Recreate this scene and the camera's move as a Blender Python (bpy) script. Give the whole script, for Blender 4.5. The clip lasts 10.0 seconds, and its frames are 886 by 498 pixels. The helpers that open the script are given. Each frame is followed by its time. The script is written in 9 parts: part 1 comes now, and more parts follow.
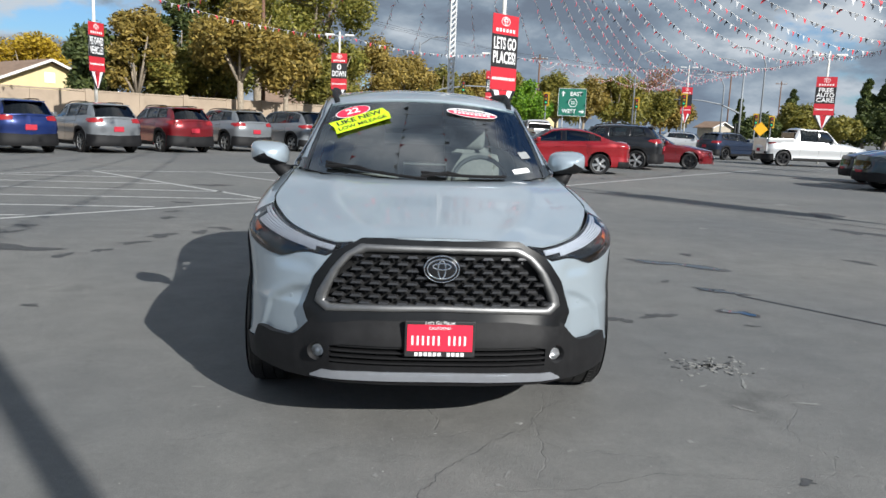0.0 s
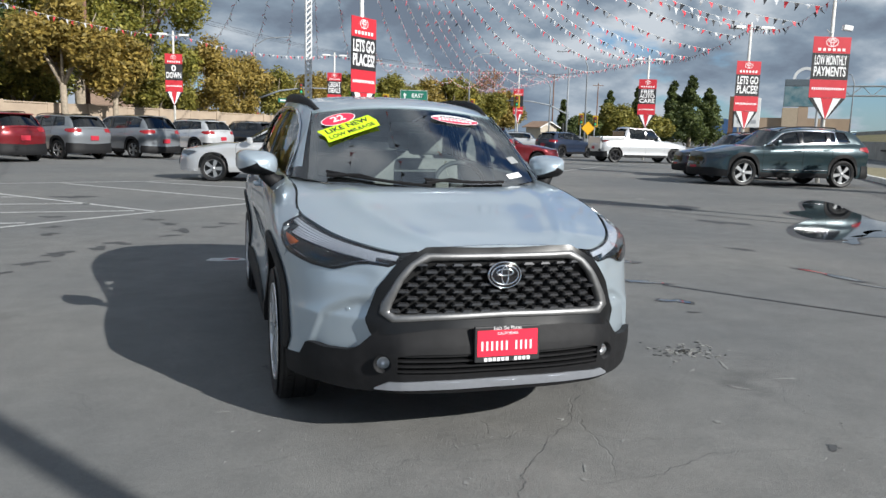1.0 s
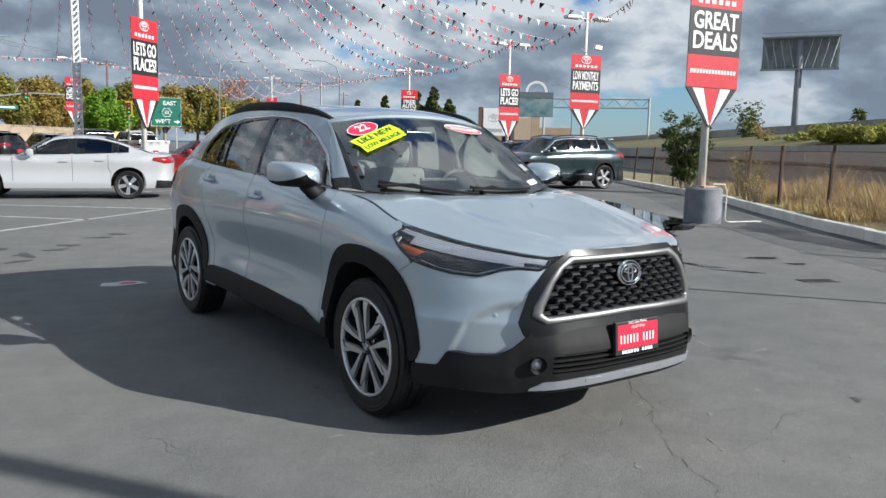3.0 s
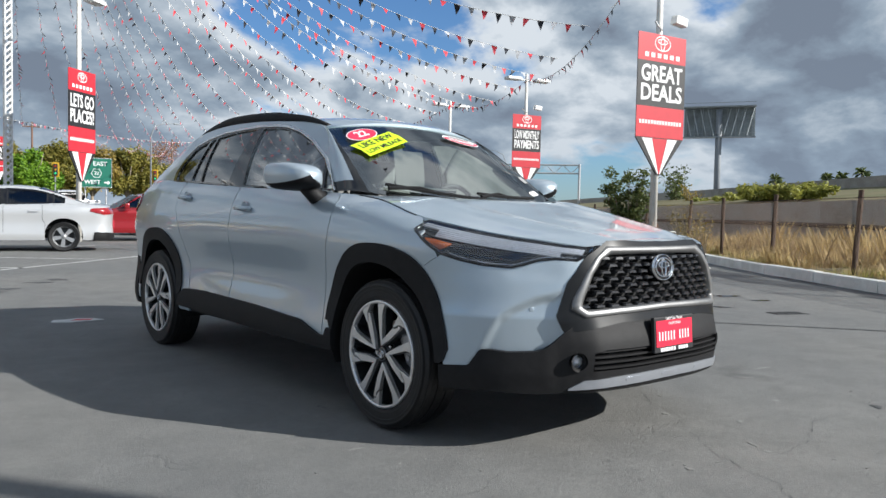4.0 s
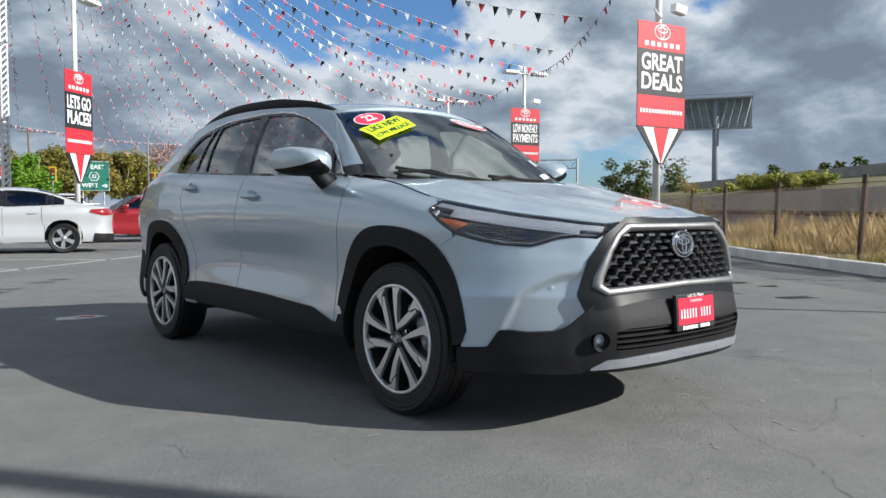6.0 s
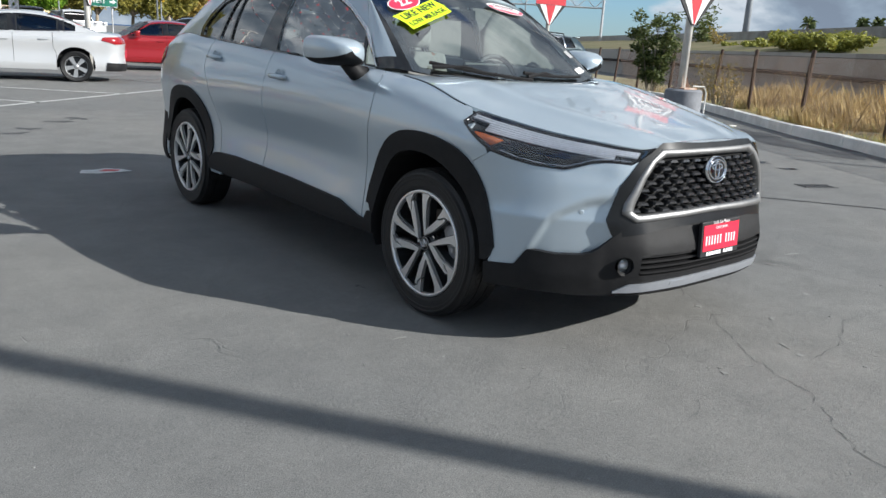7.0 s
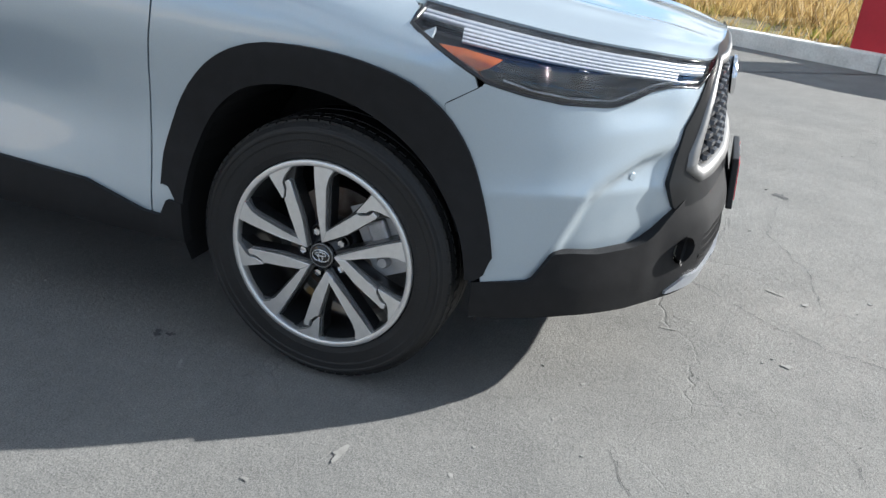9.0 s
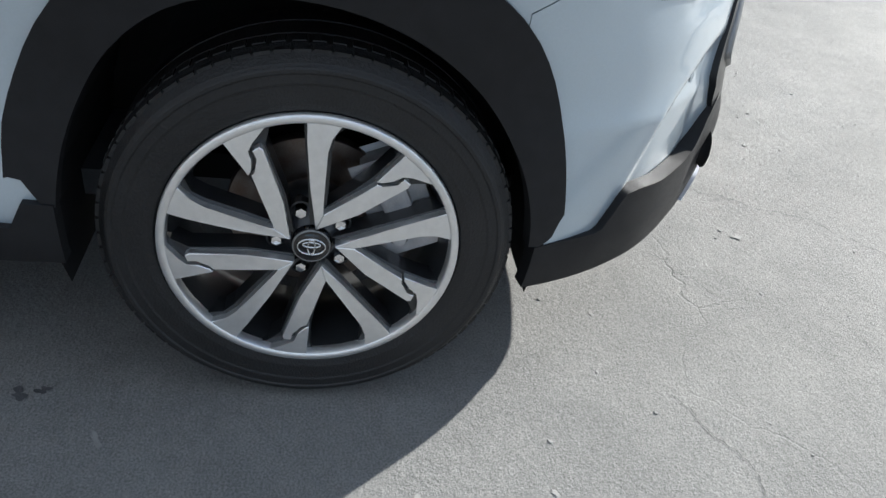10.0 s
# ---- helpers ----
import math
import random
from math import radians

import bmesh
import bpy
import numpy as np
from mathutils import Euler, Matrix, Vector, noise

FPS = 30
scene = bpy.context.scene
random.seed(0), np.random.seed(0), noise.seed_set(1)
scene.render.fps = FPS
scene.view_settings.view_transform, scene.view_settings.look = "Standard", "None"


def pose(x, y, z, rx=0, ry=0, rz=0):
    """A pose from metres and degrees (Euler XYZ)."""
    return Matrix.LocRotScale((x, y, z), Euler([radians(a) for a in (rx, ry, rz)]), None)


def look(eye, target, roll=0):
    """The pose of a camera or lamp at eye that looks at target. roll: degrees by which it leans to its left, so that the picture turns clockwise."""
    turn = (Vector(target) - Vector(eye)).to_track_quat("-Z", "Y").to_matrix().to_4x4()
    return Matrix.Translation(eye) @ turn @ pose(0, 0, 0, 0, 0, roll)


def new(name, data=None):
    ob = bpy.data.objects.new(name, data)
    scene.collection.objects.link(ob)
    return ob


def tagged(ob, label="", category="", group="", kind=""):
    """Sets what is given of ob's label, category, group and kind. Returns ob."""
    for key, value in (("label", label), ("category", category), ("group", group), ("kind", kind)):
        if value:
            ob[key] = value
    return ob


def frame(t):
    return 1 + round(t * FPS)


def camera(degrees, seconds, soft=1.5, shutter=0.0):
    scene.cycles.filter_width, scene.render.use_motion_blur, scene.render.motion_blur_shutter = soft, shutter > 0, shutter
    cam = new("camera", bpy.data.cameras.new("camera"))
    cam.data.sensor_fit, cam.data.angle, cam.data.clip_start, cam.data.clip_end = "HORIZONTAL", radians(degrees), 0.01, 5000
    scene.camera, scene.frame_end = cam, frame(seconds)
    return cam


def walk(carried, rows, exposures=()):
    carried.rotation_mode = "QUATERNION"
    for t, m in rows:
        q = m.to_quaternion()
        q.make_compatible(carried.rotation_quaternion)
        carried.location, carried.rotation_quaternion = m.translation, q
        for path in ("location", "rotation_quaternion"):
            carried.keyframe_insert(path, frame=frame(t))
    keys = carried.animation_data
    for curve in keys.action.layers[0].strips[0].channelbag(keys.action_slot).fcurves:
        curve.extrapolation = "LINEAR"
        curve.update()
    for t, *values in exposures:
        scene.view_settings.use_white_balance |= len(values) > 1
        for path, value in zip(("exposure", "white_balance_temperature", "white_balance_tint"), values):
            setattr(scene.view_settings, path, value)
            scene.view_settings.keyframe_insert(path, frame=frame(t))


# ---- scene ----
cam = camera(59.9, 10.0)
PATH = [
    (0, (-0.256, -3.964, 1.348), (-0.092, -1.997, 1.028), 2.3),
    (0.5, (-0.717, -3.884, 1.34), (-0.35, -1.941, 1.044), 1.9),
    (1, (-1.182, -3.824, 1.347), (-0.604, -1.934, 1.045), 1.6),
    (1.5, (-1.62, -3.714, 1.354), (-0.869, -1.885, 1.055), 1.4),
    (2, (-2.005, -3.54, 1.362), (-1.113, -1.775, 1.065), 1.4),
    (2.5, (-2.388, -3.389, 1.362), (-1.339, -1.709, 1.084), 1.4),
    (2.7, (-2.545, -3.302, 1.357), (-1.442, -1.657, 1.078), 1.4),
    (3.8, (-2.883, -2.816, 1.032), (-1.604, -1.284, 0.898), 1.1),
    (4, (-2.903, -2.76, 0.968), (-1.6, -1.245, 0.877), 1.2),
    (4.5, (-2.913, -2.672, 0.885), (-1.623, -1.146, 0.798), 1.6),
    (5, (-2.906, -2.643, 0.868), (-1.593, -1.137, 0.784), 0.6),
    (6.3, (-2.916, -2.666, 0.924), (-1.613, -1.152, 0.819), 0.1),
    (6.5, (-2.936, -2.661, 0.981), (-1.639, -1.147, 0.82), 0.9),
    (7, (-2.978, -2.594, 1.203), (-1.724, -1.123, 0.689), 3.4),
    (7.5, (-2.912, -2.317, 1.278), (-1.612, -0.897, 0.734), 3.0),
    (8, (-2.819, -1.879, 1.235), (-1.479, -0.555, 0.565), 2.7),
    (8.5, (-2.622, -1.337, 1.183), (-1.058, -0.328, 0.452), 3.8),
    (9, (-2.395, -0.795, 1.119), (-0.651, -0.231, 0.319), 4.9),
    (9.5, (-2.198, -0.341, 1.11), (-0.433, -0.291, 0.171), 7.3),
    (10, (-1.912, 0.009, 1.076), (-0.302, -0.336, -0.059), 10.2),
]
EXPOSURE = [(0.0, 0.35), (2.5, 0.42), (4.5, 0.52), (6.5, 0.52), (7.5, 0.80), (8.5, 1.06), (9.0, 1.20), (9.5, 1.30), (10.0, 1.31)]
walk(cam, [(t, look(eye, target, roll)) for t, eye, target, roll in PATH], EXPOSURE)

# ---- world and sun ----
SUN_AZ, SUN_EL = radians(34.3), radians(28.0)
to_sun = Vector((math.sin(SUN_AZ) * math.cos(SUN_EL), -math.cos(SUN_AZ) * math.cos(SUN_EL), math.sin(SUN_EL)))
world = bpy.data.worlds.new("sky")
scene.world = world
world.use_nodes = True
WN, WL = world.node_tree.nodes, world.node_tree.links
WN.clear()


def wnode(kind, **values):
    n = WN.new(kind)
    for k, v in values.items():
        n.inputs[k].default_value = v
    return n


w_out = WN.new("ShaderNodeOutputWorld")
w_bg = wnode("ShaderNodeBackground", Strength=0.61)
w_sky = WN.new("ShaderNodeTexSky")
w_sky.sky_type, w_sky.sun_disc = "NISHITA", False
w_sky.sun_elevation, w_sky.sun_rotation = SUN_EL, math.pi - SUN_AZ
w_gain = WN.new("ShaderNodeVectorMath")
w_gain.operation = "MULTIPLY"
w_sky.air_density, w_sky.dust_density, w_sky.ozone_density = 1.0, 0.15, 3.2
w_gain.inputs[1].default_value = (0.085, 0.118, 0.150)
WL.new(w_sky.outputs[0], w_gain.inputs[0])
w_tc = WN.new("ShaderNodeTexCoord")
# clouds lie on a high flat sheet: direction divided by its height
w_sep = WN.new("ShaderNodeSeparateXYZ")
WL.new(w_tc.outputs["Generated"], w_sep.inputs[0])
w_h = WN.new("ShaderNodeMath")
w_h.operation = "MAXIMUM"
w_h.inputs[1].default_value = 0.0
WL.new(w_sep.outputs["Z"], w_h.inputs[0])
w_h2 = WN.new("ShaderNodeMath")
w_h2.operation = "ADD"
w_h2.inputs[1].default_value = 0.45
WL.new(w_h.outputs[0], w_h2.inputs[0])
w_div = WN.new("ShaderNodeVectorMath")
w_div.operation = "DIVIDE"
WL.new(w_tc.outputs["Generated"], w_div.inputs[0])
WL.new(w_h2.outputs[0], w_div.inputs[1])
w_map = WN.new("ShaderNodeMapping")
w_map.inputs["Location"].default_value = (7.3, 2.2, 1.4)
WL.new(w_div.outputs[0], w_map.inputs[0])
w_n1 = wnode("ShaderNodeTexNoise", Scale=1.9, Detail=12.0, Roughness=0.53, Distortion=0.12)
w_n2 = wnode("ShaderNodeTexNoise", Scale=4.2, Detail=10.0, Roughness=0.55, Distortion=0.15)
w_off = WN.new("ShaderNodeVectorMath")
w_off.operation = "ADD"
w_off.inputs[1].default_value = (0.10, -0.14, 0.05)
WL.new(w_map.outputs[0], w_n1.inputs["Vector"])
WL.new(w_map.outputs[0], w_off.inputs[0])
WL.new(w_off.outputs[0], w_n2.inputs["Vector"])
w_r1 = WN.new("ShaderNodeValToRGB")
w_r1.color_ramp.elements[0].position, w_r1.color_ramp.elements[1].position = 0.395, 0.455
w_r1.color_ramp.interpolation = "EASE"
WL.new(w_n1.outputs["Fac"], w_r1.inputs[0])
# thin rims of the clouds are white, their deep bodies blue-grey
w_th = WN.new("ShaderNodeMath")
w_th.operation = "MULTIPLY_ADD"
w_th.inputs[1].default_value = 0.75
WL.new(w_n2.outputs["Fac"], w_th.inputs[0])
w_cap = WN.new("ShaderNodeMath")
w_cap.operation = "MINIMUM"
w_cap.inputs[1].default_value = 0.55
WL.new(w_n1.outputs["Fac"], w_cap.inputs[0])
WL.new(w_cap.outputs[0], w_th.inputs[2])
w_r2 = WN.new("ShaderNodeValToRGB")
w_r2.color_ramp.elements[0].position, w_r2.color_ramp.elements[1].position = 0.79, 1.0
w_r2.color_ramp.elements[0].color = (0.83, 0.90, 0.97, 1)
w_r2.color_ramp.elements[1].color = (0.215, 0.265, 0.345, 1)
w_r2.color_ramp.elements.new(0.85).color = (0.555, 0.64, 0.73, 1)
w_r2.color_ramp.elements.new(0.925).color = (0.315, 0.40, 0.50, 1)
WL.new(w_th.outputs[0], w_r2.inputs[0])
w_mix = WN.new("ShaderNodeMix")
w_mix.data_type = "RGBA"
WL.new(w_r1.outputs[0], w_mix.inputs[0])
WL.new(w_gain.outputs[0], w_mix.inputs[6])
WL.new(w_r2.outputs[0], w_mix.inputs[7])
# pale blue haze low over the horizon
w_e = WN.new("ShaderNodeMath")
w_e.operation = "MULTIPLY"
w_e.inputs[1].default_value = -11.0
WL.new(w_h.outputs[0], w_e.inputs[0])
w_x = WN.new("ShaderNodeMath")
w_x.operation = "EXPONENT"
WL.new(w_e.outputs[0], w_x.inputs[0])
w_y = WN.new("ShaderNodeMath")
w_y.operation = "MULTIPLY"
w_y.inputs[1].default_value = 0.55
WL.new(w_x.outputs[0], w_y.inputs[0])
w_haze = WN.new("ShaderNodeMix")
w_haze.data_type = "RGBA"
w_haze.inputs[7].default_value = (0.30, 0.40, 0.53, 1)
WL.new(w_y.outputs[0], w_haze.inputs[0])
WL.new(w_mix.outputs[2], w_haze.inputs[6])
WL.new(w_haze.outputs[2], w_bg.inputs["Color"])
WL.new(w_bg.outputs[0], w_out.inputs[0])

sun_data = bpy.data.lights.new("sun", "SUN")
sun_data.energy, sun_data.angle, sun_data.color = 5.0, radians(0.53), (0.985, 0.97, 0.93)
sun = new("sun", sun_data)
sun.matrix_world = Matrix.Translation((20, -30, 30)) @ to_sun.to_track_quat("Z", "Y").to_matrix().to_4x4()

# ---- materials ----
MATS = {}


def mat(name, col, rough=0.5, metal=0.0, vary=0.15, scale=8.0, bump=0.0, bscale=60.0, coat=0.0, col2=None, fine=0.5, spec=0.5, per=0.0, trans=0.0, ior=1.45, alpha=1.0):
    """A procedural surface: two scales of colour variation, roughness wear and a fine relief."""
    if name in MATS:
        return MATS[name]
    m = bpy.data.materials.new(name)
    m.use_nodes = True
    N, L = m.node_tree.nodes, m.node_tree.links
    b = N["Principled BSDF"]
    tc = N.new("ShaderNodeTexCoord")
    n1, n2 = N.new("ShaderNodeTexNoise"), N.new("ShaderNodeTexNoise")
    n1.inputs["Scale"].default_value, n1.inputs["Detail"].default_value = scale, 5
    n2.inputs["Scale"].default_value, n2.inputs["Detail"].default_value = scale * 14, 3
    L.new(tc.outputs["Object"], n1.inputs["Vector"])
    L.new(tc.outputs["Object"], n2.inputs["Vector"])
    add = N.new("ShaderNodeMath")
    add.operation = "MULTIPLY_ADD"
    add.inputs[1].default_value = fine
    L.new(n2.outputs["Fac"], add.inputs[0])
    L.new(n1.outputs["Fac"], add.inputs[2])
    last = add.outputs[0]
    if per:
        oi = N.new("ShaderNodeObjectInfo")
        ra = N.new("ShaderNodeMath")
        ra.operation = "MULTIPLY_ADD"
        ra.inputs[1].default_value = per
        L.new(oi.outputs["Random"], ra.inputs[0])
        L.new(last, ra.inputs[2])
        last = ra.outputs[0]
    ramp = N.new("ShaderNodeValToRGB")
    c2 = col2 or tuple(c * (1 - vary) for c in col)
    c1 = col if col2 else tuple(min(1, c * (1 + vary)) for c in col)
    e = ramp.color_ramp.elements
    e[0].position, e[1].position = 0.5, 0.5 + 0.5 + 0.4 * per
    e[0].color, e[1].color = (*c2, 1), (*c1, 1)
    L.new(last, ramp.inputs[0])
    L.new(ramp.outputs[0], b.inputs["Base Color"])
    b.inputs["Roughness"].default_value, b.inputs["Metallic"].default_value = rough, metal
    b.inputs["Coat Weight"].default_value, b.inputs["Coat Roughness"].default_value = coat, 0.03
    b.inputs["Specular IOR Level"].default_value = spec
    b.inputs["Transmission Weight"].default_value, b.inputs["IOR"].default_value = trans, ior
    b.inputs["Alpha"].default_value = alpha
    if bump:
        n3 = N.new("ShaderNodeTexNoise")
        n3.inputs["Scale"].default_value, n3.inputs["Detail"].default_value = bscale, 4
        L.new(tc.outputs["Object"], n3.inputs["Vector"])
        bp = N.new("ShaderNodeBump")
        bp.inputs["Strength"].default_value, bp.inputs["Distance"].default_value = bump, 0.01
        L.new(n3.outputs["Fac"], bp.inputs["Height"])
        L.new(bp.outputs[0], b.inputs["Normal"])
    MATS[name] = m
    return m


def glass(name, tint, clear, rough=0.0, ior=2.0):
    """Thin window glass: a tinted see-through layer under a glossy one."""
    m = bpy.data.materials.new(name)
    m.use_nodes = True
    N, L = m.node_tree.nodes, m.node_tree.links
    N.remove(N["Principled BSDF"])
    tr, gl, mx, fr = N.new("ShaderNodeBsdfTransparent"), N.new("ShaderNodeBsdfGlossy"), N.new("ShaderNodeMixShader"), N.new("ShaderNodeFresnel")
    tr.inputs[0].default_value = (*[c * clear for c in tint], 1)
    gl.inputs["Roughness"].default_value = rough
    fr.inputs[0].default_value = ior
    L.new(fr.outputs[0], mx.inputs[0])
    L.new(tr.outputs[0], mx.inputs[1])
    L.new(gl.outputs[0], mx.inputs[2])
    L.new(mx.outputs[0], N["Material Output"].inputs[0])
    return m


def asphalt_material():
    m = bpy.data.materials.new("asphalt")
    m.use_nodes = True
    N, L = m.node_tree.nodes, m.node_tree.links
    b = N["Principled BSDF"]
    tc = N.new("ShaderNodeTexCoord")

    def noise_at(scale, detail, rough=0.5, vec=None):
        n = N.new("ShaderNodeTexNoise")
        n.inputs["Scale"].default_value, n.inputs["Detail"].default_value, n.inputs["Roughness"].default_value = scale, detail, rough
        L.new(vec or tc.outputs["Object"], n.inputs["Vector"])
        return n.outputs["Fac"]

    def ramp_of(fac, stops):
        r = N.new("ShaderNodeValToRGB")
        e = r.color_ramp.elements
        for k, (p, c) in enumerate(stops):
            el = e[k] if k < 2 else e.new(p)
            el.position = p
            el.color = (*c, 1) if len(c) == 3 else c
        L.new(fac, r.inputs[0])
        return r.outputs[0]

    def mixed(fac, a, bcol, kind="MIX"):
        x = N.new("ShaderNodeMix")
        x.data_type, x.blend_type = "RGBA", kind
        if isinstance(fac, float):
            x.inputs[0].default_value = fac
        else:
            L.new(fac, x.inputs[0])
        for sock, v in ((x.inputs[6], a), (x.inputs[7], bcol)):
            if isinstance(v, tuple):
                sock.default_value = (*v, 1)
            else:
                L.new(v, sock)
        return x.outputs[2]

    broad = ramp_of(noise_at(0.22, 5), [(0.30, (0.142, 0.147, 0.150)), (0.70, (0.206, 0.203, 0.193))])
    mid = ramp_of(noise_at(3.1, 6, 0.68), [(0.30, (0.86, 0.86, 0.86)), (0.70, (1.14, 1.135, 1.12))])
    fleck = ramp_of(noise_at(34, 4, 0.7), [(0.30, (0.90, 0.90, 0.90)), (0.72, (1.10, 1.10, 1.095))])
    grain = ramp_of(noise_at(230, 3, 0.75), [(0.36, (0.66, 0.66, 0.66)), (0.68, (1.34, 1.34, 1.34))])
    col = mixed(1.0, broad, grain, "MULTIPLY")
    col = mixed(1.0, col, mid, "MULTIPLY")
    col = mixed(1.0, col, fleck, "MULTIPLY")
    # old oil drips and dark damp stains
    stains = ramp_of(noise_at(0.85, 4, 0.6), [(0.64, (0, 0, 0)), (0.74, (1, 1, 1))])
    soft = N.new("ShaderNodeMath")
    soft.operation = "MULTIPLY"
    soft.inputs[1].default_value = 0.42
    L.new(stains, soft.inputs[0])
    col = mixed(soft.outputs[0], col, (0.035, 0.036, 0.038))
    # pale worn specks
    specks = ramp_of(noise_at(13, 7, 0.85), [(0.645, (0, 0, 0)), (0.70, (1, 1, 1))])
    sp = N.new("ShaderNodeMath")
    sp.operation = "MULTIPLY"
    sp.inputs[1].default_value = 0.45
    L.new(specks, sp.inputs[0])
    col = mixed(sp.outputs[0], col, (0.24, 0.24, 0.23))
    # hairline cracks along the borders of warped cells
    warp = N.new("ShaderNodeTexNoise")
    warp.inputs["Scale"].default_value, warp.inputs["Detail"].default_value = 2.2, 5
    L.new(tc.outputs["Object"], warp.inputs["Vector"])
    wv = N.new("ShaderNodeVectorMath")
    wv.operation = "MULTIPLY_ADD"
    wv.inputs[1].default_value = (0.55, 0.55, 0.0)
    L.new(warp.outputs["Color"], wv.inputs[0])
    L.new(tc.outputs["Object"], wv.inputs[2])
    vor = N.new("ShaderNodeTexVoronoi")
    vor.feature = "DISTANCE_TO_EDGE"
    vor.inputs["Scale"].default_value = 0.8
    L.new(wv.outputs[0], vor.inputs["Vector"])
    crack = ramp_of(vor.outputs["Distance"], [(0.0, (1, 1, 1)), (0.0026, (0, 0, 0))])
    gate = ramp_of(noise_at(0.7, 2), [(0.47, (0, 0, 0)), (0.58, (1, 1, 1))])
    both = N.new("ShaderNodeMath")
    both.operation = "MULTIPLY"
    L.new(crack, both.inputs[0])
    L.new(gate, both.inputs[1])
    both2 = N.new("ShaderNodeMath")
    both2.operation = "MULTIPLY"
    both2.inputs[1].default_value = 0.13
    L.new(both.outputs[0], both2.inputs[0])
    col = mixed(both2.outputs[0], col, (0.03, 0.03, 0.03))
    L.new(col, b.inputs["Base Color"])
    rg = ramp_of(noise_at(0.5, 4), [(0.3, (0.74, 0.74, 0.74)), (0.7, (0.95, 0.95, 0.95))])
    b.inputs["Specular IOR Level"].default_value = 0.30
    L.new(rg, b.inputs["Roughness"])
    hh = N.new("ShaderNodeMath")
    hh.operation = "SUBTRACT"
    coarse = N.new("ShaderNodeMath")
    coarse.operation = "MULTIPLY_ADD"
    coarse.inputs[1].default_value = 1.5
    L.new(noise_at(75, 4, 0.6), coarse.inputs[0])
    L.new(noise_at(240, 3, 0.75), coarse.inputs[2])
    L.new(coarse.outputs[0], hh.inputs[0])
    L.new(both.outputs[0], hh.inputs[1])
    bp = N.new("ShaderNodeBump")
    bp.inputs["Strength"].default_value, bp.inputs["Distance"].default_value = 0.50, 0.005
    L.new(hh.outputs[0], bp.inputs["Height"])
    L.new(bp.outputs[0], b.inputs["Normal"])
    return m


ASPHALT = asphalt_material()
PAINT = mat("silver_blue_paint", (0.435, 0.510, 0.566), 0.33, 0.47, vary=0.03, scale=300, coat=1.0)
CLAD = mat("black_plastic", (0.0105, 0.0105, 0.0115), 0.60, vary=0.25, scale=30, bump=0.12, bscale=900, spec=0.31)
SATIN = mat("satin_black", (0.009, 0.0095, 0.0105), 0.30, vary=0.15, scale=40, spec=0.38)
GLOSSBLACK = mat("gloss_black", (0.008, 0.008, 0.009), 0.12, vary=0.1, coat=0.6)
DARK = mat("dark_void", (0.006, 0.006, 0.0065), 0.8, vary=0.1)
RUBBER = mat("tyre_rubber", (0.0105, 0.0105, 0.011), 0.50, vary=0.40, scale=9, bump=0.25, bscale=240)
SILVER = mat("satin_silver", (0.235, 0.235, 0.235), 0.48, 0.9, vary=0.08, scale=40)
SKID = mat("silver_skid", (0.40, 0.42, 0.46), 0.33, 0.55, vary=0.06, scale=30)
MACHINED = mat("machined_alloy", (0.78, 0.78, 0.78), 0.38, 0.9, vary=0.06, scale=60, bump=0.05, bscale=400)
RIMDARK = mat("dark_grey_alloy", (0.028, 0.030, 0.033), 0.30, 0.4, vary=0.2, scale=20, coat=0.4)
CHROME = mat("chrome", (0.72, 0.73, 0.75), 0.10, 1.0, vary=0.04)
DISC = mat("brake_disc_steel", (0.22, 0.20, 0.19), 0.38, 0.9, vary=0.2, scale=30, col2=(0.13, 0.085, 0.06))
CALIPER = mat("cast_caliper", (0.44, 0.44, 0.45), 0.45, 0.5, vary=0.2, scale=30)
AMBER = mat("amber_reflector", (0.56, 0.125, 0.022), 0.22, vary=0.12, scale=120, coat=0.8)
LENS = glass("clear_lens", (0.96, 0.97, 1.0), 0.96, 0.0, 1.75)
WINDSHIELD = glass("windshield_glass", (0.86, 1.0, 0.96), 0.92, 0.0, 3.7)
TINTED = glass("tinted_glass", (0.84, 0.98, 0.95), 0.90, 0.0, 4.6)
PRIVACY = glass("privacy_glass", (0.40, 0.43, 0.44), 0.50, 0.0, 3.8)
SEAT = mat("grey_seat_cloth", (0.20, 0.205, 0.20), 0.8, vary=0.12, scale=40, bump=0.2, bscale=300)
DASH = mat("dark_dashboard", (0.055, 0.06, 0.065), 0.6, vary=0.2, scale=20)
LINING = mat("grey_lining", (0.30, 0.31, 0.31), 0.8, vary=0.1, scale=20)
WHITE = mat("white_paint", (0.78, 0.78, 0.77), 0.45, vary=0.06, scale=6)
RED = mat("sign_red", (0.52, 0.024, 0.038), 0.5, vary=0.08, scale=4)
BLACKINK = mat("sign_black", (0.020, 0.020, 0.022), 0.5, vary=0.2, scale=4)
INKWHITE = mat("sign_white", (0.80, 0.80, 0.80), 0.5, vary=0.03, scale=4)
TAILRED = mat("tail_lamp_red", (0.28, 0.010, 0.014), 0.2, vary=0.15, scale=30, coat=0.8)
LIME = mat("lime_sticker", (0.60, 0.88, 0.02), 0.5, vary=0.04, scale=10)
STICKRED = mat("sticker_red", (0.75, 0.03, 0.08), 0.4, vary=0.05, scale=10)

# ---- mesh helpers ----


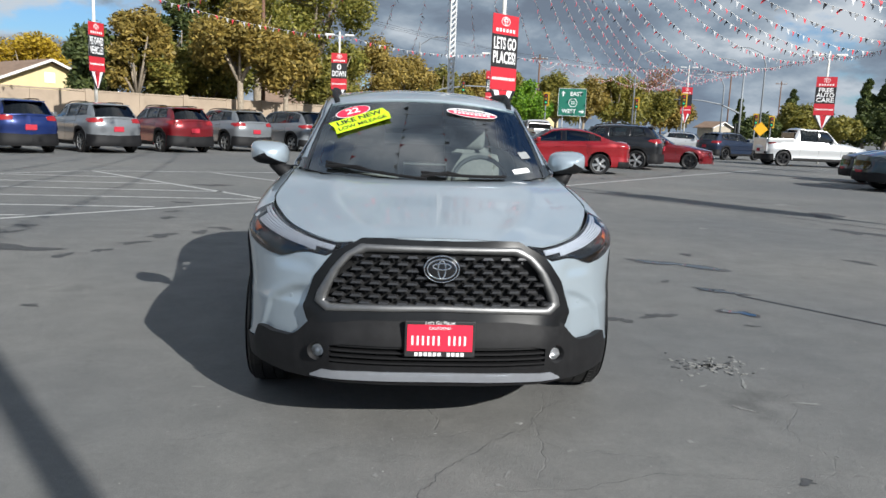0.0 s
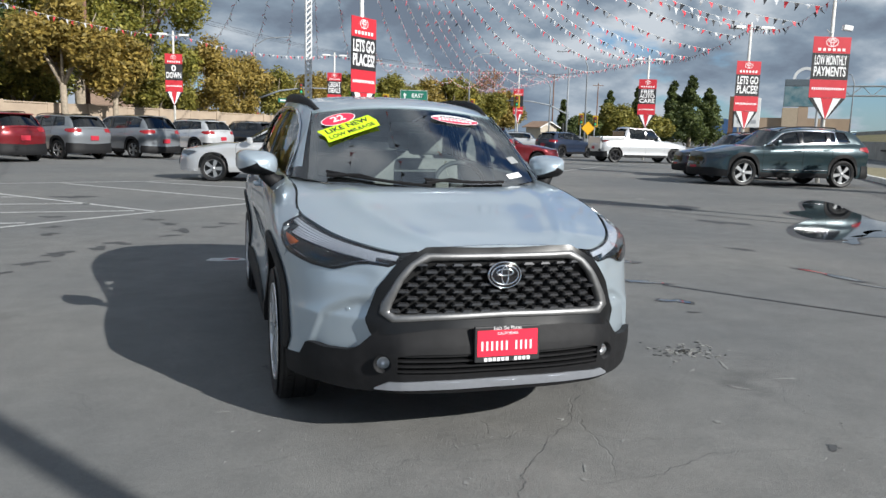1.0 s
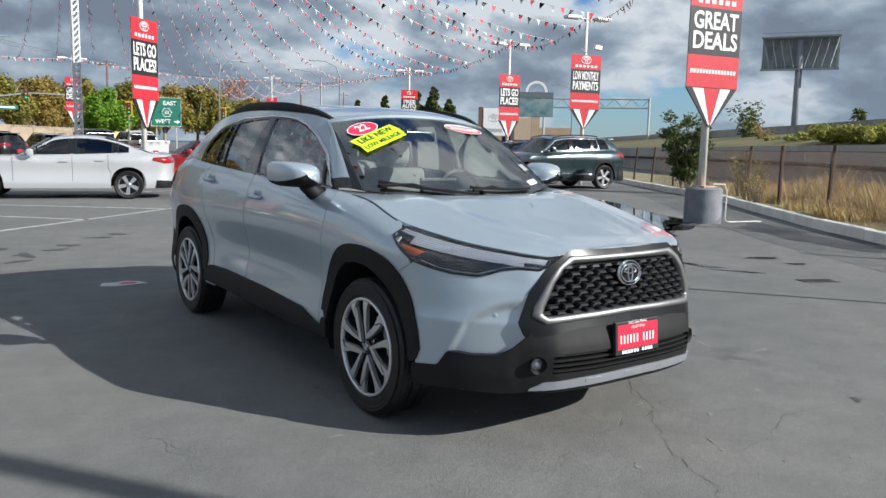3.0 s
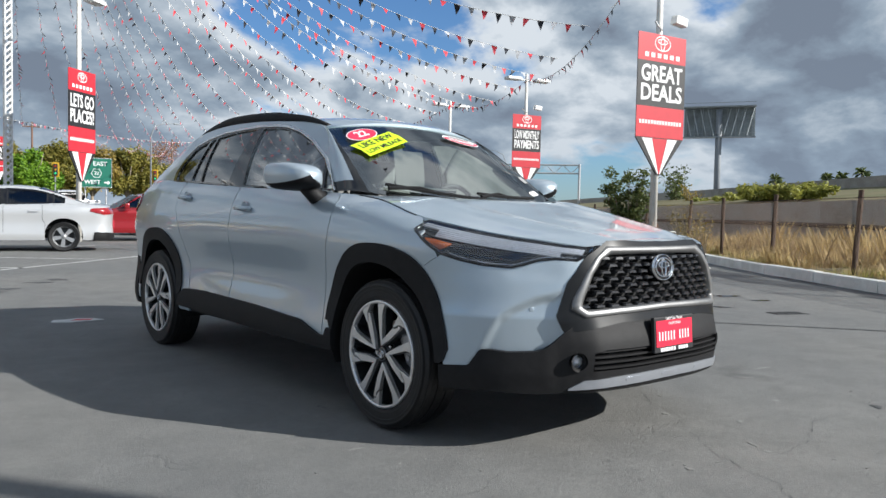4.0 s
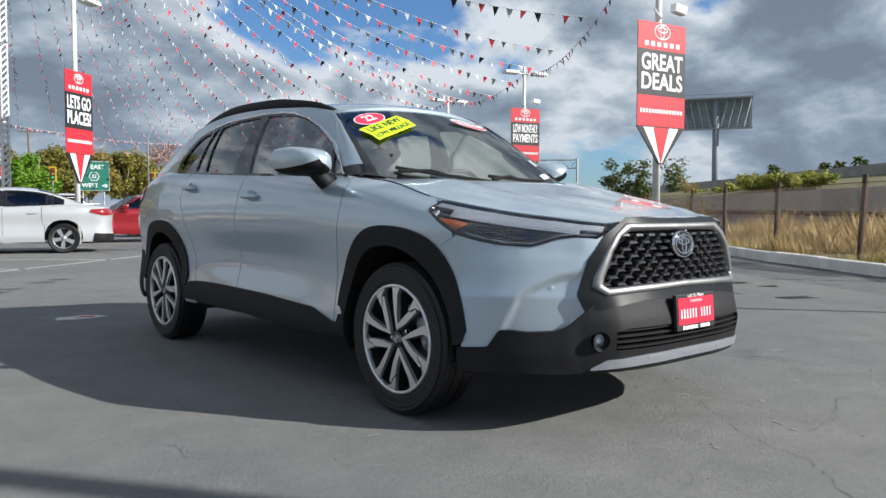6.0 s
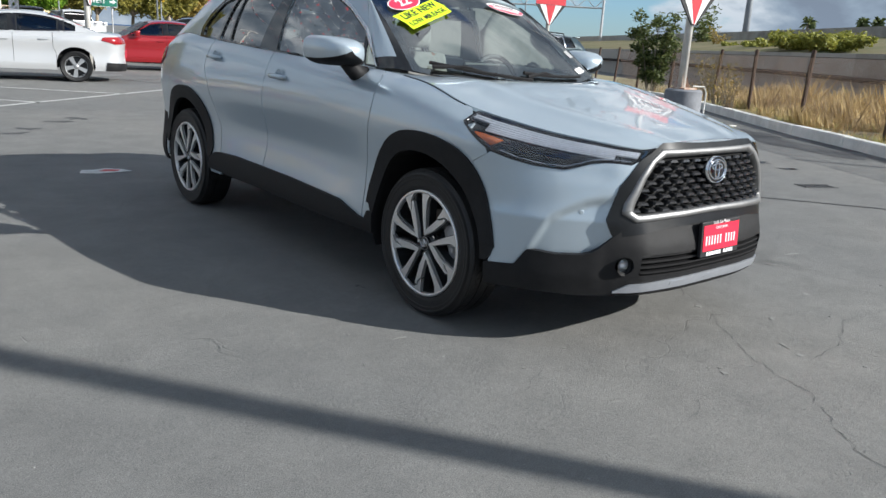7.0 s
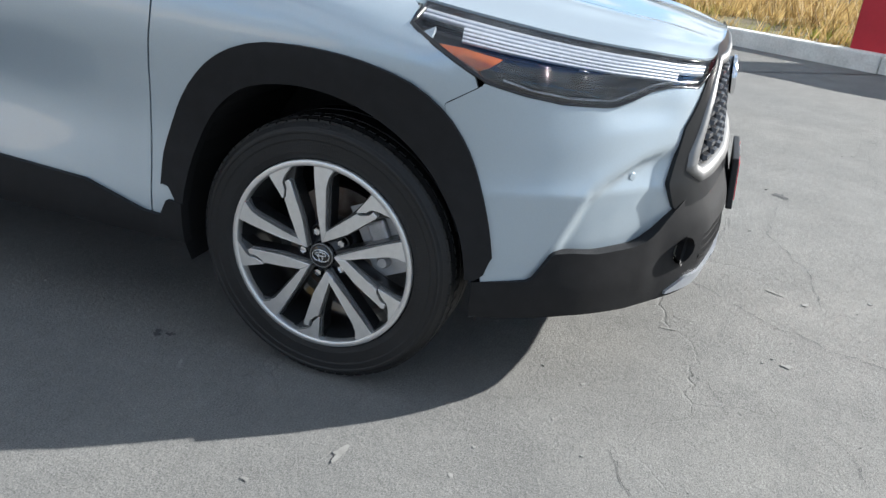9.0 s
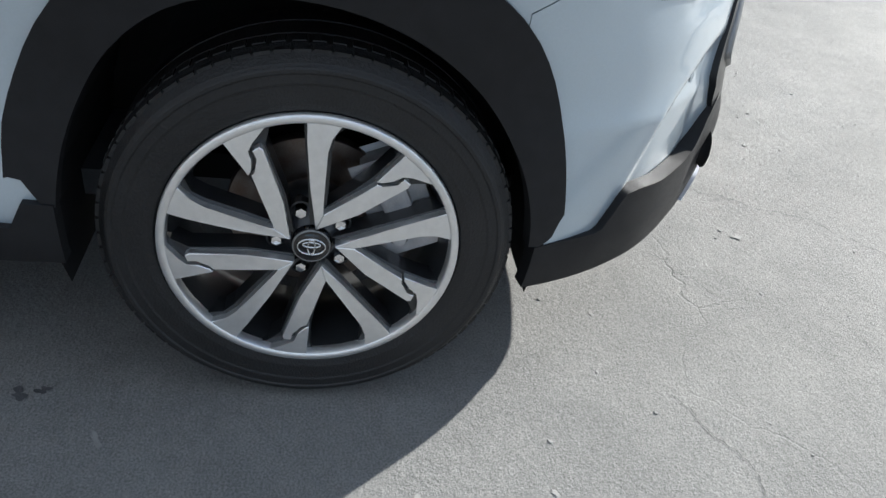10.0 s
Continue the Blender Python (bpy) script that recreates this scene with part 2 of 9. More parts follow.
def mesh_of(name, verts, faces, material, smooth=True):
    me = bpy.data.meshes.new(name)
    me.from_pydata([tuple(v) for v in verts], [], faces)
    for m in (material if isinstance(material, (list, tuple)) else [material]):
        me.materials.append(m)
    if smooth:
        me.shade_smooth()
    me.update()
    return me


def part(name, bm, material, parent, label="", smooth=False):
    """Links a bmesh, or a mesh, as one object under a thing or a part."""
    if isinstance(bm, bmesh.types.BMesh):
        bmesh.ops.recalc_face_normals(bm, faces=bm.faces[:])
        me = bpy.data.meshes.new(name)
        bm.to_mesh(me)
        bm.free()
        me.materials.append(material)
        if smooth:
            me.shade_smooth()
    else:
        me = bm
    ob = new(name, me)
    ob.parent = parent
    return tagged(ob, label)


def empty(name, m=None, label="", category="", group="", kind=""):
    ob = new(name)
    ob.empty_display_size = 0.2
    if m is not None:
        ob.matrix_world = m
    return tagged(ob, label, category, group, kind)


def boxm(bm, x0, x1, y0, y1, z0, z1, bevel=0.0, m=None):
    """Adds a box to bm, bevelled if asked."""
    r = bmesh.ops.create_cube(bm, size=1.0)
    vs = r["verts"]
    for v in vs:
        v.co = Vector((x0 + (v.co.x + 0.5) * (x1 - x0), y0 + (v.co.y + 0.5) * (y1 - y0), z0 + (v.co.z + 0.5) * (z1 - z0)))
        if m is not None:
            v.co = m @ v.co
    if bevel:
        es = list({e for v in vs for e in v.link_edges})
        bmesh.ops.bevel(bm, geom=es, offset=bevel, segments=2, affect="EDGES", profile=0.6)
    return bm


def box(x0, x1, y0, y1, z0, z1, bevel=0.0, m=None):
    return boxm(bmesh.new(), x0, x1, y0, y1, z0, z1, bevel, m)


def tube(bm, pts, radii, seg=10, cap=True):
    """A tapered tube along points."""
    pts = [Vector(p) for p in pts]
    radii = radii if isinstance(radii, (list, tuple)) else [radii] * len(pts)
    rings = []
    for i, p in enumerate(pts):
        d = (pts[min(i + 1, len(pts) - 1)] - pts[max(i - 1, 0)]).normalized()
        a = d.orthogonal().normalized() if i == 0 else (rings_a - d * rings_a.dot(d)).normalized()
        rings_a = a
        b = d.cross(a)
        rings.append([bm.verts.new(p + radii[i] * (math.cos(2 * math.pi * k / seg) * a + math.sin(2 * math.pi * k / seg) * b)) for k in range(seg)])
    for r0, r1 in zip(rings, rings[1:]):
        for k in range(seg):
            bm.faces.new((r0[k], r0[(k + 1) % seg], r1[(k + 1) % seg], r1[k]))
    if cap:
        bm.faces.new(rings[0][::-1])
        bm.faces.new(rings[-1])
    return bm


def lathe(bm, prof, seg=48, m=None, closed=False):
    """Spins (radius, height) points about the local z axis."""
    rings = []
    for r, h in prof:
        ring = []
        for k in range(seg):
            a = 2 * math.pi * k / seg
            co = Vector((r * math.cos(a), r * math.sin(a), h))
            ring.append(bm.verts.new(m @ co if m is not None else co))
        rings.append(ring)
    pairs = list(zip(rings, rings[1:])) + ([(rings[-1], rings[0])] if closed else [])
    for r0, r1 in pairs:
        for k in range(seg):
            bm.faces.new((r0[k], r0[(k + 1) % seg], r1[(k + 1) % seg], r1[k]))
    return bm


def prism(bm, poly, z0, z1, m=None):
    """Extrudes a flat polygon between two heights."""
    lo = [bm.verts.new((m @ Vector((x, y, z0))) if m is not None else (x, y, z0)) for x, y in poly]
    hi = [bm.verts.new((m @ Vector((x, y, z1))) if m is not None else (x, y, z1)) for x, y in poly]
    n = len(poly)
    bm.faces.new(lo[::-1])
    bm.faces.new(hi)
    for k in range(n):
        bm.faces.new((lo[k], lo[(k + 1) % n], hi[(k + 1) % n], hi[k]))
    return bm


def curve_of(rows):
    """A smooth curve through rows of (key, values...)."""
    a = np.array(rows, float)
    k, v = a[:, 0], a[:, 1:]
    t = np.gradient(v, k, axis=0)

    def f(x):
        x = np.clip(np.asarray(x, float), k[0], k[-1])
        i = np.clip(np.searchsorted(k, x, "right") - 1, 0, len(k) - 2)
        h = k[i + 1] - k[i]
        u = ((x - k[i]) / h)[..., None]
        h = h[..., None]
        return (v[i] * (1 + 2 * u) * (1 - u) ** 2 + v[i + 1] * u * u * (3 - 2 * u) + h * t[i] * u * (1 - u) ** 2 + h * t[i + 1] * u * u * (u - 1))

    return f


def inside(px, py, poly):
    res = np.zeros(px.shape, bool)
    n = len(poly)
    for i in range(n):
        x0, y0 = poly[i]
        x1, y1 = poly[(i + 1) % n]
        if y0 == y1:
            continue
        c = ((y0 > py) != (y1 > py)) & (px < (x1 - x0) * (py - y0) / (y1 - y0) + x0)
        res ^= c
    return res


def snap(px, py, polys):
    """The nearest points on the borders of polygons."""
    best = np.full(px.shape, 1e9)
    bx, by = px.copy(), py.copy()
    for poly in polys:
        n = len(poly)
        for i in range(n):
            x0, y0 = poly[i]
            dx, dy = poly[(i + 1) % n][0] - x0, poly[(i + 1) % n][1] - y0
            L2 = dx * dx + dy * dy
            if L2 < 1e-12:
                continue
            u = np.clip(((px - x0) * dx + (py - y0) * dy) / L2, 0, 1)
            qx, qy = x0 + u * dx, y0 + u * dy
            d = (px - qx) ** 2 + (py - qy) ** 2
            w = d < best
            best[w], bx[w], by[w] = d[w], qx[w], qy[w]
    return bx, by


def panel(name, surf, poly, holes=(), res=0.02, off=0.0, thick=0.012, material=None, mirror=False):
    """A sheet that follows surf(u, v, off) inside a polygon of the (u, v) plane, cut by holes, with a turned-in rim of that thickness."""
    poly = [(float(a), float(b)) for a, b in poly]
    us, vs = [p[0] for p in poly], [p[1] for p in poly]
    nu, nv = max(2, int(math.ceil((max(us) - min(us)) / res))), max(2, int(math.ceil((max(vs) - min(vs)) / res)))
    U, V = np.meshgrid(np.linspace(min(us), max(us), nu + 1), np.linspace(min(vs), max(vs), nv + 1), indexing="ij")
    cu, cv = (U[:-1, :-1] + U[1:, 1:]) / 2, (V[:-1, :-1] + V[1:, 1:]) / 2
    keep = inside(cu, cv, poly)
    for h in holes:
        keep &= ~inside(cu, cv, h)
    cnt = np.zeros(U.shape, int)
    for a in (0, 1):
        for b in (0, 1):
            cnt[a:nu + a, b:nv + b] += keep
    edge = (cnt > 0) & (cnt < 4)
    su, sv = snap(U[edge], V[edge], [poly, *holes])
    U, V = U.copy(), V.copy()
    U[edge], V[edge] = su, sv
    P = surf(U.ravel(), V.ravel(), off)
    idx = -np.ones(U.size, int)
    used = np.nonzero(cnt.ravel() > 0)[0]
    idx[used] = np.arange(len(used))
    verts = P[used].tolist()
    Q = surf(U.ravel(), V.ravel(), off - thick)
    W = nv + 1
    faces, ec = [], {}
    for i, j in zip(*np.nonzero(keep)):
        f = (idx[i * W + j], idx[(i + 1) * W + j], idx[(i + 1) * W + j + 1], idx[i * W + j + 1])
        f = tuple(int(x) for x in f)
        faces.append(f)
        for a, b in zip(f, f[1:] + f[:1]):
            if (b, a) in ec:
                del ec[(b, a)]
            else:
                ec[(a, b)] = 1
    if thick:
        low = {}
        for a, b in ec:
            for k in (a, b):
                if k not in low:
                    low[k] = len(verts)
                    verts.append(Q[used[k]].tolist())
        faces += [(b, a, low[a], low[b]) for a, b in ec]
    if mirror:
        verts = [(-x, y, z) for x, y, z in verts]
    me = mesh_of(name, verts, faces, material)
    # welds nothing: only drops slivers that snapping may leave
    bm = bmesh.new()
    bm.from_mesh(me)
    bmesh.ops.remove_doubles(bm, verts=bm.verts[:], dist=0.0004)
    bmesh.ops.recalc_face_normals(bm, faces=bm.faces[:])
    for e in bm.edges:
        if len(e.link_faces) == 2 and e.calc_face_angle(0) > 0.6:
            e.smooth = False
    bm.to_mesh(me)
    bm.free()
    return me


def dense(path, step):
    """A polyline with points at even small steps."""
    out = []
    for (a, b), (c, d) in zip(path, path[1:]):
        n = max(1, int(math.ceil(math.hypot(c - a, d - b) / step)))
        out += [(a + (c - a) * k / n, b + (d - b) * k / n) for k in range(n)]
    return out + [path[-1]]


def ribbon(name, surf, path, width, off, material, mirror=False, step=0.02):
    """A thin rounded strip along a path on a surface."""
    p = np.array(dense(path, step))
    t = np.gradient(p, axis=0)
    t /= np.linalg.norm(t, axis=1)[:, None] + 1e-9
    n = np.stack([-t[:, 1], t[:, 0]], 1) * width / 2
    rows = [surf((p + n * f)[:, 0], (p + n * f)[:, 1], off + h) for f, h in ((-1, -0.006), (-1, 0.0), (-0.5, 0.0016), (0.5, 0.0016), (1, 0.0), (1, -0.006))]
    verts = np.concatenate(rows)
    if mirror:
        verts[:, 0] *= -1
    k = len(p)
    faces = [(r * k + i, r * k + i + 1, (r + 1) * k + i + 1, (r + 1) * k + i) for r in range(5) for i in range(k - 1)]
    return mesh_of(name, verts, faces, material)


def loft_ring(name, surf, outer, inner, step, offs, material, mirror=False):
    """A closed band between two outlines with the same number of corners; offs: outer edge, outer crown, inner crown, inner edge."""
    o, i = [], []
    n = len(outer)
    for k in range(n):
        a, b, c, d = outer[k], outer[(k + 1) % n], inner[k], inner[(k + 1) % n]
        m = max(1, int(math.ceil(math.hypot(b[0] - a[0], b[1] - a[1]) / step)))
        o += [(a[0] + (b[0] - a[0]) * j / m, a[1] + (b[1] - a[1]) * j / m) for j in range(m)]
        i += [(c[0] + (d[0] - c[0]) * j / m, c[1] + (d[1] - c[1]) * j / m) for j in range(m)]
    o, i = np.array(o), np.array(i)
    rows = []
    for f, off in ((0.0, offs[0] - 0.02), (0.0, offs[0]), (0.22, offs[1]), (0.75, offs[2]), (1.0, offs[2] - 0.004), (1.0, offs[3])):
        q = o * (1 - f) + i * f
        rows.append(surf(q[:, 0], q[:, 1], off))
    verts = np.concatenate(rows)
    if mirror:
        verts[:, 0] *= -1
    k = len(o)
    faces = [(r * k + j, r * k + (j + 1) % k, (r + 1) * k + (j + 1) % k, (r + 1) * k + j) for r in range(5) for j in range(k)]
    return mesh_of(name, verts, faces, material)


def lettering(name, text, size, m, material, parent, depth=0.002, squeeze=1.0, align="CENTER", bold=0.0, fit=0.0):
    """Flat raised letters in the built-in font, as a mesh."""
    cu = bpy.data.curves.new(name, "FONT")
    cu.body, cu.size, cu.align_x, cu.align_y, cu.extrude, cu.offset, cu.resolution_u = text, size, align, "CENTER", depth, bold, 3
    tmp = bpy.data.objects.new(name, cu)
    scene.collection.objects.link(tmp)
    bpy.context.view_layer.update()
    me = bpy.data.meshes.new_from_object(tmp.evaluated_get(bpy.context.evaluated_depsgraph_get()))
    bpy.data.objects.remove(tmp)
    bpy.data.curves.remove(cu)
    if fit and len(me.vertices):
        xs = [v.co.x for v in me.vertices]
        squeeze = min(1.15, fit / (max(xs) - min(xs)))
    me.transform(m @ Matrix.Diagonal((squeeze, 1, 1, 1)))
    me.materials.clear()
    me.materials.append(material)
    return part(name, me, material, parent)

# ---- the crossover ----
# plan outline (x, y) and the shoulder line above it (x, y, z), front centre to rear centre
RAILS = [
    (0.0, -0.900, 0.0, -0.795, 0.885), (0.30, -0.885, 0.28, -0.795, 0.874), (0.50, -0.835, 0.43, -0.780, 0.850),
    (0.645, -0.728, 0.56, -0.665, 0.868), (0.772, -0.598, 0.645, -0.530, 0.886), (0.870, -0.400, 0.715, -0.360, 0.914),
    (0.893, -0.150, 0.775, -0.140, 0.955), (0.902, 0.20, 0.752, 0.20, 1.032), (0.905, 0.60, 0.757, 0.60, 1.068),
    (0.898, 1.40, 0.800, 1.40, 1.099), (0.898, 2.00, 0.797, 2.00, 1.127), (0.902, 2.60, 0.775, 2.60, 1.158),
    (0.885, 3.00, 0.735, 3.00, 1.178), (0.80, 3.38, 0.68, 3.36, 1.13), (0.50, 3.52, 0.45, 3.44, 1.10), (0.0, 3.56, 0.0, 3.48, 1.10),
]
CANT = [(0.60, 0.757, 1.069), (0.80, 0.665, 1.272), (0.975, 0.580, 1.436), (1.10, 0.592, 1.470), (1.40, 0.622, 1.502), (1.80, 0.636, 1.522),
        (2.30, 0.630, 1.515), (2.65, 0.612, 1.480), (2.90, 0.598, 1.425), (3.10, 0.610, 1.33), (3.25, 0.645, 1.23), (3.36, 0.68, 1.131)]
FRONT_IN = [(0.15, 0.09), (0.22, 0.045), (0.28, 0.015), (0.35, 0.0), (0.46, 0.0), (0.52, 0.018), (0.58, 0.035), (0.70, 0.052), (0.84, 0.072), (0.95, 0.10)]
SIDE_IN = [(0.15, 0.13), (0.22, 0.045), (0.29, 0.014), (0.40, 0.010), (0.48, 0.020), (0.60, 0.030), (0.72, 0.022), (0.82, 0.010), (0.90, 0.016), (1.0, 0.040), (1.10, 0.075), (1.3, 0.11)]


def car_shape(rails=RAILS, cant=CANT, front_in=FRONT_IN, side_in=SIDE_IN, corner=(-0.62, -0.19), wheels=(0.0, 2.685), flare=0.012, grip=None):
    """The surfaces of a car body: skin(q, z) below the shoulder, green(y, z) above it, and the lookups from x or y to q."""
    r = np.array(rails, float)
    key = np.concatenate([[0], np.cumsum(np.hypot(np.diff(r[:, 0]), np.diff(r[:, 1])))])
    full = curve_of([(k, *row) for k, row in zip(key, rails)])
    fin, sin_ = curve_of(front_in), curve_of(side_in)
    can = curve_of(cant)
    kk = np.linspace(0, key[-1], 1500)
    ff = full(kk)
    front = int(np.argmax(ff[:, 0] > 0.93 * ff[:, 0].max()))

    def qx(x):
        return float(np.interp(abs(x), ff[:front + 1, 0], kk[:front + 1])) * (1 if x >= 0 else -1)

    def qy(y):
        m = slice(front // 4, None)
        return float(np.interp(y, ff[m, 1], kk[m]))

    def skin(q, z, off=0.0):
        q, z = np.asarray(q, float), np.asarray(z, float)
        a, s = np.abs(q), np.where(q < 0, -1.0, 1.0)
        f, g = full(a), full(np.clip(a + 0.01, 0, key[-1]))
        g0 = full(np.clip(a - 0.01, 0, key[-1]))
        tx, ty = g[..., 0] - g0[..., 0], g[..., 1] - g0[..., 1]
        ln = np.hypot(tx, ty) + 1e-9
        nx, ny = ty / ln, -tx / ln
        w = np.clip((f[..., 1] - corner[0]) / (corner[1] - corner[0]), 0, 1)
        w = w * w * (3 - 2 * w)
        turned = np.clip((f[..., 0] - 0.44) / 0.14, 0, 1)

        def reg(zz):
            nose = fin(zz)[..., 0]
            nose = nose * (1 - turned) + np.maximum(nose, 0.030) * turned
            ins = nose * (1 - w) + sin_(zz)[..., 0] * w
            for c in wheels:
                ins = ins - flare * np.exp(-((f[..., 1] - c) / 0.42) ** 2 - ((zz - 0.72) / 0.20) ** 2) * w
            if grip:
                ins = ins + grip(f, zz) * w
            return np.stack([f[..., 0] - nx * ins, f[..., 1] - ny * ins, zz], -1)

        ez = f[..., 4]
        z1 = ez - 0.10
        t = np.clip((z - z1) / 0.10, 0, 1)[..., None]
        p1, pc = reg(np.minimum(z, z1)), reg(z1 + 0.055)
        e = f[..., 2:5]
        top = (1 - t) ** 2 * p1 + 2 * t * (1 - t) * pc + t * t * e
        p = np.where(t > 0, top, p1)
        up = np.stack([nx * (1 - t[..., 0]), ny * (1 - t[..., 0]), t[..., 0]], -1)
        p = p + off * up
        p[..., 0] *= -s
        return p

    def shoulder(y):
        return full(np.vectorize(qy)(y))[..., 2:5]

    def green(y, z, off=0.0):
        y, z = np.asarray(y, float), np.asarray(z, float)
        e, c = shoulder(y), can(y)
        w = np.clip((z - e[..., 2]) / np.maximum(c[..., 1] - e[..., 2], 1e-4), 0, 1)
        x = e[..., 0] * (1 - w) + c[..., 0] * w + 0.022 * np.sin(np.pi * w) * np.clip((c[..., 1] - e[..., 2]) / 0.3, 0, 1)
        return np.stack([-(x + off * 0.9), y, z + off * 0.35], -1)

    return dict(skin=skin, green=green, qx=qx, qy=qy, full=full, can=can, shoulder=shoulder, key=key)


def door_hollow(f, zz):
    """The scooped lower door between the wheels."""
    return 0.020 * np.exp(-((f[..., 1] - 1.35) / 0.75) ** 4 - ((zz - 0.62) / 0.13) ** 2)


HERO = car_shape(grip=door_hollow)
skin, green, qx, qy = HERO["skin"], HERO["green"], HERO["qx"], HERO["qy"]
GLASS_F = [(0.60, 1.084), (1.535, 1.116), (1.545, 1.462), (1.40, 1.458), (1.28, 1.446), (1.15, 1.410), (1.0, 1.350), (0.80, 1.243)]
GLASS_R = [(1.745, 1.126), (2.165, 1.146), (2.130, 1.438), (1.90, 1.460), (1.625, 1.466)]
GLASS_D = [(2.190, 1.148), (2.335, 1.155), (2.225, 1.428), (2.155, 1.436)]
GLASS_Q = [(2.365, 1.157), (2.640, 1.170), (2.635, 1.225), (2.56, 1.300), (2.44, 1.385), (2.26, 1.424)]


GLAZING = [GLASS_F, GLASS_R, GLASS_D, GLASS_Q]


def ring_poly(y, z, a, b, n=36, power=2.25):
    out = []
    for k in range(n):
        t = 2 * math.pi * k / n
        c, s = math.cos(t), math.sin(t)
        out.append((y + a * math.copysign(abs(c) ** (2 / power), c), z + b * math.copysign(abs(s) ** (2 / power), s)))
    return out


# polar outlines of the front arch band round the axle: angle from the tail, radius
FRONT_ARCH_OUT = [(0, 0.445), (15, 0.458), (22, 0.471), (30, 0.480), (46, 0.502), (59, 0.513), (70, 0.509), (80, 0.495), (90, 0.486), (105, 0.484), (117, 0.487), (126, 0.479), (138, 0.459), (150, 0.439), (163, 0.428), (180, 0.425)]
FRONT_ARCH_IN = [(0, 0.378), (16, 0.386), (33, 0.400), (50, 0.419), (63, 0.423), (73, 0.413), (89, 0.397), (104, 0.383), (122, 0.368), (145, 0.356), (160, 0.357), (180, 0.360)]


def arch_band(y, inner, outer, z0, n=28, rise=1.0, front=None, polar_out=None, polar_in=None):
    """Outline of the plastic band over a wheel, down to height z0 at both ends."""
    zc = 0.345
    zf = z0 if front is None else front
    ang = np.linspace(0, math.pi, n)
    if polar_out:
        ro, ri = curve_of(polar_out)(np.degrees(ang))[:, 0], curve_of(polar_in)(np.degrees(ang))[:, 0]
        o = [(y + r * math.cos(t), zc + r * math.sin(t)) for r, t in zip(ro, ang)]
        i = [(y + r * math.cos(t), zc + r * math.sin(t)) for r, t in zip(ri[::-1], ang[::-1])]
    else:
        o = [(y + outer[0] * math.copysign(abs(math.cos(t)) ** 0.86, math.cos(t)), zc + outer[1] * abs(math.sin(t)) ** 0.86) for t in ang]
        i = [(y + inner * math.cos(t), zc + inner * rise * math.sin(t)) for t in ang[::-1]]
    back, fore, ib, jf = o[0][0], o[-1][0], i[-1][0], i[0][0]
    return [(back - 0.012, z0 + 0.06), *o[2:-2], (fore + 0.012, zf + 0.05), (fore + 0.022, zf + 0.018), (fore + 0.05, zf), (jf, zf), *i, (ib, z0), (back - 0.05, z0)]


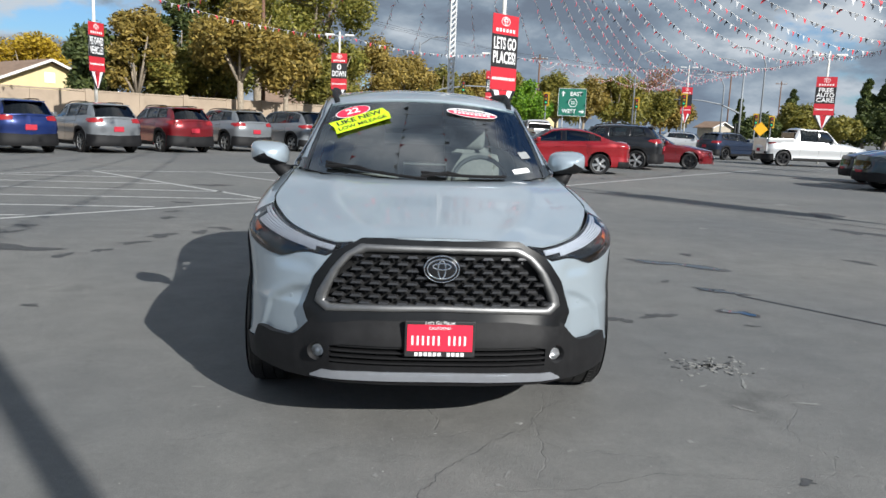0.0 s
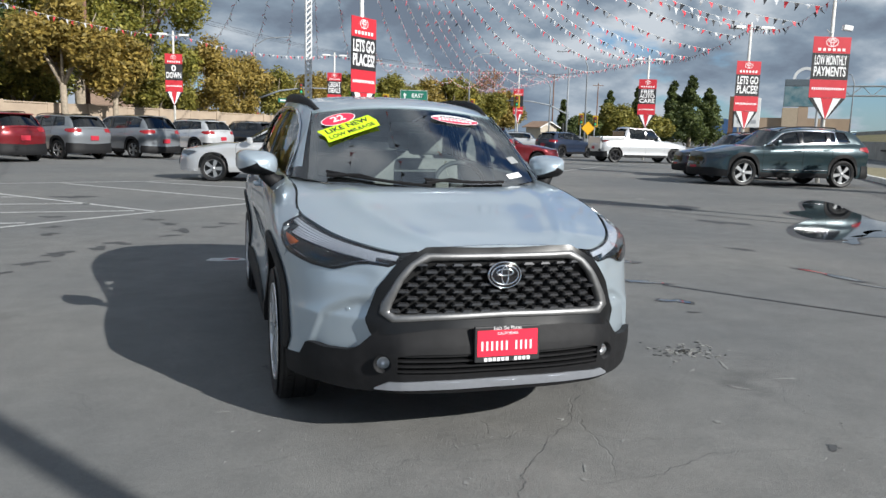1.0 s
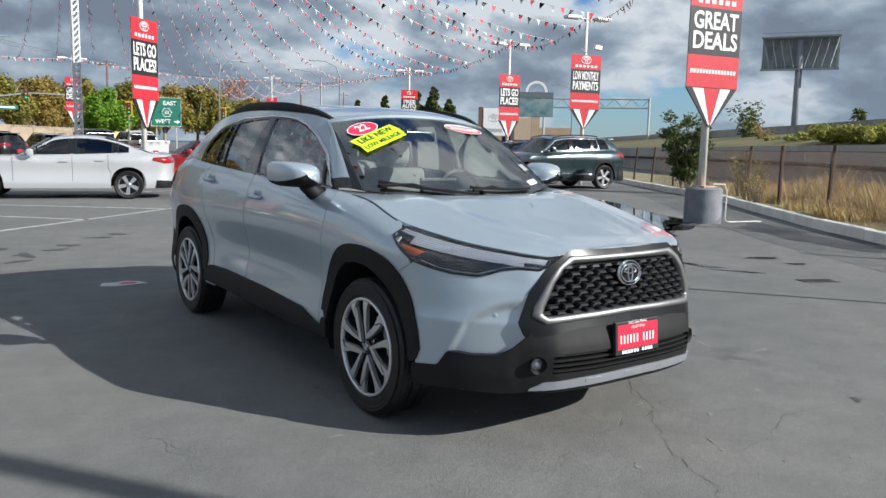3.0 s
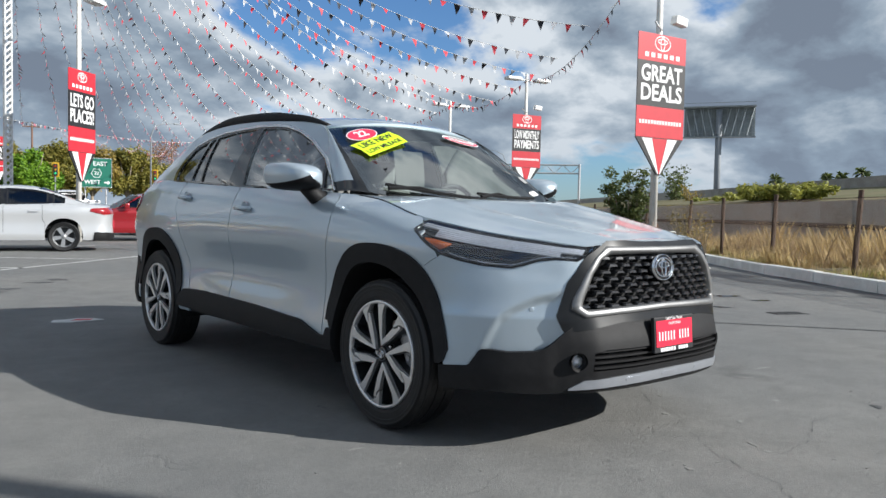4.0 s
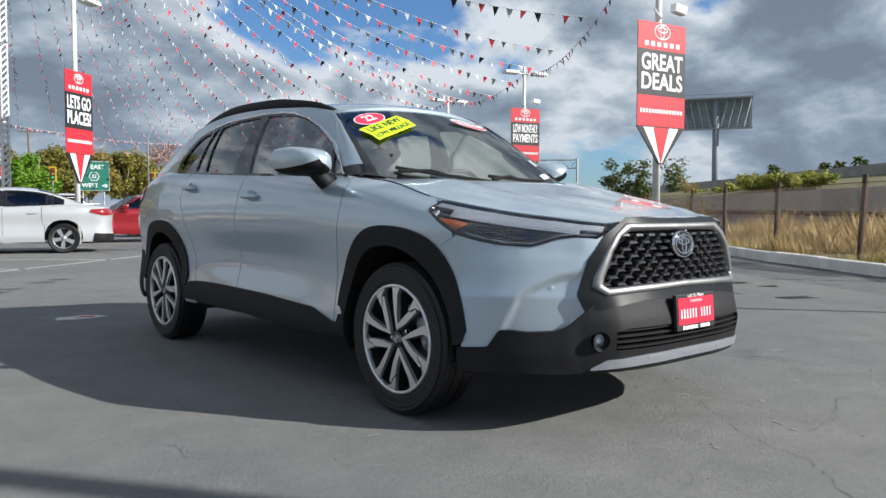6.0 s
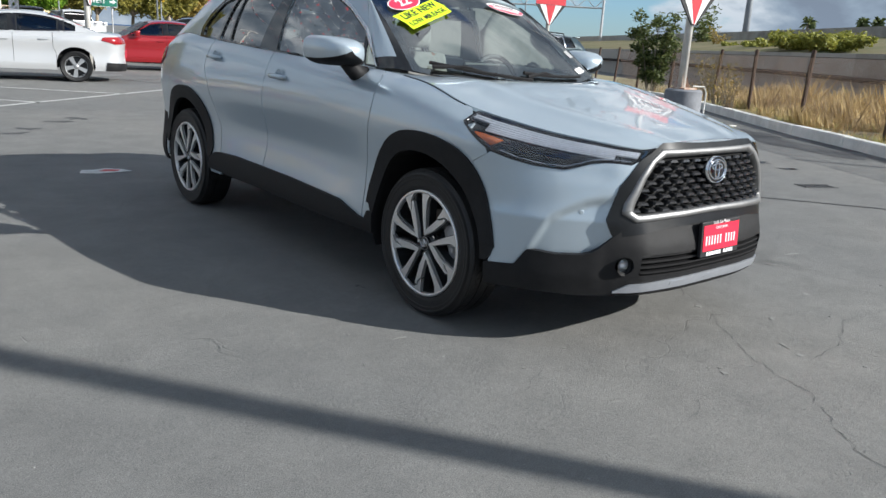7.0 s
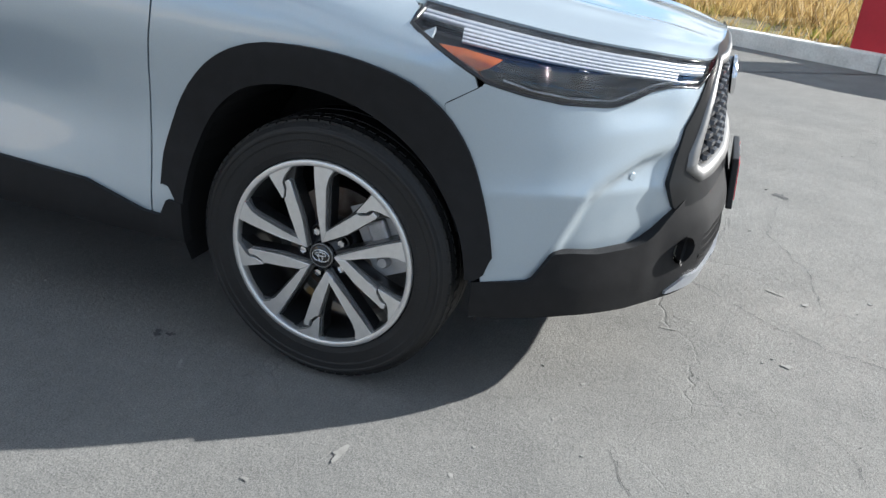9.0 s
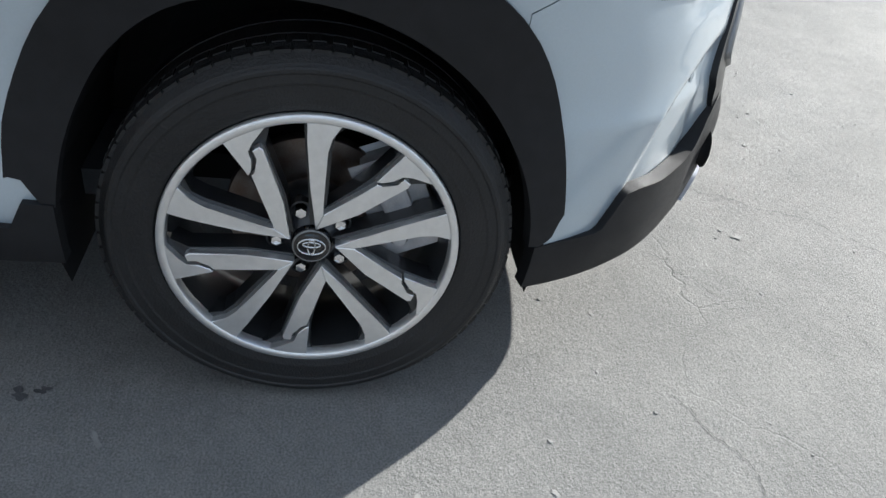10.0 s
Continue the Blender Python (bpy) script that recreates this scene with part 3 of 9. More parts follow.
def wheel_thing(parent, m, hero=True, tyre_r=0.335, rim_r=0.240, width=0.215, seg=72, style=5, face=None, turn=0.0):
    """tyre, rim, spokes, hub cap, nuts, disc and caliper; the axle is the local z axis, outside up."""
    w = width / 2
    wheel = empty("wheel")
    wheel.parent = parent
    wheel.matrix_local = m
    R, r = tyre_r, rim_r
    bm = bmesh.new()
    lathe(bm, [(r - 0.004, -w * 0.8), (r + 0.02, -w * 0.92), (r + 0.045, -w), (R - 0.03, -w * 0.97), (R - 0.008, -w * 0.82), (R, -w * 0.66), (R, -w * 0.30), (R - 0.007, -w * 0.29), (R - 0.007, -w * 0.24), (R, -w * 0.23),
               (R, w * 0.23), (R - 0.007, w * 0.24), (R - 0.007, w * 0.29), (R, w * 0.30), (R, w * 0.62), (R - 0.005, w * 0.78), (R - 0.018, w * 0.92), (R - 0.034, w * 0.985), (R - 0.037, w * 1.0), (r + 0.074, w * 1.005), (r + 0.071, w * 1.02), (r + 0.066, w * 1.02), (r + 0.063, w * 1.0), (r + 0.05, w), (r + 0.046, w * 0.985), (r + 0.02, w * 0.97), (r + 0.006, w * 0.93), (r - 0.004, w * 0.80)], seg)
    tread = bmesh.new()
    if hero:
        for k in range(74):
            a = 2 * math.pi * k / 74
            t = pose(0, 0, 0, 0, 0, math.degrees(a))
            for sgn in (1, -1):
                boxm(tread, R - 0.014, R - 0.0026, -0.0115, 0.0115, w * 0.64 if sgn > 0 else -w * 0.81, w * 0.81 if sgn > 0 else -w * 0.64, 0, t)
            boxm(tread, R - 0.006, R + 0.0018, -0.010, 0.009, w * 0.33, w * 0.58, 0, t @ pose(0, 0, 0, 0, 0, 1.0))
    tyre = part("tyre", bm, RUBBER, wheel, "black rubber tyre", smooth=not hero)
    if hero:
        tagged(part("tread", tread, RUBBER, tyre), kind="stuff")
    else:
        tread.free()
    bm = bmesh.new()
    zr = w * 0.94 if hero else w * 0.70
    lathe(bm, [(r + 0.002, zr - 0.004), (r + 0.001, zr + 0.0045), (r - 0.0005, zr + 0.0057), (r - 0.0110, zr + 0.0057), (r - 0.0125, zr + 0.004), (r - 0.014, zr - 0.015)], seg)
    rim = part("rim_lip", bm, face or MACHINED, wheel, "machined bright rim lip", smooth=True)
    bm = bmesh.new()
    lathe(bm, [(r - 0.010, zr - 0.004), (r - 0.022, w * 0.55), (r - 0.030, 0.0), (r - 0.024, -w * 0.7), (r, -w * 0.8)], seg)
    lathe(bm, [(r - 0.03, -w * 0.2), (0.10, -w * 0.25), (0.05, -w * 0.1)], 32) if not hero else None
    part("rim_barrel", bm, RIMDARK, wheel, "dark grey rim barrel", smooth=True)
    zf = w * 0.94 if hero else w * 0.70
    if hero:
        def arc(a0, a1, rad, n=6):
            return [(rad * math.cos(radians(a0 + (a1 - a0) * k / n)), rad * math.sin(radians(a0 + (a1 - a0) * k / n))) for k in range(n + 1)]

        rr = r - 0.004
        # one plain arm and one with a stepped groove make a pair; x is up, y to the rear
        plain = [(0.038, -0.005), (0.117, 0.007), (0.196, 0.015), *arc(4.2, -9.6, rr), (0.204, -0.0205), (0.180, -0.0150), (0.119, -0.0152), (0.078, -0.0138), (0.068, -0.0160)]
        bar = [(0.068, -0.0162), (0.108, -0.067), (0.131, -0.0955), (0.127, -0.1035), (0.132, -0.1265), (0.1435, -0.1360), (0.1360, -0.1460), (0.129, -0.1440), (0.073, -0.071), (0.038, -0.0060)]
        foot = [(0.1355, -0.0935), (0.174, -0.1235), *arc(-35.3, -57.4, rr), (0.141, -0.178), (0.1485, -0.150), (0.1495, -0.1330), (0.1385, -0.1190), (0.1340, -0.1010)]
        under_plain = [(0.036, 0.004), (0.117, 0.011), (0.196, 0.019), *arc(5.4, -13.5, rr), (0.204, -0.0265), (0.180, -0.0225), (0.119, -0.0215), (0.078, -0.020), (0.060, -0.0150)]
        under_bar = [(0.064, -0.008), (0.110, -0.062), (0.136, -0.0885), (0.174, -0.1185), *arc(-32.6, -60.0, rr), (0.132, -0.178), (0.128, -0.1470), (0.070, -0.074), (0.034, -0.0100)]
        for p in range(5):
            base = pose(0, 0, 0, 0, 0, turn + 72 * p)
            for under, faces in ((under_plain, (plain,)), (under_bar, (bar, foot))):
                bm = bmesh.new()
                prism(bm, under[::-1], 0.0, 1.0, base)
                cx, cy = sum(q[0] for q in under) / len(under), sum(q[1] for q in under) / len(under)
                inv = base.inverted()
                for v in bm.verts:
                    q = inv @ v.co
                    f = math.hypot(q.x, q.y) / r
                    low = q.z < 0.5
                    q.z = zf - (0.052 if low else 0.0105 + 0.006 * (1 - f))
                    v.co = base @ q
                sp = part("spoke", bm, RIMDARK, wheel, "dark grey spoke")
                for k, poly in enumerate(faces):
                    bm = bmesh.new()
                    prism(bm, poly[::-1], 0.0, 1.0, base)
                    for v in bm.verts:
                        q = inv @ v.co
                        f = min(1.0, math.hypot(q.x, q.y) / r)
                        q.z = zf - 0.005 * (1 - f) ** 2 + (-0.022 if q.z < 0.5 else 0.004)
                        v.co = base @ q
                    top_edges = [e for e in bm.edges if all(abs((inv @ v.co).z - zf) < 0.0075 for v in e.verts)]
                    bmesh.ops.bevel(bm, geom=top_edges, offset=0.0012, segments=1, affect="EDGES")
                    part("spoke_face", bm, MACHINED, sp, "bright machined spoke face")
        bm = bmesh.new()
        lathe(bm, [(0.076, zf - 0.095), (0.080, zf - 0.056), (0.060, zf - 0.040), (0.0335, zf - 0.022)], 40)
        part("hub", bm, RIMDARK, wheel, smooth=True)
        bm = bmesh.new()
        zc = zf + 0.002
        lathe(bm, [(0.0, zc - 0.008), (0.024, zc - 0.009), (0.0265, zc - 0.011), (0.0297, zc - 0.009), (0.0328, zc - 0.013), (0.034, zc - 0.05)], 40)
        cap = part("hub_cap", bm, GLOSSBLACK, wheel, "black hub cap with a silver emblem", smooth=True)
        emblem_rings(cap, pose(0, 0, zc - 0.008, 0, 0, turn - 90), 0.0225, 0.0016, CHROME)
        bm = lathe(bmesh.new(), [(0.0286, zc - 0.0098), (0.0302, zc - 0.0082), (0.0316, zc - 0.0105)], 40)
        part("cap_ring", bm, SILVER, cap, smooth=True)
        for k in range(5):
            a = radians(turn + 72 * k + 20)
            t = pose(0.057 * math.cos(a), 0.057 * math.sin(a), 0)
            bm = lathe(bmesh.new(), [(0.0185, zf - 0.06), (0.0180, zf - 0.030), (0.0150, zf - 0.0295), (0.0140, zf - 0.055)], 18, t)
            part("nut_well", bm, RIMDARK, wheel)
            bm = lathe(bmesh.new(), [(0.0105, zf - 0.055), (0.0105, zf - 0.026), (0.0090, zf - 0.021), (0.0, zf - 0.020)], 6, t)
            part("lug_nut", bm, CHROME, wheel, "chrome lug nut")
        bm = lathe(bmesh.new(), [(0.07, -0.012), (0.145, -0.012), (0.147, -0.016), (0.147, -0.032), (0.07, -0.034)], 56)
        lathe(bm, [(0.0, 0.02), (0.068, 0.018), (0.072, -0.012)], 40)
        part("brake_disc", bm, DISC, wheel, "slightly rusty steel brake disc", smooth=False)
    else:
        for p in range(style):
            base = pose(0, 0, 0, 0, 0, turn + 360 / style * p)
            bm = bmesh.new()
            prism(bm, [(0.02, -0.028), (r - 0.01, -0.045), (r - 0.01, 0.045), (0.02, 0.028)], w * 0.35, w * 0.72, base)
            part("spoke", bm, face or MACHINED, wheel)
        bm = lathe(bmesh.new(), [(0.0, w * 0.76), (0.05, w * 0.75), (0.055, w * 0.5)], 20)
        part("hub_cap", bm, face or MACHINED, wheel, smooth=True)
    return wheel


def emblem_rings(parent, m, r, h, material):
    """Three crossing oval rings."""
    for name, cx, cy, a, b in (("emblem_oval", 0, 0, 1.0, 0.68), ("emblem_oval", 0, 0.18, 0.62, 0.22), ("emblem_oval", 0, -0.02, 0.26, 0.62)):
        bm = bmesh.new()
        pts = []
        n = 40
        ring = []
        for k in range(n):
            t = 2 * math.pi * k / n
            c = Vector((r * (cx + a * math.cos(t)), r * (cy + b * math.sin(t)), 0))
            out = Vector((b * math.cos(t), a * math.sin(t), 0)).normalized() * r * 0.055
            ring.append([bm.verts.new(m @ (c + out * g + Vector((0, 0, h * k2)))) for g, k2 in ((-1, 0), (-0.6, 1), (0.6, 1), (1, 0))])
        for k in range(n):
            r0, r1 = ring[k], ring[(k + 1) % n]
            for j in range(3):
                bm.faces.new((r0[j], r1[j], r1[j + 1], r0[j + 1]))
        part(name, bm, material, parent, smooth=True)


def build_crossover():
    car = empty("crossover_car", pose(0, 0, 0), "silver-blue compact crossover with black plastic cladding on the asphalt", "car")
    AF, AR = 0.0, 2.685
    cutF, cutR = ring_poly(AF, 0.345, 0.398, 0.436), ring_poly(AR, 0.345, 0.398, 0.436)
    cutFq, cutRq = [(qy(0) + y, z) for y, z in cutF], [(qy(AR) + y - AR, z) for y, z in cutR]
    
    def side_panel(name, poly, holes=(), material=PAINT, off=0.0, label="", res=0.022, thick=0.014, parent=None):
        made = []
        for mir in (False, True):
            me = panel(name, skin, poly, holes, res, off, thick, material, mir)
            made.append(part(name, me, material, parent[mir] if parent else car, label))
        return made

    ztop = lambda y: float(HERO["full"](qy(y))[4]) - 0.001
    line = lambda y0, y1, n=8: [(qy(y), ztop(y)) for y in np.linspace(y0, y1, n)]
    # headlamp outline
    top = [(q, HERO["full"](q)[4] - 0.005) for q in np.linspace(qx(0.410), qy(-0.20), 10)]
    HL = [(float(a), float(b)) for a, b in top] + [(qy(-0.183), 0.899), (qy(-0.272), 0.849), (qy(-0.363), 0.800), (qy(-0.451), 0.777), (qy(-0.538), 0.761), (qx(0.745), 0.755), (qx(0.728), 0.755), (qx(0.689), 0.768), (qx(0.648), 0.784), (qx(0.600), 0.791), (qx(0.515), 0.784), (qx(0.420), 0.829)]
    cx, cz = sum(q for q, z in HL) / len(HL), sum(z for q, z in HL) / len(HL)
    small = [(cx + (q - cx) * 0.978, z - 0.0025 if k < len(top) else z + 0.0065) for k, (q, z) in enumerate(HL)]
    # fender: behind the bumper seam up to the door
    fender = [(qy(-0.2795), 0.752), *[(qy(y), z) for y, z in ((-0.385, 0.8143), (-0.36, 0.845), (-0.28, 0.872))], (qy(-0.16), ztop(-0.16)), *line(-0.1, 0.507), (qy(0.503), 1.050), (qy(0.462), 1.025), (qy(0.436), 0.985), (qy(0.431), 0.93), (qy(0.441), 0.84), (qy(0.462), 0.73), (qy(0.477), 0.60), (qy(0.475), 0.31), (qy(0.40), 0.30), (qy(0.1), 0.30), (qy(-0.3), 0.30)]
    side_panel("front_fender", fender, [cutFq, HL])
    df = [(qy(0.480), 0.34), (qy(0.482), 0.60), (qy(0.467), 0.73), (qy(0.446), 0.84), (qy(0.436), 0.93), (qy(0.441), 0.985), (qy(0.467), 1.025), (qy(0.508), 1.050), *line(0.512, 1.555), (qy(1.553), 0.34)]
    fd = side_panel("front_door", df, label="front door")
    dr = [(qy(1.560), 0.34), *line(1.56, 2.40), (qy(2.40), 0.98), (qy(2.30), 0.86), (qy(2.16), 0.62), (qy(2.12), 0.34)]
    rd = side_panel("rear_door", dr, [cutRq], label="rear door")
    quarter = [(qy(2.125), 0.30), (qy(2.165), 0.62), (qy(2.305), 0.86), (qy(2.405), 0.98), *line(2.405, 3.38), (qy(3.40), 0.62), (qy(3.15), 0.60), (qy(3.12), 0.30)]
    side_panel("rear_fender", quarter, [cutRq])
    rb = [(qy(3.155), 0.25), (qy(3.155), 0.60), (qy(3.405), 0.62), (HERO["key"][-1], 0.62), (HERO["key"][-1], 0.25)]
    side_panel("rear_bumper", rb, material=CLAD, res=0.04)
    tg = [(qy(3.41), 0.62), (qy(3.385), 1.12), (HERO["key"][-1], 1.09), (HERO["key"][-1], 0.62)]
    side_panel("tailgate", tg, res=0.04)
    for mir in (False, True):
        me = panel("tail_lamp", skin, [(qy(3.20), 1.00), (qy(3.24), 1.07), (qy(3.40), 1.06), (qy(3.50), 1.0), (qy(3.50), 0.93), (qy(3.32), 0.94)], (), 0.02, 0.010, 0.02, TAILRED, mir)
        part("tail_lamp", me, TAILRED, car, "red tail lamp")
    # bumper cover in body colour, cut for the grille
    OPEN = [(-0.324, 0.820), (-0.387, 0.791), (-0.436, 0.738), (-0.487, 0.640), (-0.497, 0.607), (-0.470, 0.594), (-0.30, 0.601), (0, 0.606)]
    OPEN = OPEN + [(-x, z) for x, z in OPEN[-2::-1]]
    SILV = [(-0.360, 0.841), (-0.420, 0.802), (-0.475, 0.740), (-0.536, 0.638), (-0.542, 0.598), (-0.484, 0.563), (-0.30, 0.572), (0, 0.578)]
    SILV = SILV + [(-x, z) for x, z in SILV[-2::-1]]
    SURR = [(-0.362, 0.866), (-0.415, 0.838), (-0.480, 0.801), (-0.507, 0.763), (-0.555, 0.702), (-0.592, 0.568), (-0.567, 0.505), (-0.30, 0.54), (0, 0.54)]
    SURR = [(0, 0.872), (-0.2, 0.868)] + SURR + [(-x, z) for x, z in SURR[-2::-1]] + [(0.2, 0.868)]
    fx = lambda pts: [(qx(x), z) for x, z in pts]
    OPENq, SILVq, SURRq = fx(OPEN), fx(SILV), fx(SURR)
    INT = fx([(-0.455, 0.352), (-0.455, 0.425), (-0.40, 0.436), (0.40, 0.436), (0.455, 0.425), (0.455, 0.352)])
    cover = [(qx(0.0), 0.815), (qx(0.42), 0.815), (qx(0.56), 0.815), (qy(-0.50), 0.83), (qy(-0.386), 0.8128), (qy(-0.281), 0.7505), (qy(-0.30), 0.32), (qx(0.5), 0.45), (qx(0.0), 0.45)]
    left_arch = [(-q, z) for q, z in cutFq]
    ridge_q = [qx(0.58), qx(0.659), qy(-0.616), qy(-0.578), qy(-0.546), qy(-0.49)]
    ridge_z = [0.668, 0.640, 0.578, 0.500, 0.428, 0.34]

    def cover_skin(q, z, off=0.0):
        q, z = np.asarray(q, float), np.asarray(z, float)
        zc = np.interp(np.abs(q), ridge_q, ridge_z)
        fwd = np.clip((qy(-0.56) - np.abs(q)) / 0.12, 0, 1)
        f = np.clip((zc - z) / (0.075 - 0.042 * fwd), 0, 1)
        lip = np.exp(-((zc - z + 0.012) / 0.016) ** 2) * np.clip((np.abs(q) - qx(0.60)) / 0.06, 0, 1)
        under = np.clip((z - 0.704) / 0.040, 0, 1) * np.exp(-((np.abs(q) - qx(0.665)) / 0.11) ** 4)
        return skin(q, z, off) + (skin(q, z, off + 0.01) - skin(q, z, off)) * (-0.60 * under - np.clip((np.abs(q) - qx(0.55)) / 0.09, 0, 1) * (1.15 + 0.40 * fwd) * f * f * (3 - 2 * f) + 0.12 * lip)[..., None]

    me = panel("bumper_cover", cover_skin, [(q, z) for q, z in cover[1:-1]] + [(-q, z) for q, z in cover[-2:0:-1]], [cutFq, left_arch, SURRq[:], HL, [(-q, z) for q, z in HL]], 0.010, 0.0, 0.012, PAINT)
    bumper = part("bumper_cover", me, PAINT, car, "body-coloured bumper cover")
    for s in (-1, 1):
        bm = lathe(bmesh.new(), [(0.0, 0.0015), (0.0085, 0.0012), (0.0098, 0.0)], 20)
        p = cover_skin(np.array([s * qx(0.666)]), np.array([0.593]), 0.001)[0]
        t = Vector((-s * 0.62, -0.78, 0.05)).to_track_quat("Z", "Y").to_matrix().to_4x4()
        bm.transform(Matrix.Translation(p) @ t)
        part("parking_sensor", bm, PAINT, bumper)
    me = panel("grille_surround", skin, SURRq, [SILVq], 0.018, 0.006, 0.02, SATIN)
    part("grille_surround", me, SATIN, car, "black grille surround")
    me = loft_ring("grille_frame", skin, SILVq, OPENq, 0.02, (0.006, 0.016, 0.012, -0.02), SILVER)
    part("grille_frame", me, SILVER, car, "satin silver grille frame")
    big = fx([(x * 1.04, 0.70 + (z - 0.70) * 1.08) for x, z in OPEN])
    me = panel("grille_back", skin, big, (), 0.03, -0.045, 0.0, DARK)
    part("grille_back", me, DARK, car, "dark grille backing")
    bm = bmesh.new()
    rows, dz, step = 8, 0.0272, 0.080
    for i in range(rows):
        zc = 0.6085 + i * dz
        for k in range(-8, 9):
            x = k * step + (step / 2 if i % 2 else 0.0)
            if not inside(np.array([abs(x) + 0.006]), np.array([zc]), OPEN)[0] or (abs(x) < 0.064 and abs(zc - 0.757) < 0.040):
                continue
            # a bar with a slanting top, tapered ends and a short web down to the row below
            prof = [(-0.030, -0.0075), (0.030, -0.0075), (0.021, 0.0070), (-0.021, 0.0070)]
            rings = []
            for dep, sx, lift in ((-0.034, 1.0, 0.0), (-0.006, 0.98, 0.0), (0.003, 0.80, -0.0015)):
                rings.append([bm.verts.new(skin(np.array([qx(x + dx * sx)]), np.array([zc + (dzz + lift) * (1.0 if dep < 0 else 0.62)]), dep if dzz < 0 or dep > 0 else dep - 0.004)[0]) for dx, dzz in prof])
            for a, b in zip(rings, rings[1:]):
                for j in range(4):
                    bm.faces.new((a[j], a[(j + 1) % 4], b[(j + 1) % 4], b[j]))
            bm.faces.new(rings[-1])
            w0 = [skin(np.array([qx(x + e)]), np.array([zc + f]), o)[0] for e, f, o in ((-0.0035, -0.022, -0.020), (0.0035, -0.022, -0.020), (0.0035, -0.004, -0.006), (-0.0035, -0.004, -0.006))]
            bm.faces.new([bm.verts.new(w) for w in w0])
    part("grille_mesh", bm, mat("grille_gloss", (0.065, 0.066, 0.070), 0.26, 0.55, vary=0.1, spec=0.9), car, "gloss black trapezoid grille mesh")
    # emblem on the grille
    pe = skin(np.array([0.0]), np.array([0.757]), 0.012)[0]
    em = pose(pe[0], pe[1], pe[2], 84, 0, 0) @ Matrix.Diagonal((1.22, 0.92, 1, 1))
    bm = lathe(bmesh.new(), [(0.0, 0.004), (0.052, 0.003), (0.0575, 0.001), (0.058, -0.03)], 40, em)
    badge = part("badge", bm, GLOSSBLACK, car, "oval chrome and black badge", smooth=True)
    bm = lathe(bmesh.new(), [(0.0565, 0.002), (0.0580, 0.006), (0.0605, 0.006), (0.0625, -0.004)], 40, em)
    part("badge_ring", bm, CHROME, badge, smooth=True)
    emblem_rings(badge, em @ pose(0, 0, 0.004) @ Matrix.Diagonal((1, 1.32, 1, 1)), 0.049, 0.004, CHROME)
    # lower black cladding, cut for the intake
    BL = [(qx(0.0), 0.572), (qx(0.30), 0.568), (qx(0.478), 0.562), (qx(0.525), 0.541), (qx(0.566), 0.504), (qx(0.606), 0.457), (qx(0.630), 0.438), (qx(0.655), 0.429), (qy(-0.643), 0.424), (qy(-0.585), 0.431), (qy(-0.548), 0.429), (qy(-0.522), 0.386), (qy(-0.506), 0.361), (qy(-0.376), 0.350), (qy(-0.376), 0.256), (qy(-0.597), 0.262), (qx(0.651), 0.256), (qx(0.546), 0.264), (qx(0.0), 0.270)]
    fogs = [[(s * qx(0.515) + 0.040 * math.cos(t), 0.391 + 0.036 * math.sin(t)) for t in np.linspace(0, 2 * math.pi, 20, endpoint=False)] for s in (-1, 1)]
    def clad_skin(q, z, off=0.0):
        """The plastic stands further out round the corners, as a ledge under the paint."""
        q, z = np.asarray(q, float), np.asarray(z, float)
        a = np.abs(q)
        w = np.clip((a - qx(0.52)) / 0.12, 0, 1) * np.clip((qy(-0.42) - a) / 0.10, 0, 1)
        p = skin(q, z, off)
        return p + (skin(q, z, off + 0.01) - p) * (1.2 * w * np.clip((z - 0.26) / 0.08, 0, 1))[..., None]

    me = panel("bumper_cladding", clad_skin, BL[1:-1] + [(-q, z) for q, z in BL[-2:0:-1]], [INT, *fogs], 0.016, 0.004, 0.03, CLAD)
    clad = part("bumper_cladding", me, CLAD, car, "matt black lower bumper")
    me = panel("intake_back", skin, fx([(-0.47, 0.34), (-0.47, 0.45), (0.47, 0.45), (0.47, 0.34)]), (), 0.03, -0.05, 0.0, DARK)
    part("intake_back", me, DARK, clad)
    for i in range(4):
        z = 0.360 + i * 0.0215
        me = panel("intake_slat", skin, fx([(-0.455, z), (-0.455, z + 0.008), (0.455, z + 0.008), (0.455, z)]), (), 0.02, 0.006 - 0.004 * i, 0.03, CLAD)
        part("intake_slat", me, GLOSSBLACK if i % 2 else CLAD, clad)
    for s in (-1, 1):
        p = skin(np.array([s * qx(0.515)]), np.array([0.391]), -0.004)[0]
        t = Vector((-s * 0.18, -1.0, 0.0)).to_track_quat("Z", "Y").to_matrix().to_4x4()
        bm = lathe(bmesh.new(), [(0.041, 0.010), (0.034, 0.004), (0.027, -0.004), (0.026, -0.008)], 24)
        bm.transform(Matrix.Translation(p) @ t)
        pod = part("fog_lamp", bm, CLAD, clad, "round fog lamp", smooth=True)
        bm = lathe(bmesh.new(), [(0.026, -0.004), (0.021, -0.010), (0.011, -0.018), (0.0, -0.020)], 24)
        bm.transform(Matrix.Translation(p) @ t)
        part("reflector", bm, mat("lamp_reflector", (0.88, 0.88, 0.87), 0.28, 0.75, vary=0.05), pod, smooth=True)
        bm = lathe(bmesh.new(), [(0.0, 0.002), (0.015, 0.000), (0.026, -0.004)], 24)
        bm.transform(Matrix.Translation(p) @ t)
        part("lens", bm, LENS, pod, smooth=True)
    SK = [(-0.560, 0.275), (-0.492, 0.315), (-0.30, 0.325), (0, 0.328)]
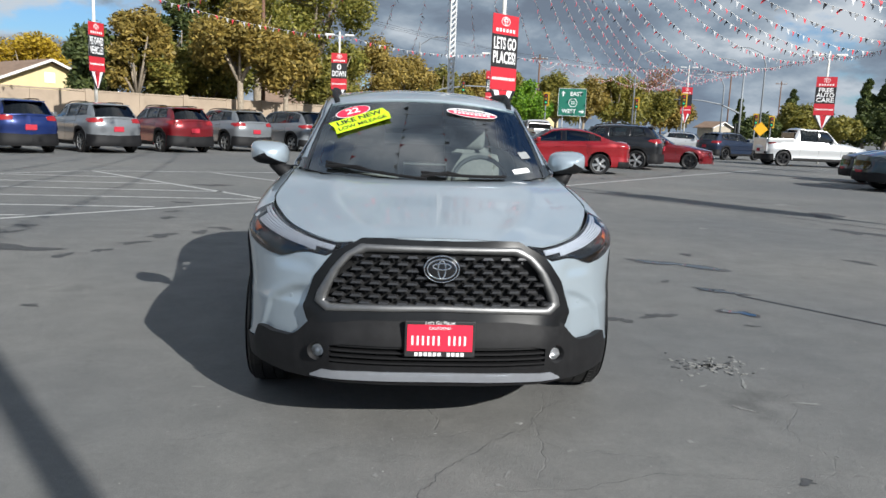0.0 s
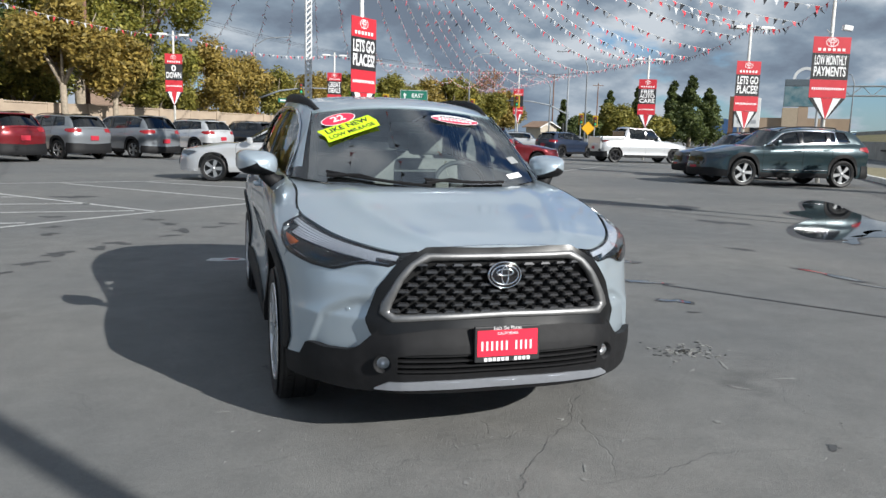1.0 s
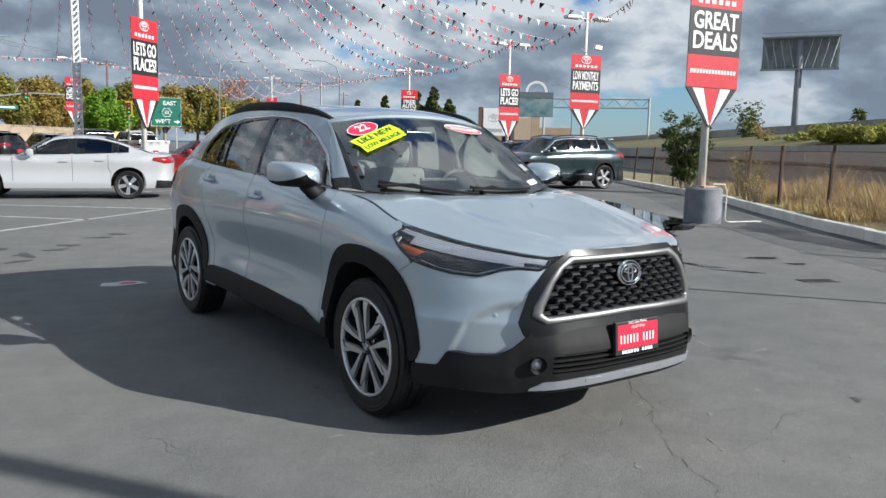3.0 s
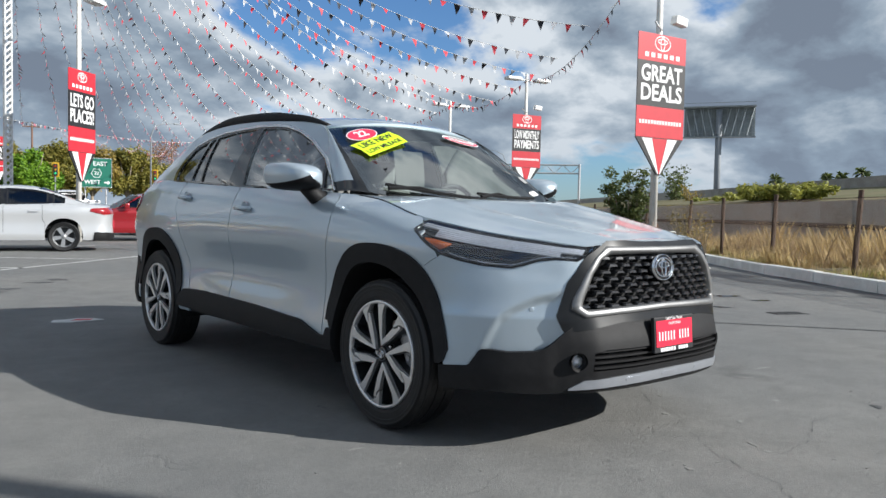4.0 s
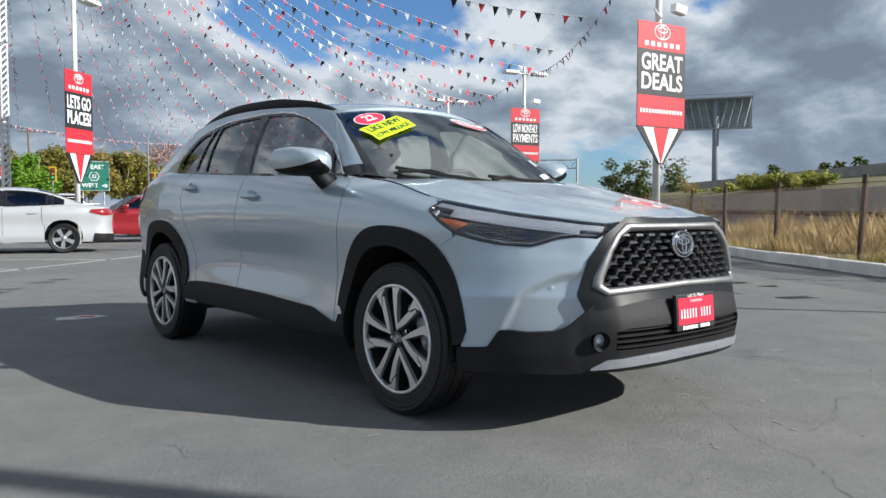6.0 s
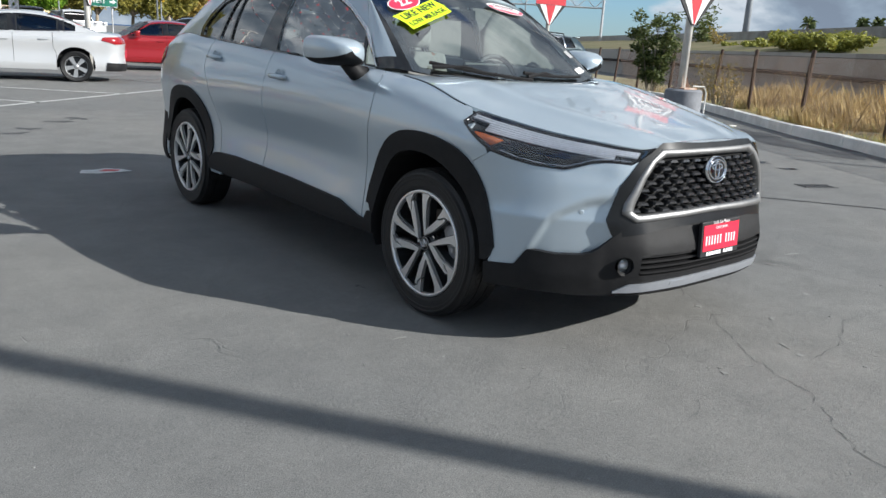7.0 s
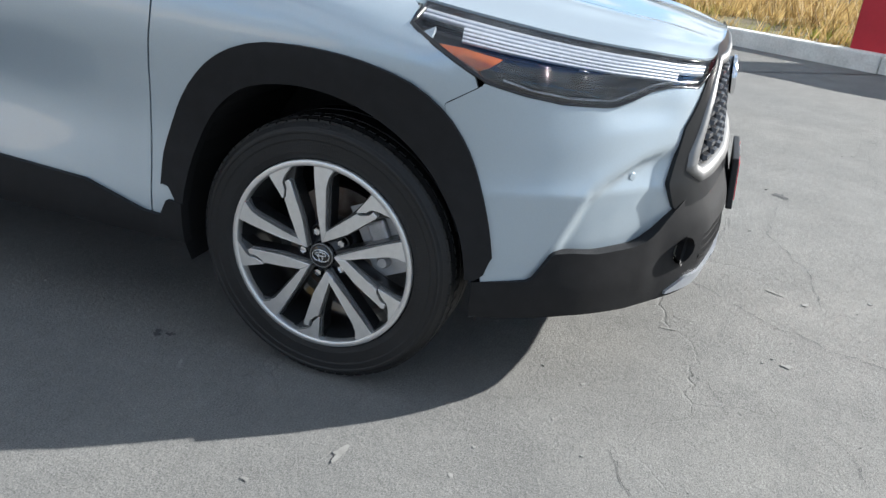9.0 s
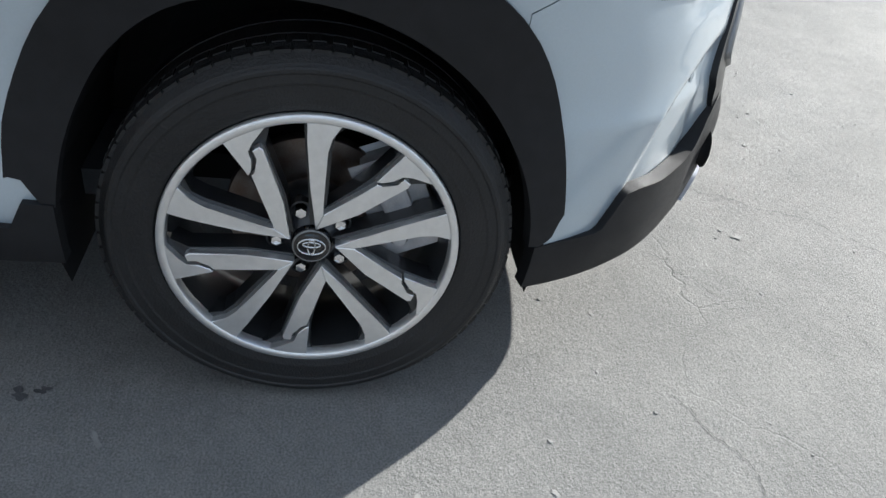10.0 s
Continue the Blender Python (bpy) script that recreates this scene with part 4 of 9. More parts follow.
    SK = SK + [(-x, z) for x, z in SK[-2::-1]] + [(0.45, 0.280), (0.25, 0.284), (0, 0.286), (-0.25, 0.284), (-0.45, 0.280)]
    me = panel("skid_plate", skin, fx(SK), (), 0.014, 0.012, 0.03, SKID)
    part("skid_plate", me, SKID, car, "silver skid trim under the bumper")
    for x0, x1 in ((-0.30, -0.19), (0.19, 0.30), (-0.06, 0.06)):
        me = panel("skid_slot", skin, fx([(x0, 0.308), (x0 + 0.012, 0.317), (x1 - 0.012, 0.317), (x1, 0.308), (x1 - 0.01, 0.300), (x0 + 0.01, 0.300)]), (), 0.01, 0.0135, 0.006, SKID)
        part("skid_slot", me, SKID, clad)
    # headlamps
    for mir in (False, True):
        me = panel("headlamp", skin, HL, [], 0.015, -0.030, 0.0, GLOSSBLACK, mir)
        lamp = part("headlamp", me, GLOSSBLACK, car, "slim headlamp with an amber marker behind a clear lens")
        me = loft_ring("lamp_bezel", skin, HL, small, 0.02, (-0.003, 0.002, 0.0, -0.026), GLOSSBLACK, mir)
        part("lamp_bezel", me, GLOSSBLACK, lamp)
        me = panel("lamp_lens", skin, small, [], 0.014, 0.000, 0.0, LENS, mir)
        part("lamp_lens", me, LENS, lamp, "clear lens").visible_shadow = False
        am = [(qy(-0.243), 0.876), (qy(-0.300), 0.871), (qy(-0.395), 0.852), (qy(-0.367), 0.831), (qy(-0.342), 0.820), (qy(-0.290), 0.850)]
        me = panel("amber_marker", skin, am, [], 0.01, -0.024, 0.004, AMBER, mir)
        part("amber_marker", me, AMBER, lamp, "orange side marker")
        FROST = mat("lamp_frosted", (0.47, 0.51, 0.57), 0.34, 0.20, vary=0.15, scale=90)
        for k in range(6):
            path = [(q, z - 0.0075 - 0.0066 * k) for q, z in (top[1:] if k < 2 else top[1:-1] if k < 3 else top[2:-1])]
            me = ribbon("light_strip", skin, path, 0.0056, -0.008 - 0.002 * k, FROST, mir)
            part("light_strip", me, FROST, lamp, "frosted upper light strip")
        low = [(qy(-0.40), 0.808), (qy(-0.47), 0.788), (qy(-0.55), 0.774), (qx(0.728), 0.768), (qx(0.688), 0.782), (qx(0.646), 0.798), (qx(0.600), 0.805), (qx(0.52), 0.800)]
        me = ribbon("chrome_line", skin, low, 0.0055, -0.006, CHROME, mir)
        part("chrome_line", me, CHROME, lamp)
        for yy, zz, rr in ((-0.49, 0.818, 0.017), (-0.58, 0.818, 0.015)):
            p = skin(np.array([qy(yy)]), np.array([zz]), -0.026)[0]
            if mir:
                p[0] = -p[0]
            t = Vector(((0.55 if mir else -0.55), -0.83, 0.0)).to_track_quat("Z", "Y").to_matrix().to_4x4()
            bm = lathe(bmesh.new(), [(rr + 0.006, 0.0), (rr + 0.004, 0.010), (rr, 0.010), (rr * 0.8, 0.004), (rr * 0.4, 0.013), (0, 0.015)], 22)
            bm.transform(Matrix.Translation(p) @ t)
            part("projector", bm, GLOSSBLACK, lamp, smooth=True)
    # wheel arch bands and sill
    for mir in (False, True):
        for y in (AF, AR):
            fore = y == AF
            band = [(qy(y) + a - y, b) for a, b in arch_band(y, 0.374, (0.446, 0.487), 0.40, 40, 1.075, 0.352 if fore else None, FRONT_ARCH_OUT if fore else None, FRONT_ARCH_IN if fore else None)]
            me = panel("arch_cladding", skin, band, [], 0.014, 0.010, 0.03, CLAD, mir)
            part("arch_cladding", me, CLAD, car, "black plastic wheel-arch cladding")
            # inner liner behind the wheel
            bm = bmesh.new()
            n = 24
            ring = []
            for k in range(n + 1):
                t = math.pi * (-0.08 + 1.16 * k / n)
                yy, zz = y + 0.395 * math.cos(t), 0.345 + 0.434 * math.sin(t)
                zz = max(zz, 0.2)
                x0 = float(skin(np.array([qy(yy)]), np.array([max(zz, 0.25)]), -0.004)[0][0])
                if mir:
                    x0 = -x0
                ring.append((bm.verts.new((x0, yy, zz)), bm.verts.new((x0 * 0.55, yy, zz))))
            for a, b in zip(ring, ring[1:]):
                bm.faces.new((a[0], b[0], b[1], a[1]))
            bm.faces.new([r[1] for r in ring])
            part("wheel_liner", bm, DARK, car)
        sill = [(qy(0.375), 0.300), (qy(0.38), 0.405), (qy(0.425), 0.405), (qy(0.445), 0.362), (qy(0.50), 0.365), (qy(0.68), 0.415), (qy(1.2), 0.438), (qy(1.9), 0.452), (qy(2.12), 0.447), (qy(2.2), 0.44), (qy(2.27), 0.40), (qy(2.29), 0.325), (qy(1.9), 0.318), (qy(1.0), 0.298)]
        me = panel("sill_cladding", skin, sill, [], 0.02, 0.014, 0.03, CLAD, mir)
        part("sill_cladding", me, CLAD, car, "black plastic sill cladding")
        bm = box(-0.86 if not mir else 0.60, -0.60 if not mir else 0.86, 0.41, 2.28, 0.295, 0.34)
        part("sill_floor", bm, DARK, car)
    # mud flap in front of the front wheels
    for s in (-1, 1):
        bm = box(min(s * 0.60, s * 0.79), max(s * 0.60, s * 0.79), -0.398, -0.388, 0.262, 0.36, 0.003)
        part("air_deflector", bm, CLAD, car, "black plastic deflector ahead of the wheel")
    bm = bmesh.new()
    prism(bm, [(-0.45, -0.74), (0.45, -0.74), (0.60, -0.60), (0.62, -0.42), (0.58, -0.40), (0.58, 0.40), (0.70, 0.42), (0.70, 2.25), (0.58, 2.28), (0.58, 3.08), (0.66, 3.12), (0.60, 3.36), (-0.60, 3.36), (-0.66, 3.12), (-0.58, 3.08), (-0.58, 2.28), (-0.70, 2.25), (-0.70, 0.42), (-0.58, 0.40), (-0.58, -0.40), (-0.62, -0.42), (-0.60, -0.60)], 0.275, 0.33)
    part("underbody", bm, DARK, car)
    # hood
    aF, aR = qx(0.43), qy(0.585)
    full = HERO["full"]

    def hood_at(u, v, off=0.0):
        u, v = np.asarray(u, float), np.asarray(v, float)
        e = full(aF + (aR - aF) * v)[..., 2:5]
        bowl = -0.014 * (1 - v) - 0.27 * v ** 2.2
        cr = 0.034 * (1 - v) + 0.30 * v * (1 - v) - 0.055 * v
        s2 = np.abs(u)
        lift = 1 - s2 ** 2.1
        crease = 0.010 * np.exp(-((s2 - (0.56 + 0.12 * v)) / 0.10) ** 2) * np.clip(v * 6, 0, 1) * np.clip((1 - v) * 4, 0, 1)
        return np.stack([-u * (e[..., 0] - 0.004), e[..., 1] + bowl * (1 - u * u), e[..., 2] + cr * lift * 0.62 + crease + off], -1)

    for s in (-1, 1):
        me = panel("cowl_side", hood_at, [(s * 0.80, 0.874), (s * 1.0, 0.874), (s * 1.0, 1), (s * 0.80, 1)], [], 0.025, 0.0, 0.012, PAINT)
        part("cowl_side", me, PAINT, car)
    me = panel("hood", hood_at, [(-1, 0), (1, 0), (1, 0.87), (-1, 0.87)], [], 0.03, 0.001, 0.016, PAINT)
    part("hood", me, PAINT, car, "silver-blue hood")
    # shut line between hood and fender
    for mir in (False, True):
        path = [(qy(y), ztop(y) - 0.0012) for y in np.linspace(-0.12, 0.37, 12)]
        me = ribbon("hood_gap", skin, path, 0.0016, 0.0008, DARK, mir)
        part("hood_gap", me, DARK, car)
    # greenhouse
    can = HERO["can"]
    lo = [(y, float(HERO["shoulder"](np.array([y]))[0][2]) + 0.001) for y in np.linspace(0.60, 3.35, 26)]
    hi = [(y, float(can(np.array([y]))[0][1]) - 0.001) for y in np.linspace(3.35, 0.60, 50)]
    for mir in (False, True):
        me = panel("side_frame", green, lo + hi, GLAZING, 0.018, 0.0, 0.006, PAINT, mir)
        part("side_frame", me, PAINT, car)
        dlo = [(0.585, 1.073), (1.0, 1.092), (1.54, 1.107), (2.2, 1.138), (2.70, 1.160), (2.69, 1.225), (2.60, 1.32), (2.46, 1.405), (2.28, 1.443), (2.05, 1.472), (1.60, 1.482), (1.40, 1.474), (1.28, 1.460), (1.14, 1.424), (1.0, 1.364), (0.80, 1.257)]
        me = panel("window_trim", green, dlo, GLAZING, 0.010, 0.004, 0.014, GLOSSBLACK, mir)
        part("window_trim", me, GLOSSBLACK, car, "black window frame")
        me = ribbon("chrome_trim", green, dlo[6:] + [dlo[0]], 0.015, 0.009, CHROME, mir)
        part("chrome_trim", me, CHROME, car, "bright strip over the side windows")
        for gname, poly, gm in (("front_window", GLASS_F, TINTED), ("rear_window", GLASS_R, PRIVACY), ("divided_window", GLASS_D, PRIVACY), ("quarter_window", GLASS_Q, PRIVACY)):
            me = panel(gname, green, [(y + (y - sum(p[0] for p in poly) / len(poly)) * 0.015, z + (z - 1.29) * 0.02) for y, z in poly], [], 0.03, -0.006, 0.0, gm, mir)
            part(gname, me, gm, car).visible_shadow = False
        me = ribbon("window_divider", green, [(0.700, 1.086), (0.770, 1.222)], 0.02, 0.004, GLOSSBLACK, mir)
        part("window_divider", me, GLOSSBLACK, car)

    def roof_at(u, y, off=0.0):
        u, y = np.asarray(u, float), np.asarray(y, float)
        yy = y + np.where(y < 1.4, -0.075 * (1 - u * u) * (1.4 - y) / 0.425, 0) + np.where(y > 2.8, 0.06 * (1 - u * u) * (y - 2.8) / 0.3, 0)
        c = can(y)
        return np.stack([-u * c[..., 0], yy, c[..., 1] + 0.060 * (1 - np.abs(u) ** 2.4) + off], -1)

    me = panel("roof", roof_at, [(-1, 0.975), (1, 0.975), (1, 3.05), (-1, 3.05)], [], 0.05, 0.0, 0.02, PAINT)
    part("roof", me, PAINT, car)
    for s in (-1, 1):
        bm = bmesh.new()
        ys = np.linspace(1.00, 2.62, 22)
        ring = []
        for k, y in enumerate(ys):
            t = k / 21
            c = can(np.array([y]))[0]
            h = 0.006 + 0.040 * min(1, t / 0.30, (1 - t) / 0.30) ** 0.7
            x = c[0] - 0.035
            ring.append([bm.verts.new((s * (x + a), y, c[1] + 0.012 + b)) for a, b in ((0.018, -0.02), (0.016, h * 0.6), (0.009, h), (-0.009, h), (-0.016, h * 0.6), (-0.018, -0.02))])
        for a, b in zip(ring, ring[1:]):
            for j in range(6):
                bm.faces.new((a[j], a[(j + 1) % 6], b[(j + 1) % 6], b[j]))
        bm.faces.new(ring[0])
        bm.faces.new(ring[-1][::-1])
        part("roof_rail", bm, CLAD, car, "black roof rail", smooth=True)

    def shield(u, v, off=0.0):
        u, v = np.asarray(u, float), np.asarray(v, float)
        bx, tx = 0.670, 0.576
        by, bz = 0.235 + 0.185 * u * u, 1.018 + 0.052 * u * u
        ty, tz = 0.912 + 0.073 * u * u, 1.494 - 0.048 * u * u
        bow = 0.018 * np.sin(np.pi * v)
        return np.stack([-u * (bx * (1 - v) + tx * v), by * (1 - v) + ty * v - bow * 0.6 - off * 0.6, bz * (1 - v) + tz * v + bow * 0.8 + off * 0.8], -1)

    sq = [(-1, 0), (1, 0), (1, 1), (-1, 1)]
    hole = [(-0.935, 0.075), (0, 0.05), (0.935, 0.075), (0.925, 0.955), (-0.925, 0.955)]
    me = panel("windshield_frit", shield, sq, [hole], 0.04, -0.006, 0.0, GLOSSBLACK)
    ws = part("windshield", panel("windshield", shield, sq, [], 0.05, 0.0, 0.0, WINDSHIELD), WINDSHIELD, car, "laminated windshield")
    ws.visible_shadow = False
    part("windshield_frit", me, GLOSSBLACK, ws)
    me = panel("cowl", lambda u, v, off=0.0: np.stack([-np.asarray(u) * 0.69, 0.175 + 0.20 * np.asarray(u) ** 2 + 0.12 * np.asarray(v), 1.000 + 0.050 * np.asarray(u) ** 2 + 0.012 * np.asarray(v) + off], -1), sq, [], 0.06, 0.0, 0.02, CLAD)
    part("cowl", me, CLAD, car, "black cowl panel")
    def pillar_at(u, v, off=0.0):
        u, v = np.asarray(u, float), np.asarray(v, float)
        yc = 0.60 + 0.375 * v
        c = can(yc)
        a = np.stack([c[..., 0], yc, c[..., 1]], -1)
        b = shield(np.full_like(v, -1.0), v, 0.004)
        m = a * (1 - u[..., None]) + b * u[..., None]
        lift = 0.012 * np.sin(np.pi * u) + off
        return m * np.array((-1.0, 1.0, 1.0)) + np.stack([-0.5 * lift, -0.5 * lift, 0.7 * lift], -1)

    for mir in (False, True):
        me = panel("front_pillar", pillar_at, [(0, 0.13), (0.70, 0.13), (0.70, 1), (0, 1)], [], 0.05, 0.0, 0.0, PAINT, mir)
        part("front_pillar", me, PAINT, car, "body-coloured windshield pillar")
        me = panel("pillar_seal", pillar_at, [(0.70, 0.13), (1, 0.13), (1, 1), (0.70, 1)], [], 0.05, -0.003, 0.0, GLOSSBLACK, mir)
        part("pillar_seal", me, GLOSSBLACK, car)
        me = panel("pillar_foot", pillar_at, [(0, -0.02), (1, -0.02), (1, 0.128), (0, 0.128)], [], 0.04, 0.001, 0.0, GLOSSBLACK, mir)
        part("pillar_foot", me, GLOSSBLACK, car, "black trim at the foot of the pillar")
        me = panel("pillar_trim", green, lo + hi, GLAZING, 0.03, -0.030, 0.0, DASH, mir)
        part("pillar_trim", me, LINING, car, "grey inner lining")
    # wipers
    for u0, u1 in ((0.86, 0.02), (0.06, -0.66)):
        pts = [shield(np.array([u0 + (u1 - u0) * k / 8]), np.array([0.055 + (0.10 - 0.055) * (1 - k / 8) - 0.02 * (k / 8)]), 0.016)[0] for k in range(9)]
        bm = tube(bmesh.new(), pts, 0.009, 6)
        wp = part("wiper", bm, CLAD, car, "black windshield wiper")
        bm = tube(bmesh.new(), [pts[0] + np.array((0, -0.03, -0.02)), (np.array(pts[2]) + np.array(pts[3])) / 2 + np.array((0, 0, 0.012)), pts[4]], [0.011, 0.008, 0.006], 6)
        part("wiper_arm", bm, CLAD, wp)
    # tail window
    me = panel("back_window", lambda u, v, off=0.0: np.stack([-np.asarray(u) * (0.65 - 0.09 * np.asarray(v)), 3.38 - 0.34 * np.asarray(v) - 0.05 * np.asarray(u) ** 2, 1.12 + 0.30 * np.asarray(v) - off], -1), sq, [], 0.08, 0, 0.0, PRIVACY)
    part("back_window", me, PRIVACY, car).visible_shadow = False
    # mirrors
    for s in (-1, 1):
        bm = bmesh.new()
        prof = []
        for k in range(13):
            t = (k / 12) ** 1.6
            f = 0.06 + 0.94 * (1 - (1 - min(1, t * 1.15)) ** 2.6) ** 0.5
            ring = []
            for j in range(24):
                a = 2 * math.pi * j / 24
                c, sn = math.cos(a), math.sin(a)
                x = (0.922 if s < 0 else 0.872) + 0.114 * f * math.copysign(abs(c) ** 0.60, c)
                z = 1.142 + 0.070 * f * math.copysign(abs(sn) ** 0.62, sn) + 0.010 * c
                ring.append((s * x, 0.545 + 0.170 * t + 0.055 * (c + 1) * t, z))
            prof.append(ring)
        lowbm = bmesh.new()
        vms = ({}, {})
        for ka in range(12):
            for j in range(24):
                q = [(ka, j), (ka, (j + 1) % 24), (ka + 1, (j + 1) % 24), (ka + 1, j)]
                low = 14 <= j <= 21
                target, vm = (lowbm, vms[1]) if low else (bm, vms[0])
                for g in q:
                    if g not in vm:
                        vm[g] = target.verts.new(prof[g[0]][g[1]])
                target.faces.new([vm[g] for g in q])
        bm.faces.new([bm.verts.new(p) for p in prof[0]])
        mh = part("wing_mirror", bm, PAINT, car, "body-coloured door mirror", smooth=True)
        part("mirror_base", lowbm, CLAD, mh, "black lower mirror shell", smooth=True)
        bm = tube(bmesh.new(), [(s * 0.79, 0.66, 1.03), (s * 0.84, 0.65, 1.045), (s * (0.890 if s < 0 else 0.862), 0.655, 1.095)], [0.048, 0.042, 0.04], 12)
        part("mirror_foot", bm, CLAD, mh, smooth=True)
        bm = bmesh.new()
        bm.faces.new([bm.verts.new((s * ((0.916 if s < 0 else 0.866) + 0.10 * math.copysign(abs(math.cos(a)) ** 0.62, math.cos(a))), 0.70 + 0.055 * math.cos(a), 1.142 + 0.058 * math.copysign(abs(math.sin(a)) ** 0.7, math.sin(a)))) for a in np.linspace(0, 2 * math.pi, 24, endpoint=False)])
        part("mirror_glass", bm, CHROME, mh, "mirror glass")
    # door handles
    for mir in (False, True):
        for y, z, door in ((1.385, 0.975, fd), (2.265, 1.040, rd)):
            p = skin(np.array([qy(y)]), np.array([z]), 0.0)[0]
            x = -p[0] if mir else p[0]
            s = 1 if mir else -1
            bm = bmesh.new()
            lathe(bm, [(0.046, 0.0015), (0.041, 0.004), (0.034, 0.001), (0.0, -0.004)], 24, pose(x, y, z, 0, 90 * s, 0))
            cup = part("handle_cup", bm, DARK, door[mir])
            cup.data.materials[0] = PAINT
            pts = [(x + s * 0.002, y - 0.085, z), (x + s * 0.026, y - 0.062, z + 0.001), (x + s * 0.033, y, z + 0.003), (x + s * 0.026, y + 0.062, z + 0.004), (x + s * 0.004, y + 0.085, z + 0.004)]
            bm = tube(bmesh.new(), pts, [0.010, 0.0135, 0.0145, 0.0135, 0.010], 12)
            part("handle", bm, PAINT, door[mir], "body-coloured door handle", smooth=True)
    # interior
    bm = box(-0.70, 0.70, 0.40, 0.80, 0.80, 1.00, 0.05)
    part("dashboard", bm, DASH, car, "dark dashboard")
    screen = part("display_screen", box(-0.13, 0.13, 0.655, 0.675, 0.995, 1.120, 0.006), GLOSSBLACK, car, "dashboard display screen")
    part("screen_edge", box(-0.13, 0.13, 0.650, 0.654, 1.104, 1.114), mat("screen_rim", (0.10, 0.11, 0.11), 0.6), screen)
    part("cabin_floor", box(-0.72, 0.72, 0.3, 3.3, 0.31, 0.36), DASH, car)
    bm = tube(bmesh.new(), [(0.37 + 0.175 * math.cos(t), 0.92 + 0.045 * math.sin(t), 0.985 + 0.165 * math.sin(t)) for t in np.linspace(0, 2 * math.pi, 25)], 0.015, 8, cap=False)
    boxm(bm, 0.30, 0.44, 0.90, 0.95, 0.94, 1.03, 0.01)
    part("steering_wheel", bm, DASH, car, "dark steering wheel", smooth=True)
    for s in (-1, 1):
        bm = box(s * 0.37 - 0.25, s * 0.37 + 0.25, 1.15, 1.70, 0.50, 0.66, 0.05)
        seat = part("front_seat", bm, SEAT, car, "grey cloth front seat", smooth=True)
        bm = box(s * 0.37 - 0.24, s * 0.37 + 0.24, 1.58, 1.72, 0.62, 1.16, 0.05, Matrix.Translation((0, 1.62, 0.62)) @ pose(0, 0, 0, -12, 0, 0) @ Matrix.Translation((0, -1.62, -0.62)))
        part("seat_back", bm, SEAT, seat, smooth=True)
        bm = box(s * 0.37 - 0.13, s * 0.37 + 0.13, 1.73, 1.83, 1.17, 1.34, 0.04)
        part("headrest", bm, SEAT, seat, smooth=True)
    bm = box(-0.66, 0.66, 2.45, 2.62, 0.60, 1.18, 0.05)
    rear = part("rear_seat", bm, SEAT, car, "grey rear bench", smooth=True)
    for x in (-0.40, 0.40):
        part("headrest", box(x - 0.13, x + 0.13, 2.55, 2.64, 1.19, 1.34, 0.04), SEAT, rear, smooth=True)
    bm = box(-0.11, 0.11, 0.86, 0.88, 1.335, 1.40, 0.01)
    part("rear_view_mirror", bm, GLOSSBLACK, car)
    me = panel("headliner", roof_at, [(-0.9, 1.05), (0.9, 1.05), (0.9, 3.0), (-0.9, 3.0)], [], 0.1, -0.03, 0.0, SEAT)
    part("headliner", me, mat("headliner_cloth", (0.74, 0.74, 0.72), 0.9, vary=0.05), car, "pale grey headliner")
    # licence plate, its frame and writing
    pp = skin(np.array([0.0]), np.array([0.48]), 0.016)[0]
    base = pose(0, pp[1] - 0.004, 0.477, 86, 0, 0) @ Matrix.Diagonal((0.96, 0.96, 1, 1))
    bm = box(-0.151, 0.151, -0.078, 0.078, -0.012, 0.006, 0.004, base)
    plate = part("plate_frame", bm, BLACKINK, car, "black dealer plate frame with white writing")
    bm = box(-0.140, 0.140, -0.052, 0.062, 0.006, 0.0085, 0.0, base)
    part("plate", bm, mat("paper_plate_red", (0.78, 0.020, 0.055), 0.45, vary=0.05, scale=20), plate, "red paper plate with white letters")
    lettering("plate_text", "Let's Go Places", 0.021, base @ pose(0, 0.070, 0.0072), INKWHITE, plate, 0.0006)
    lettering("plate_text", "CALIFORNIA", 0.017, base @ pose(0, 0.047, 0.009), INKWHITE, plate, 0.0006)
    bm = bmesh.new()
    for k in range(11):
        if k == 6:
            continue
        boxm(bm, -0.122 + k * 0.0225, -0.122 + k * 0.0225 + 0.0085, -0.026, 0.014, 0.0085, 0.0095, 0, base)
    tagged(part("plate_bar", bm, INKWHITE, plate), kind="stuff")
    bm = bmesh.new()
    for k in range(11):
        if k == 6:
            continue
        boxm(bm, -0.108 + k * 0.0198, -0.108 + k * 0.0198 + 0.0145, -0.074, -0.058, 0.006, 0.0075, 0, base)
    tagged(part("frame_bar", bm, INKWHITE, plate), kind="stuff")
    # stickers inside the glass
    def sticker(name, uv, material, off=0.003, label="", res=0.02):
        me = panel(name, shield, uv, [], res, off, 0.0, material)
        return part(name, me, material, ws, label)

    # paper slips, the year oval, the lime strip and the red-edged oval
    sticker("white_slip", [(-0.75, 0.07), (-0.90, 0.075), (-0.885, 0.135), (-0.735, 0.125)], INKWHITE, 0.003, "white paper slip")
    sticker("pale_slip", [(-0.86, 0.24), (-0.95, 0.245), (-0.925, 0.335), (-0.84, 0.325)], LINING, 0.003)

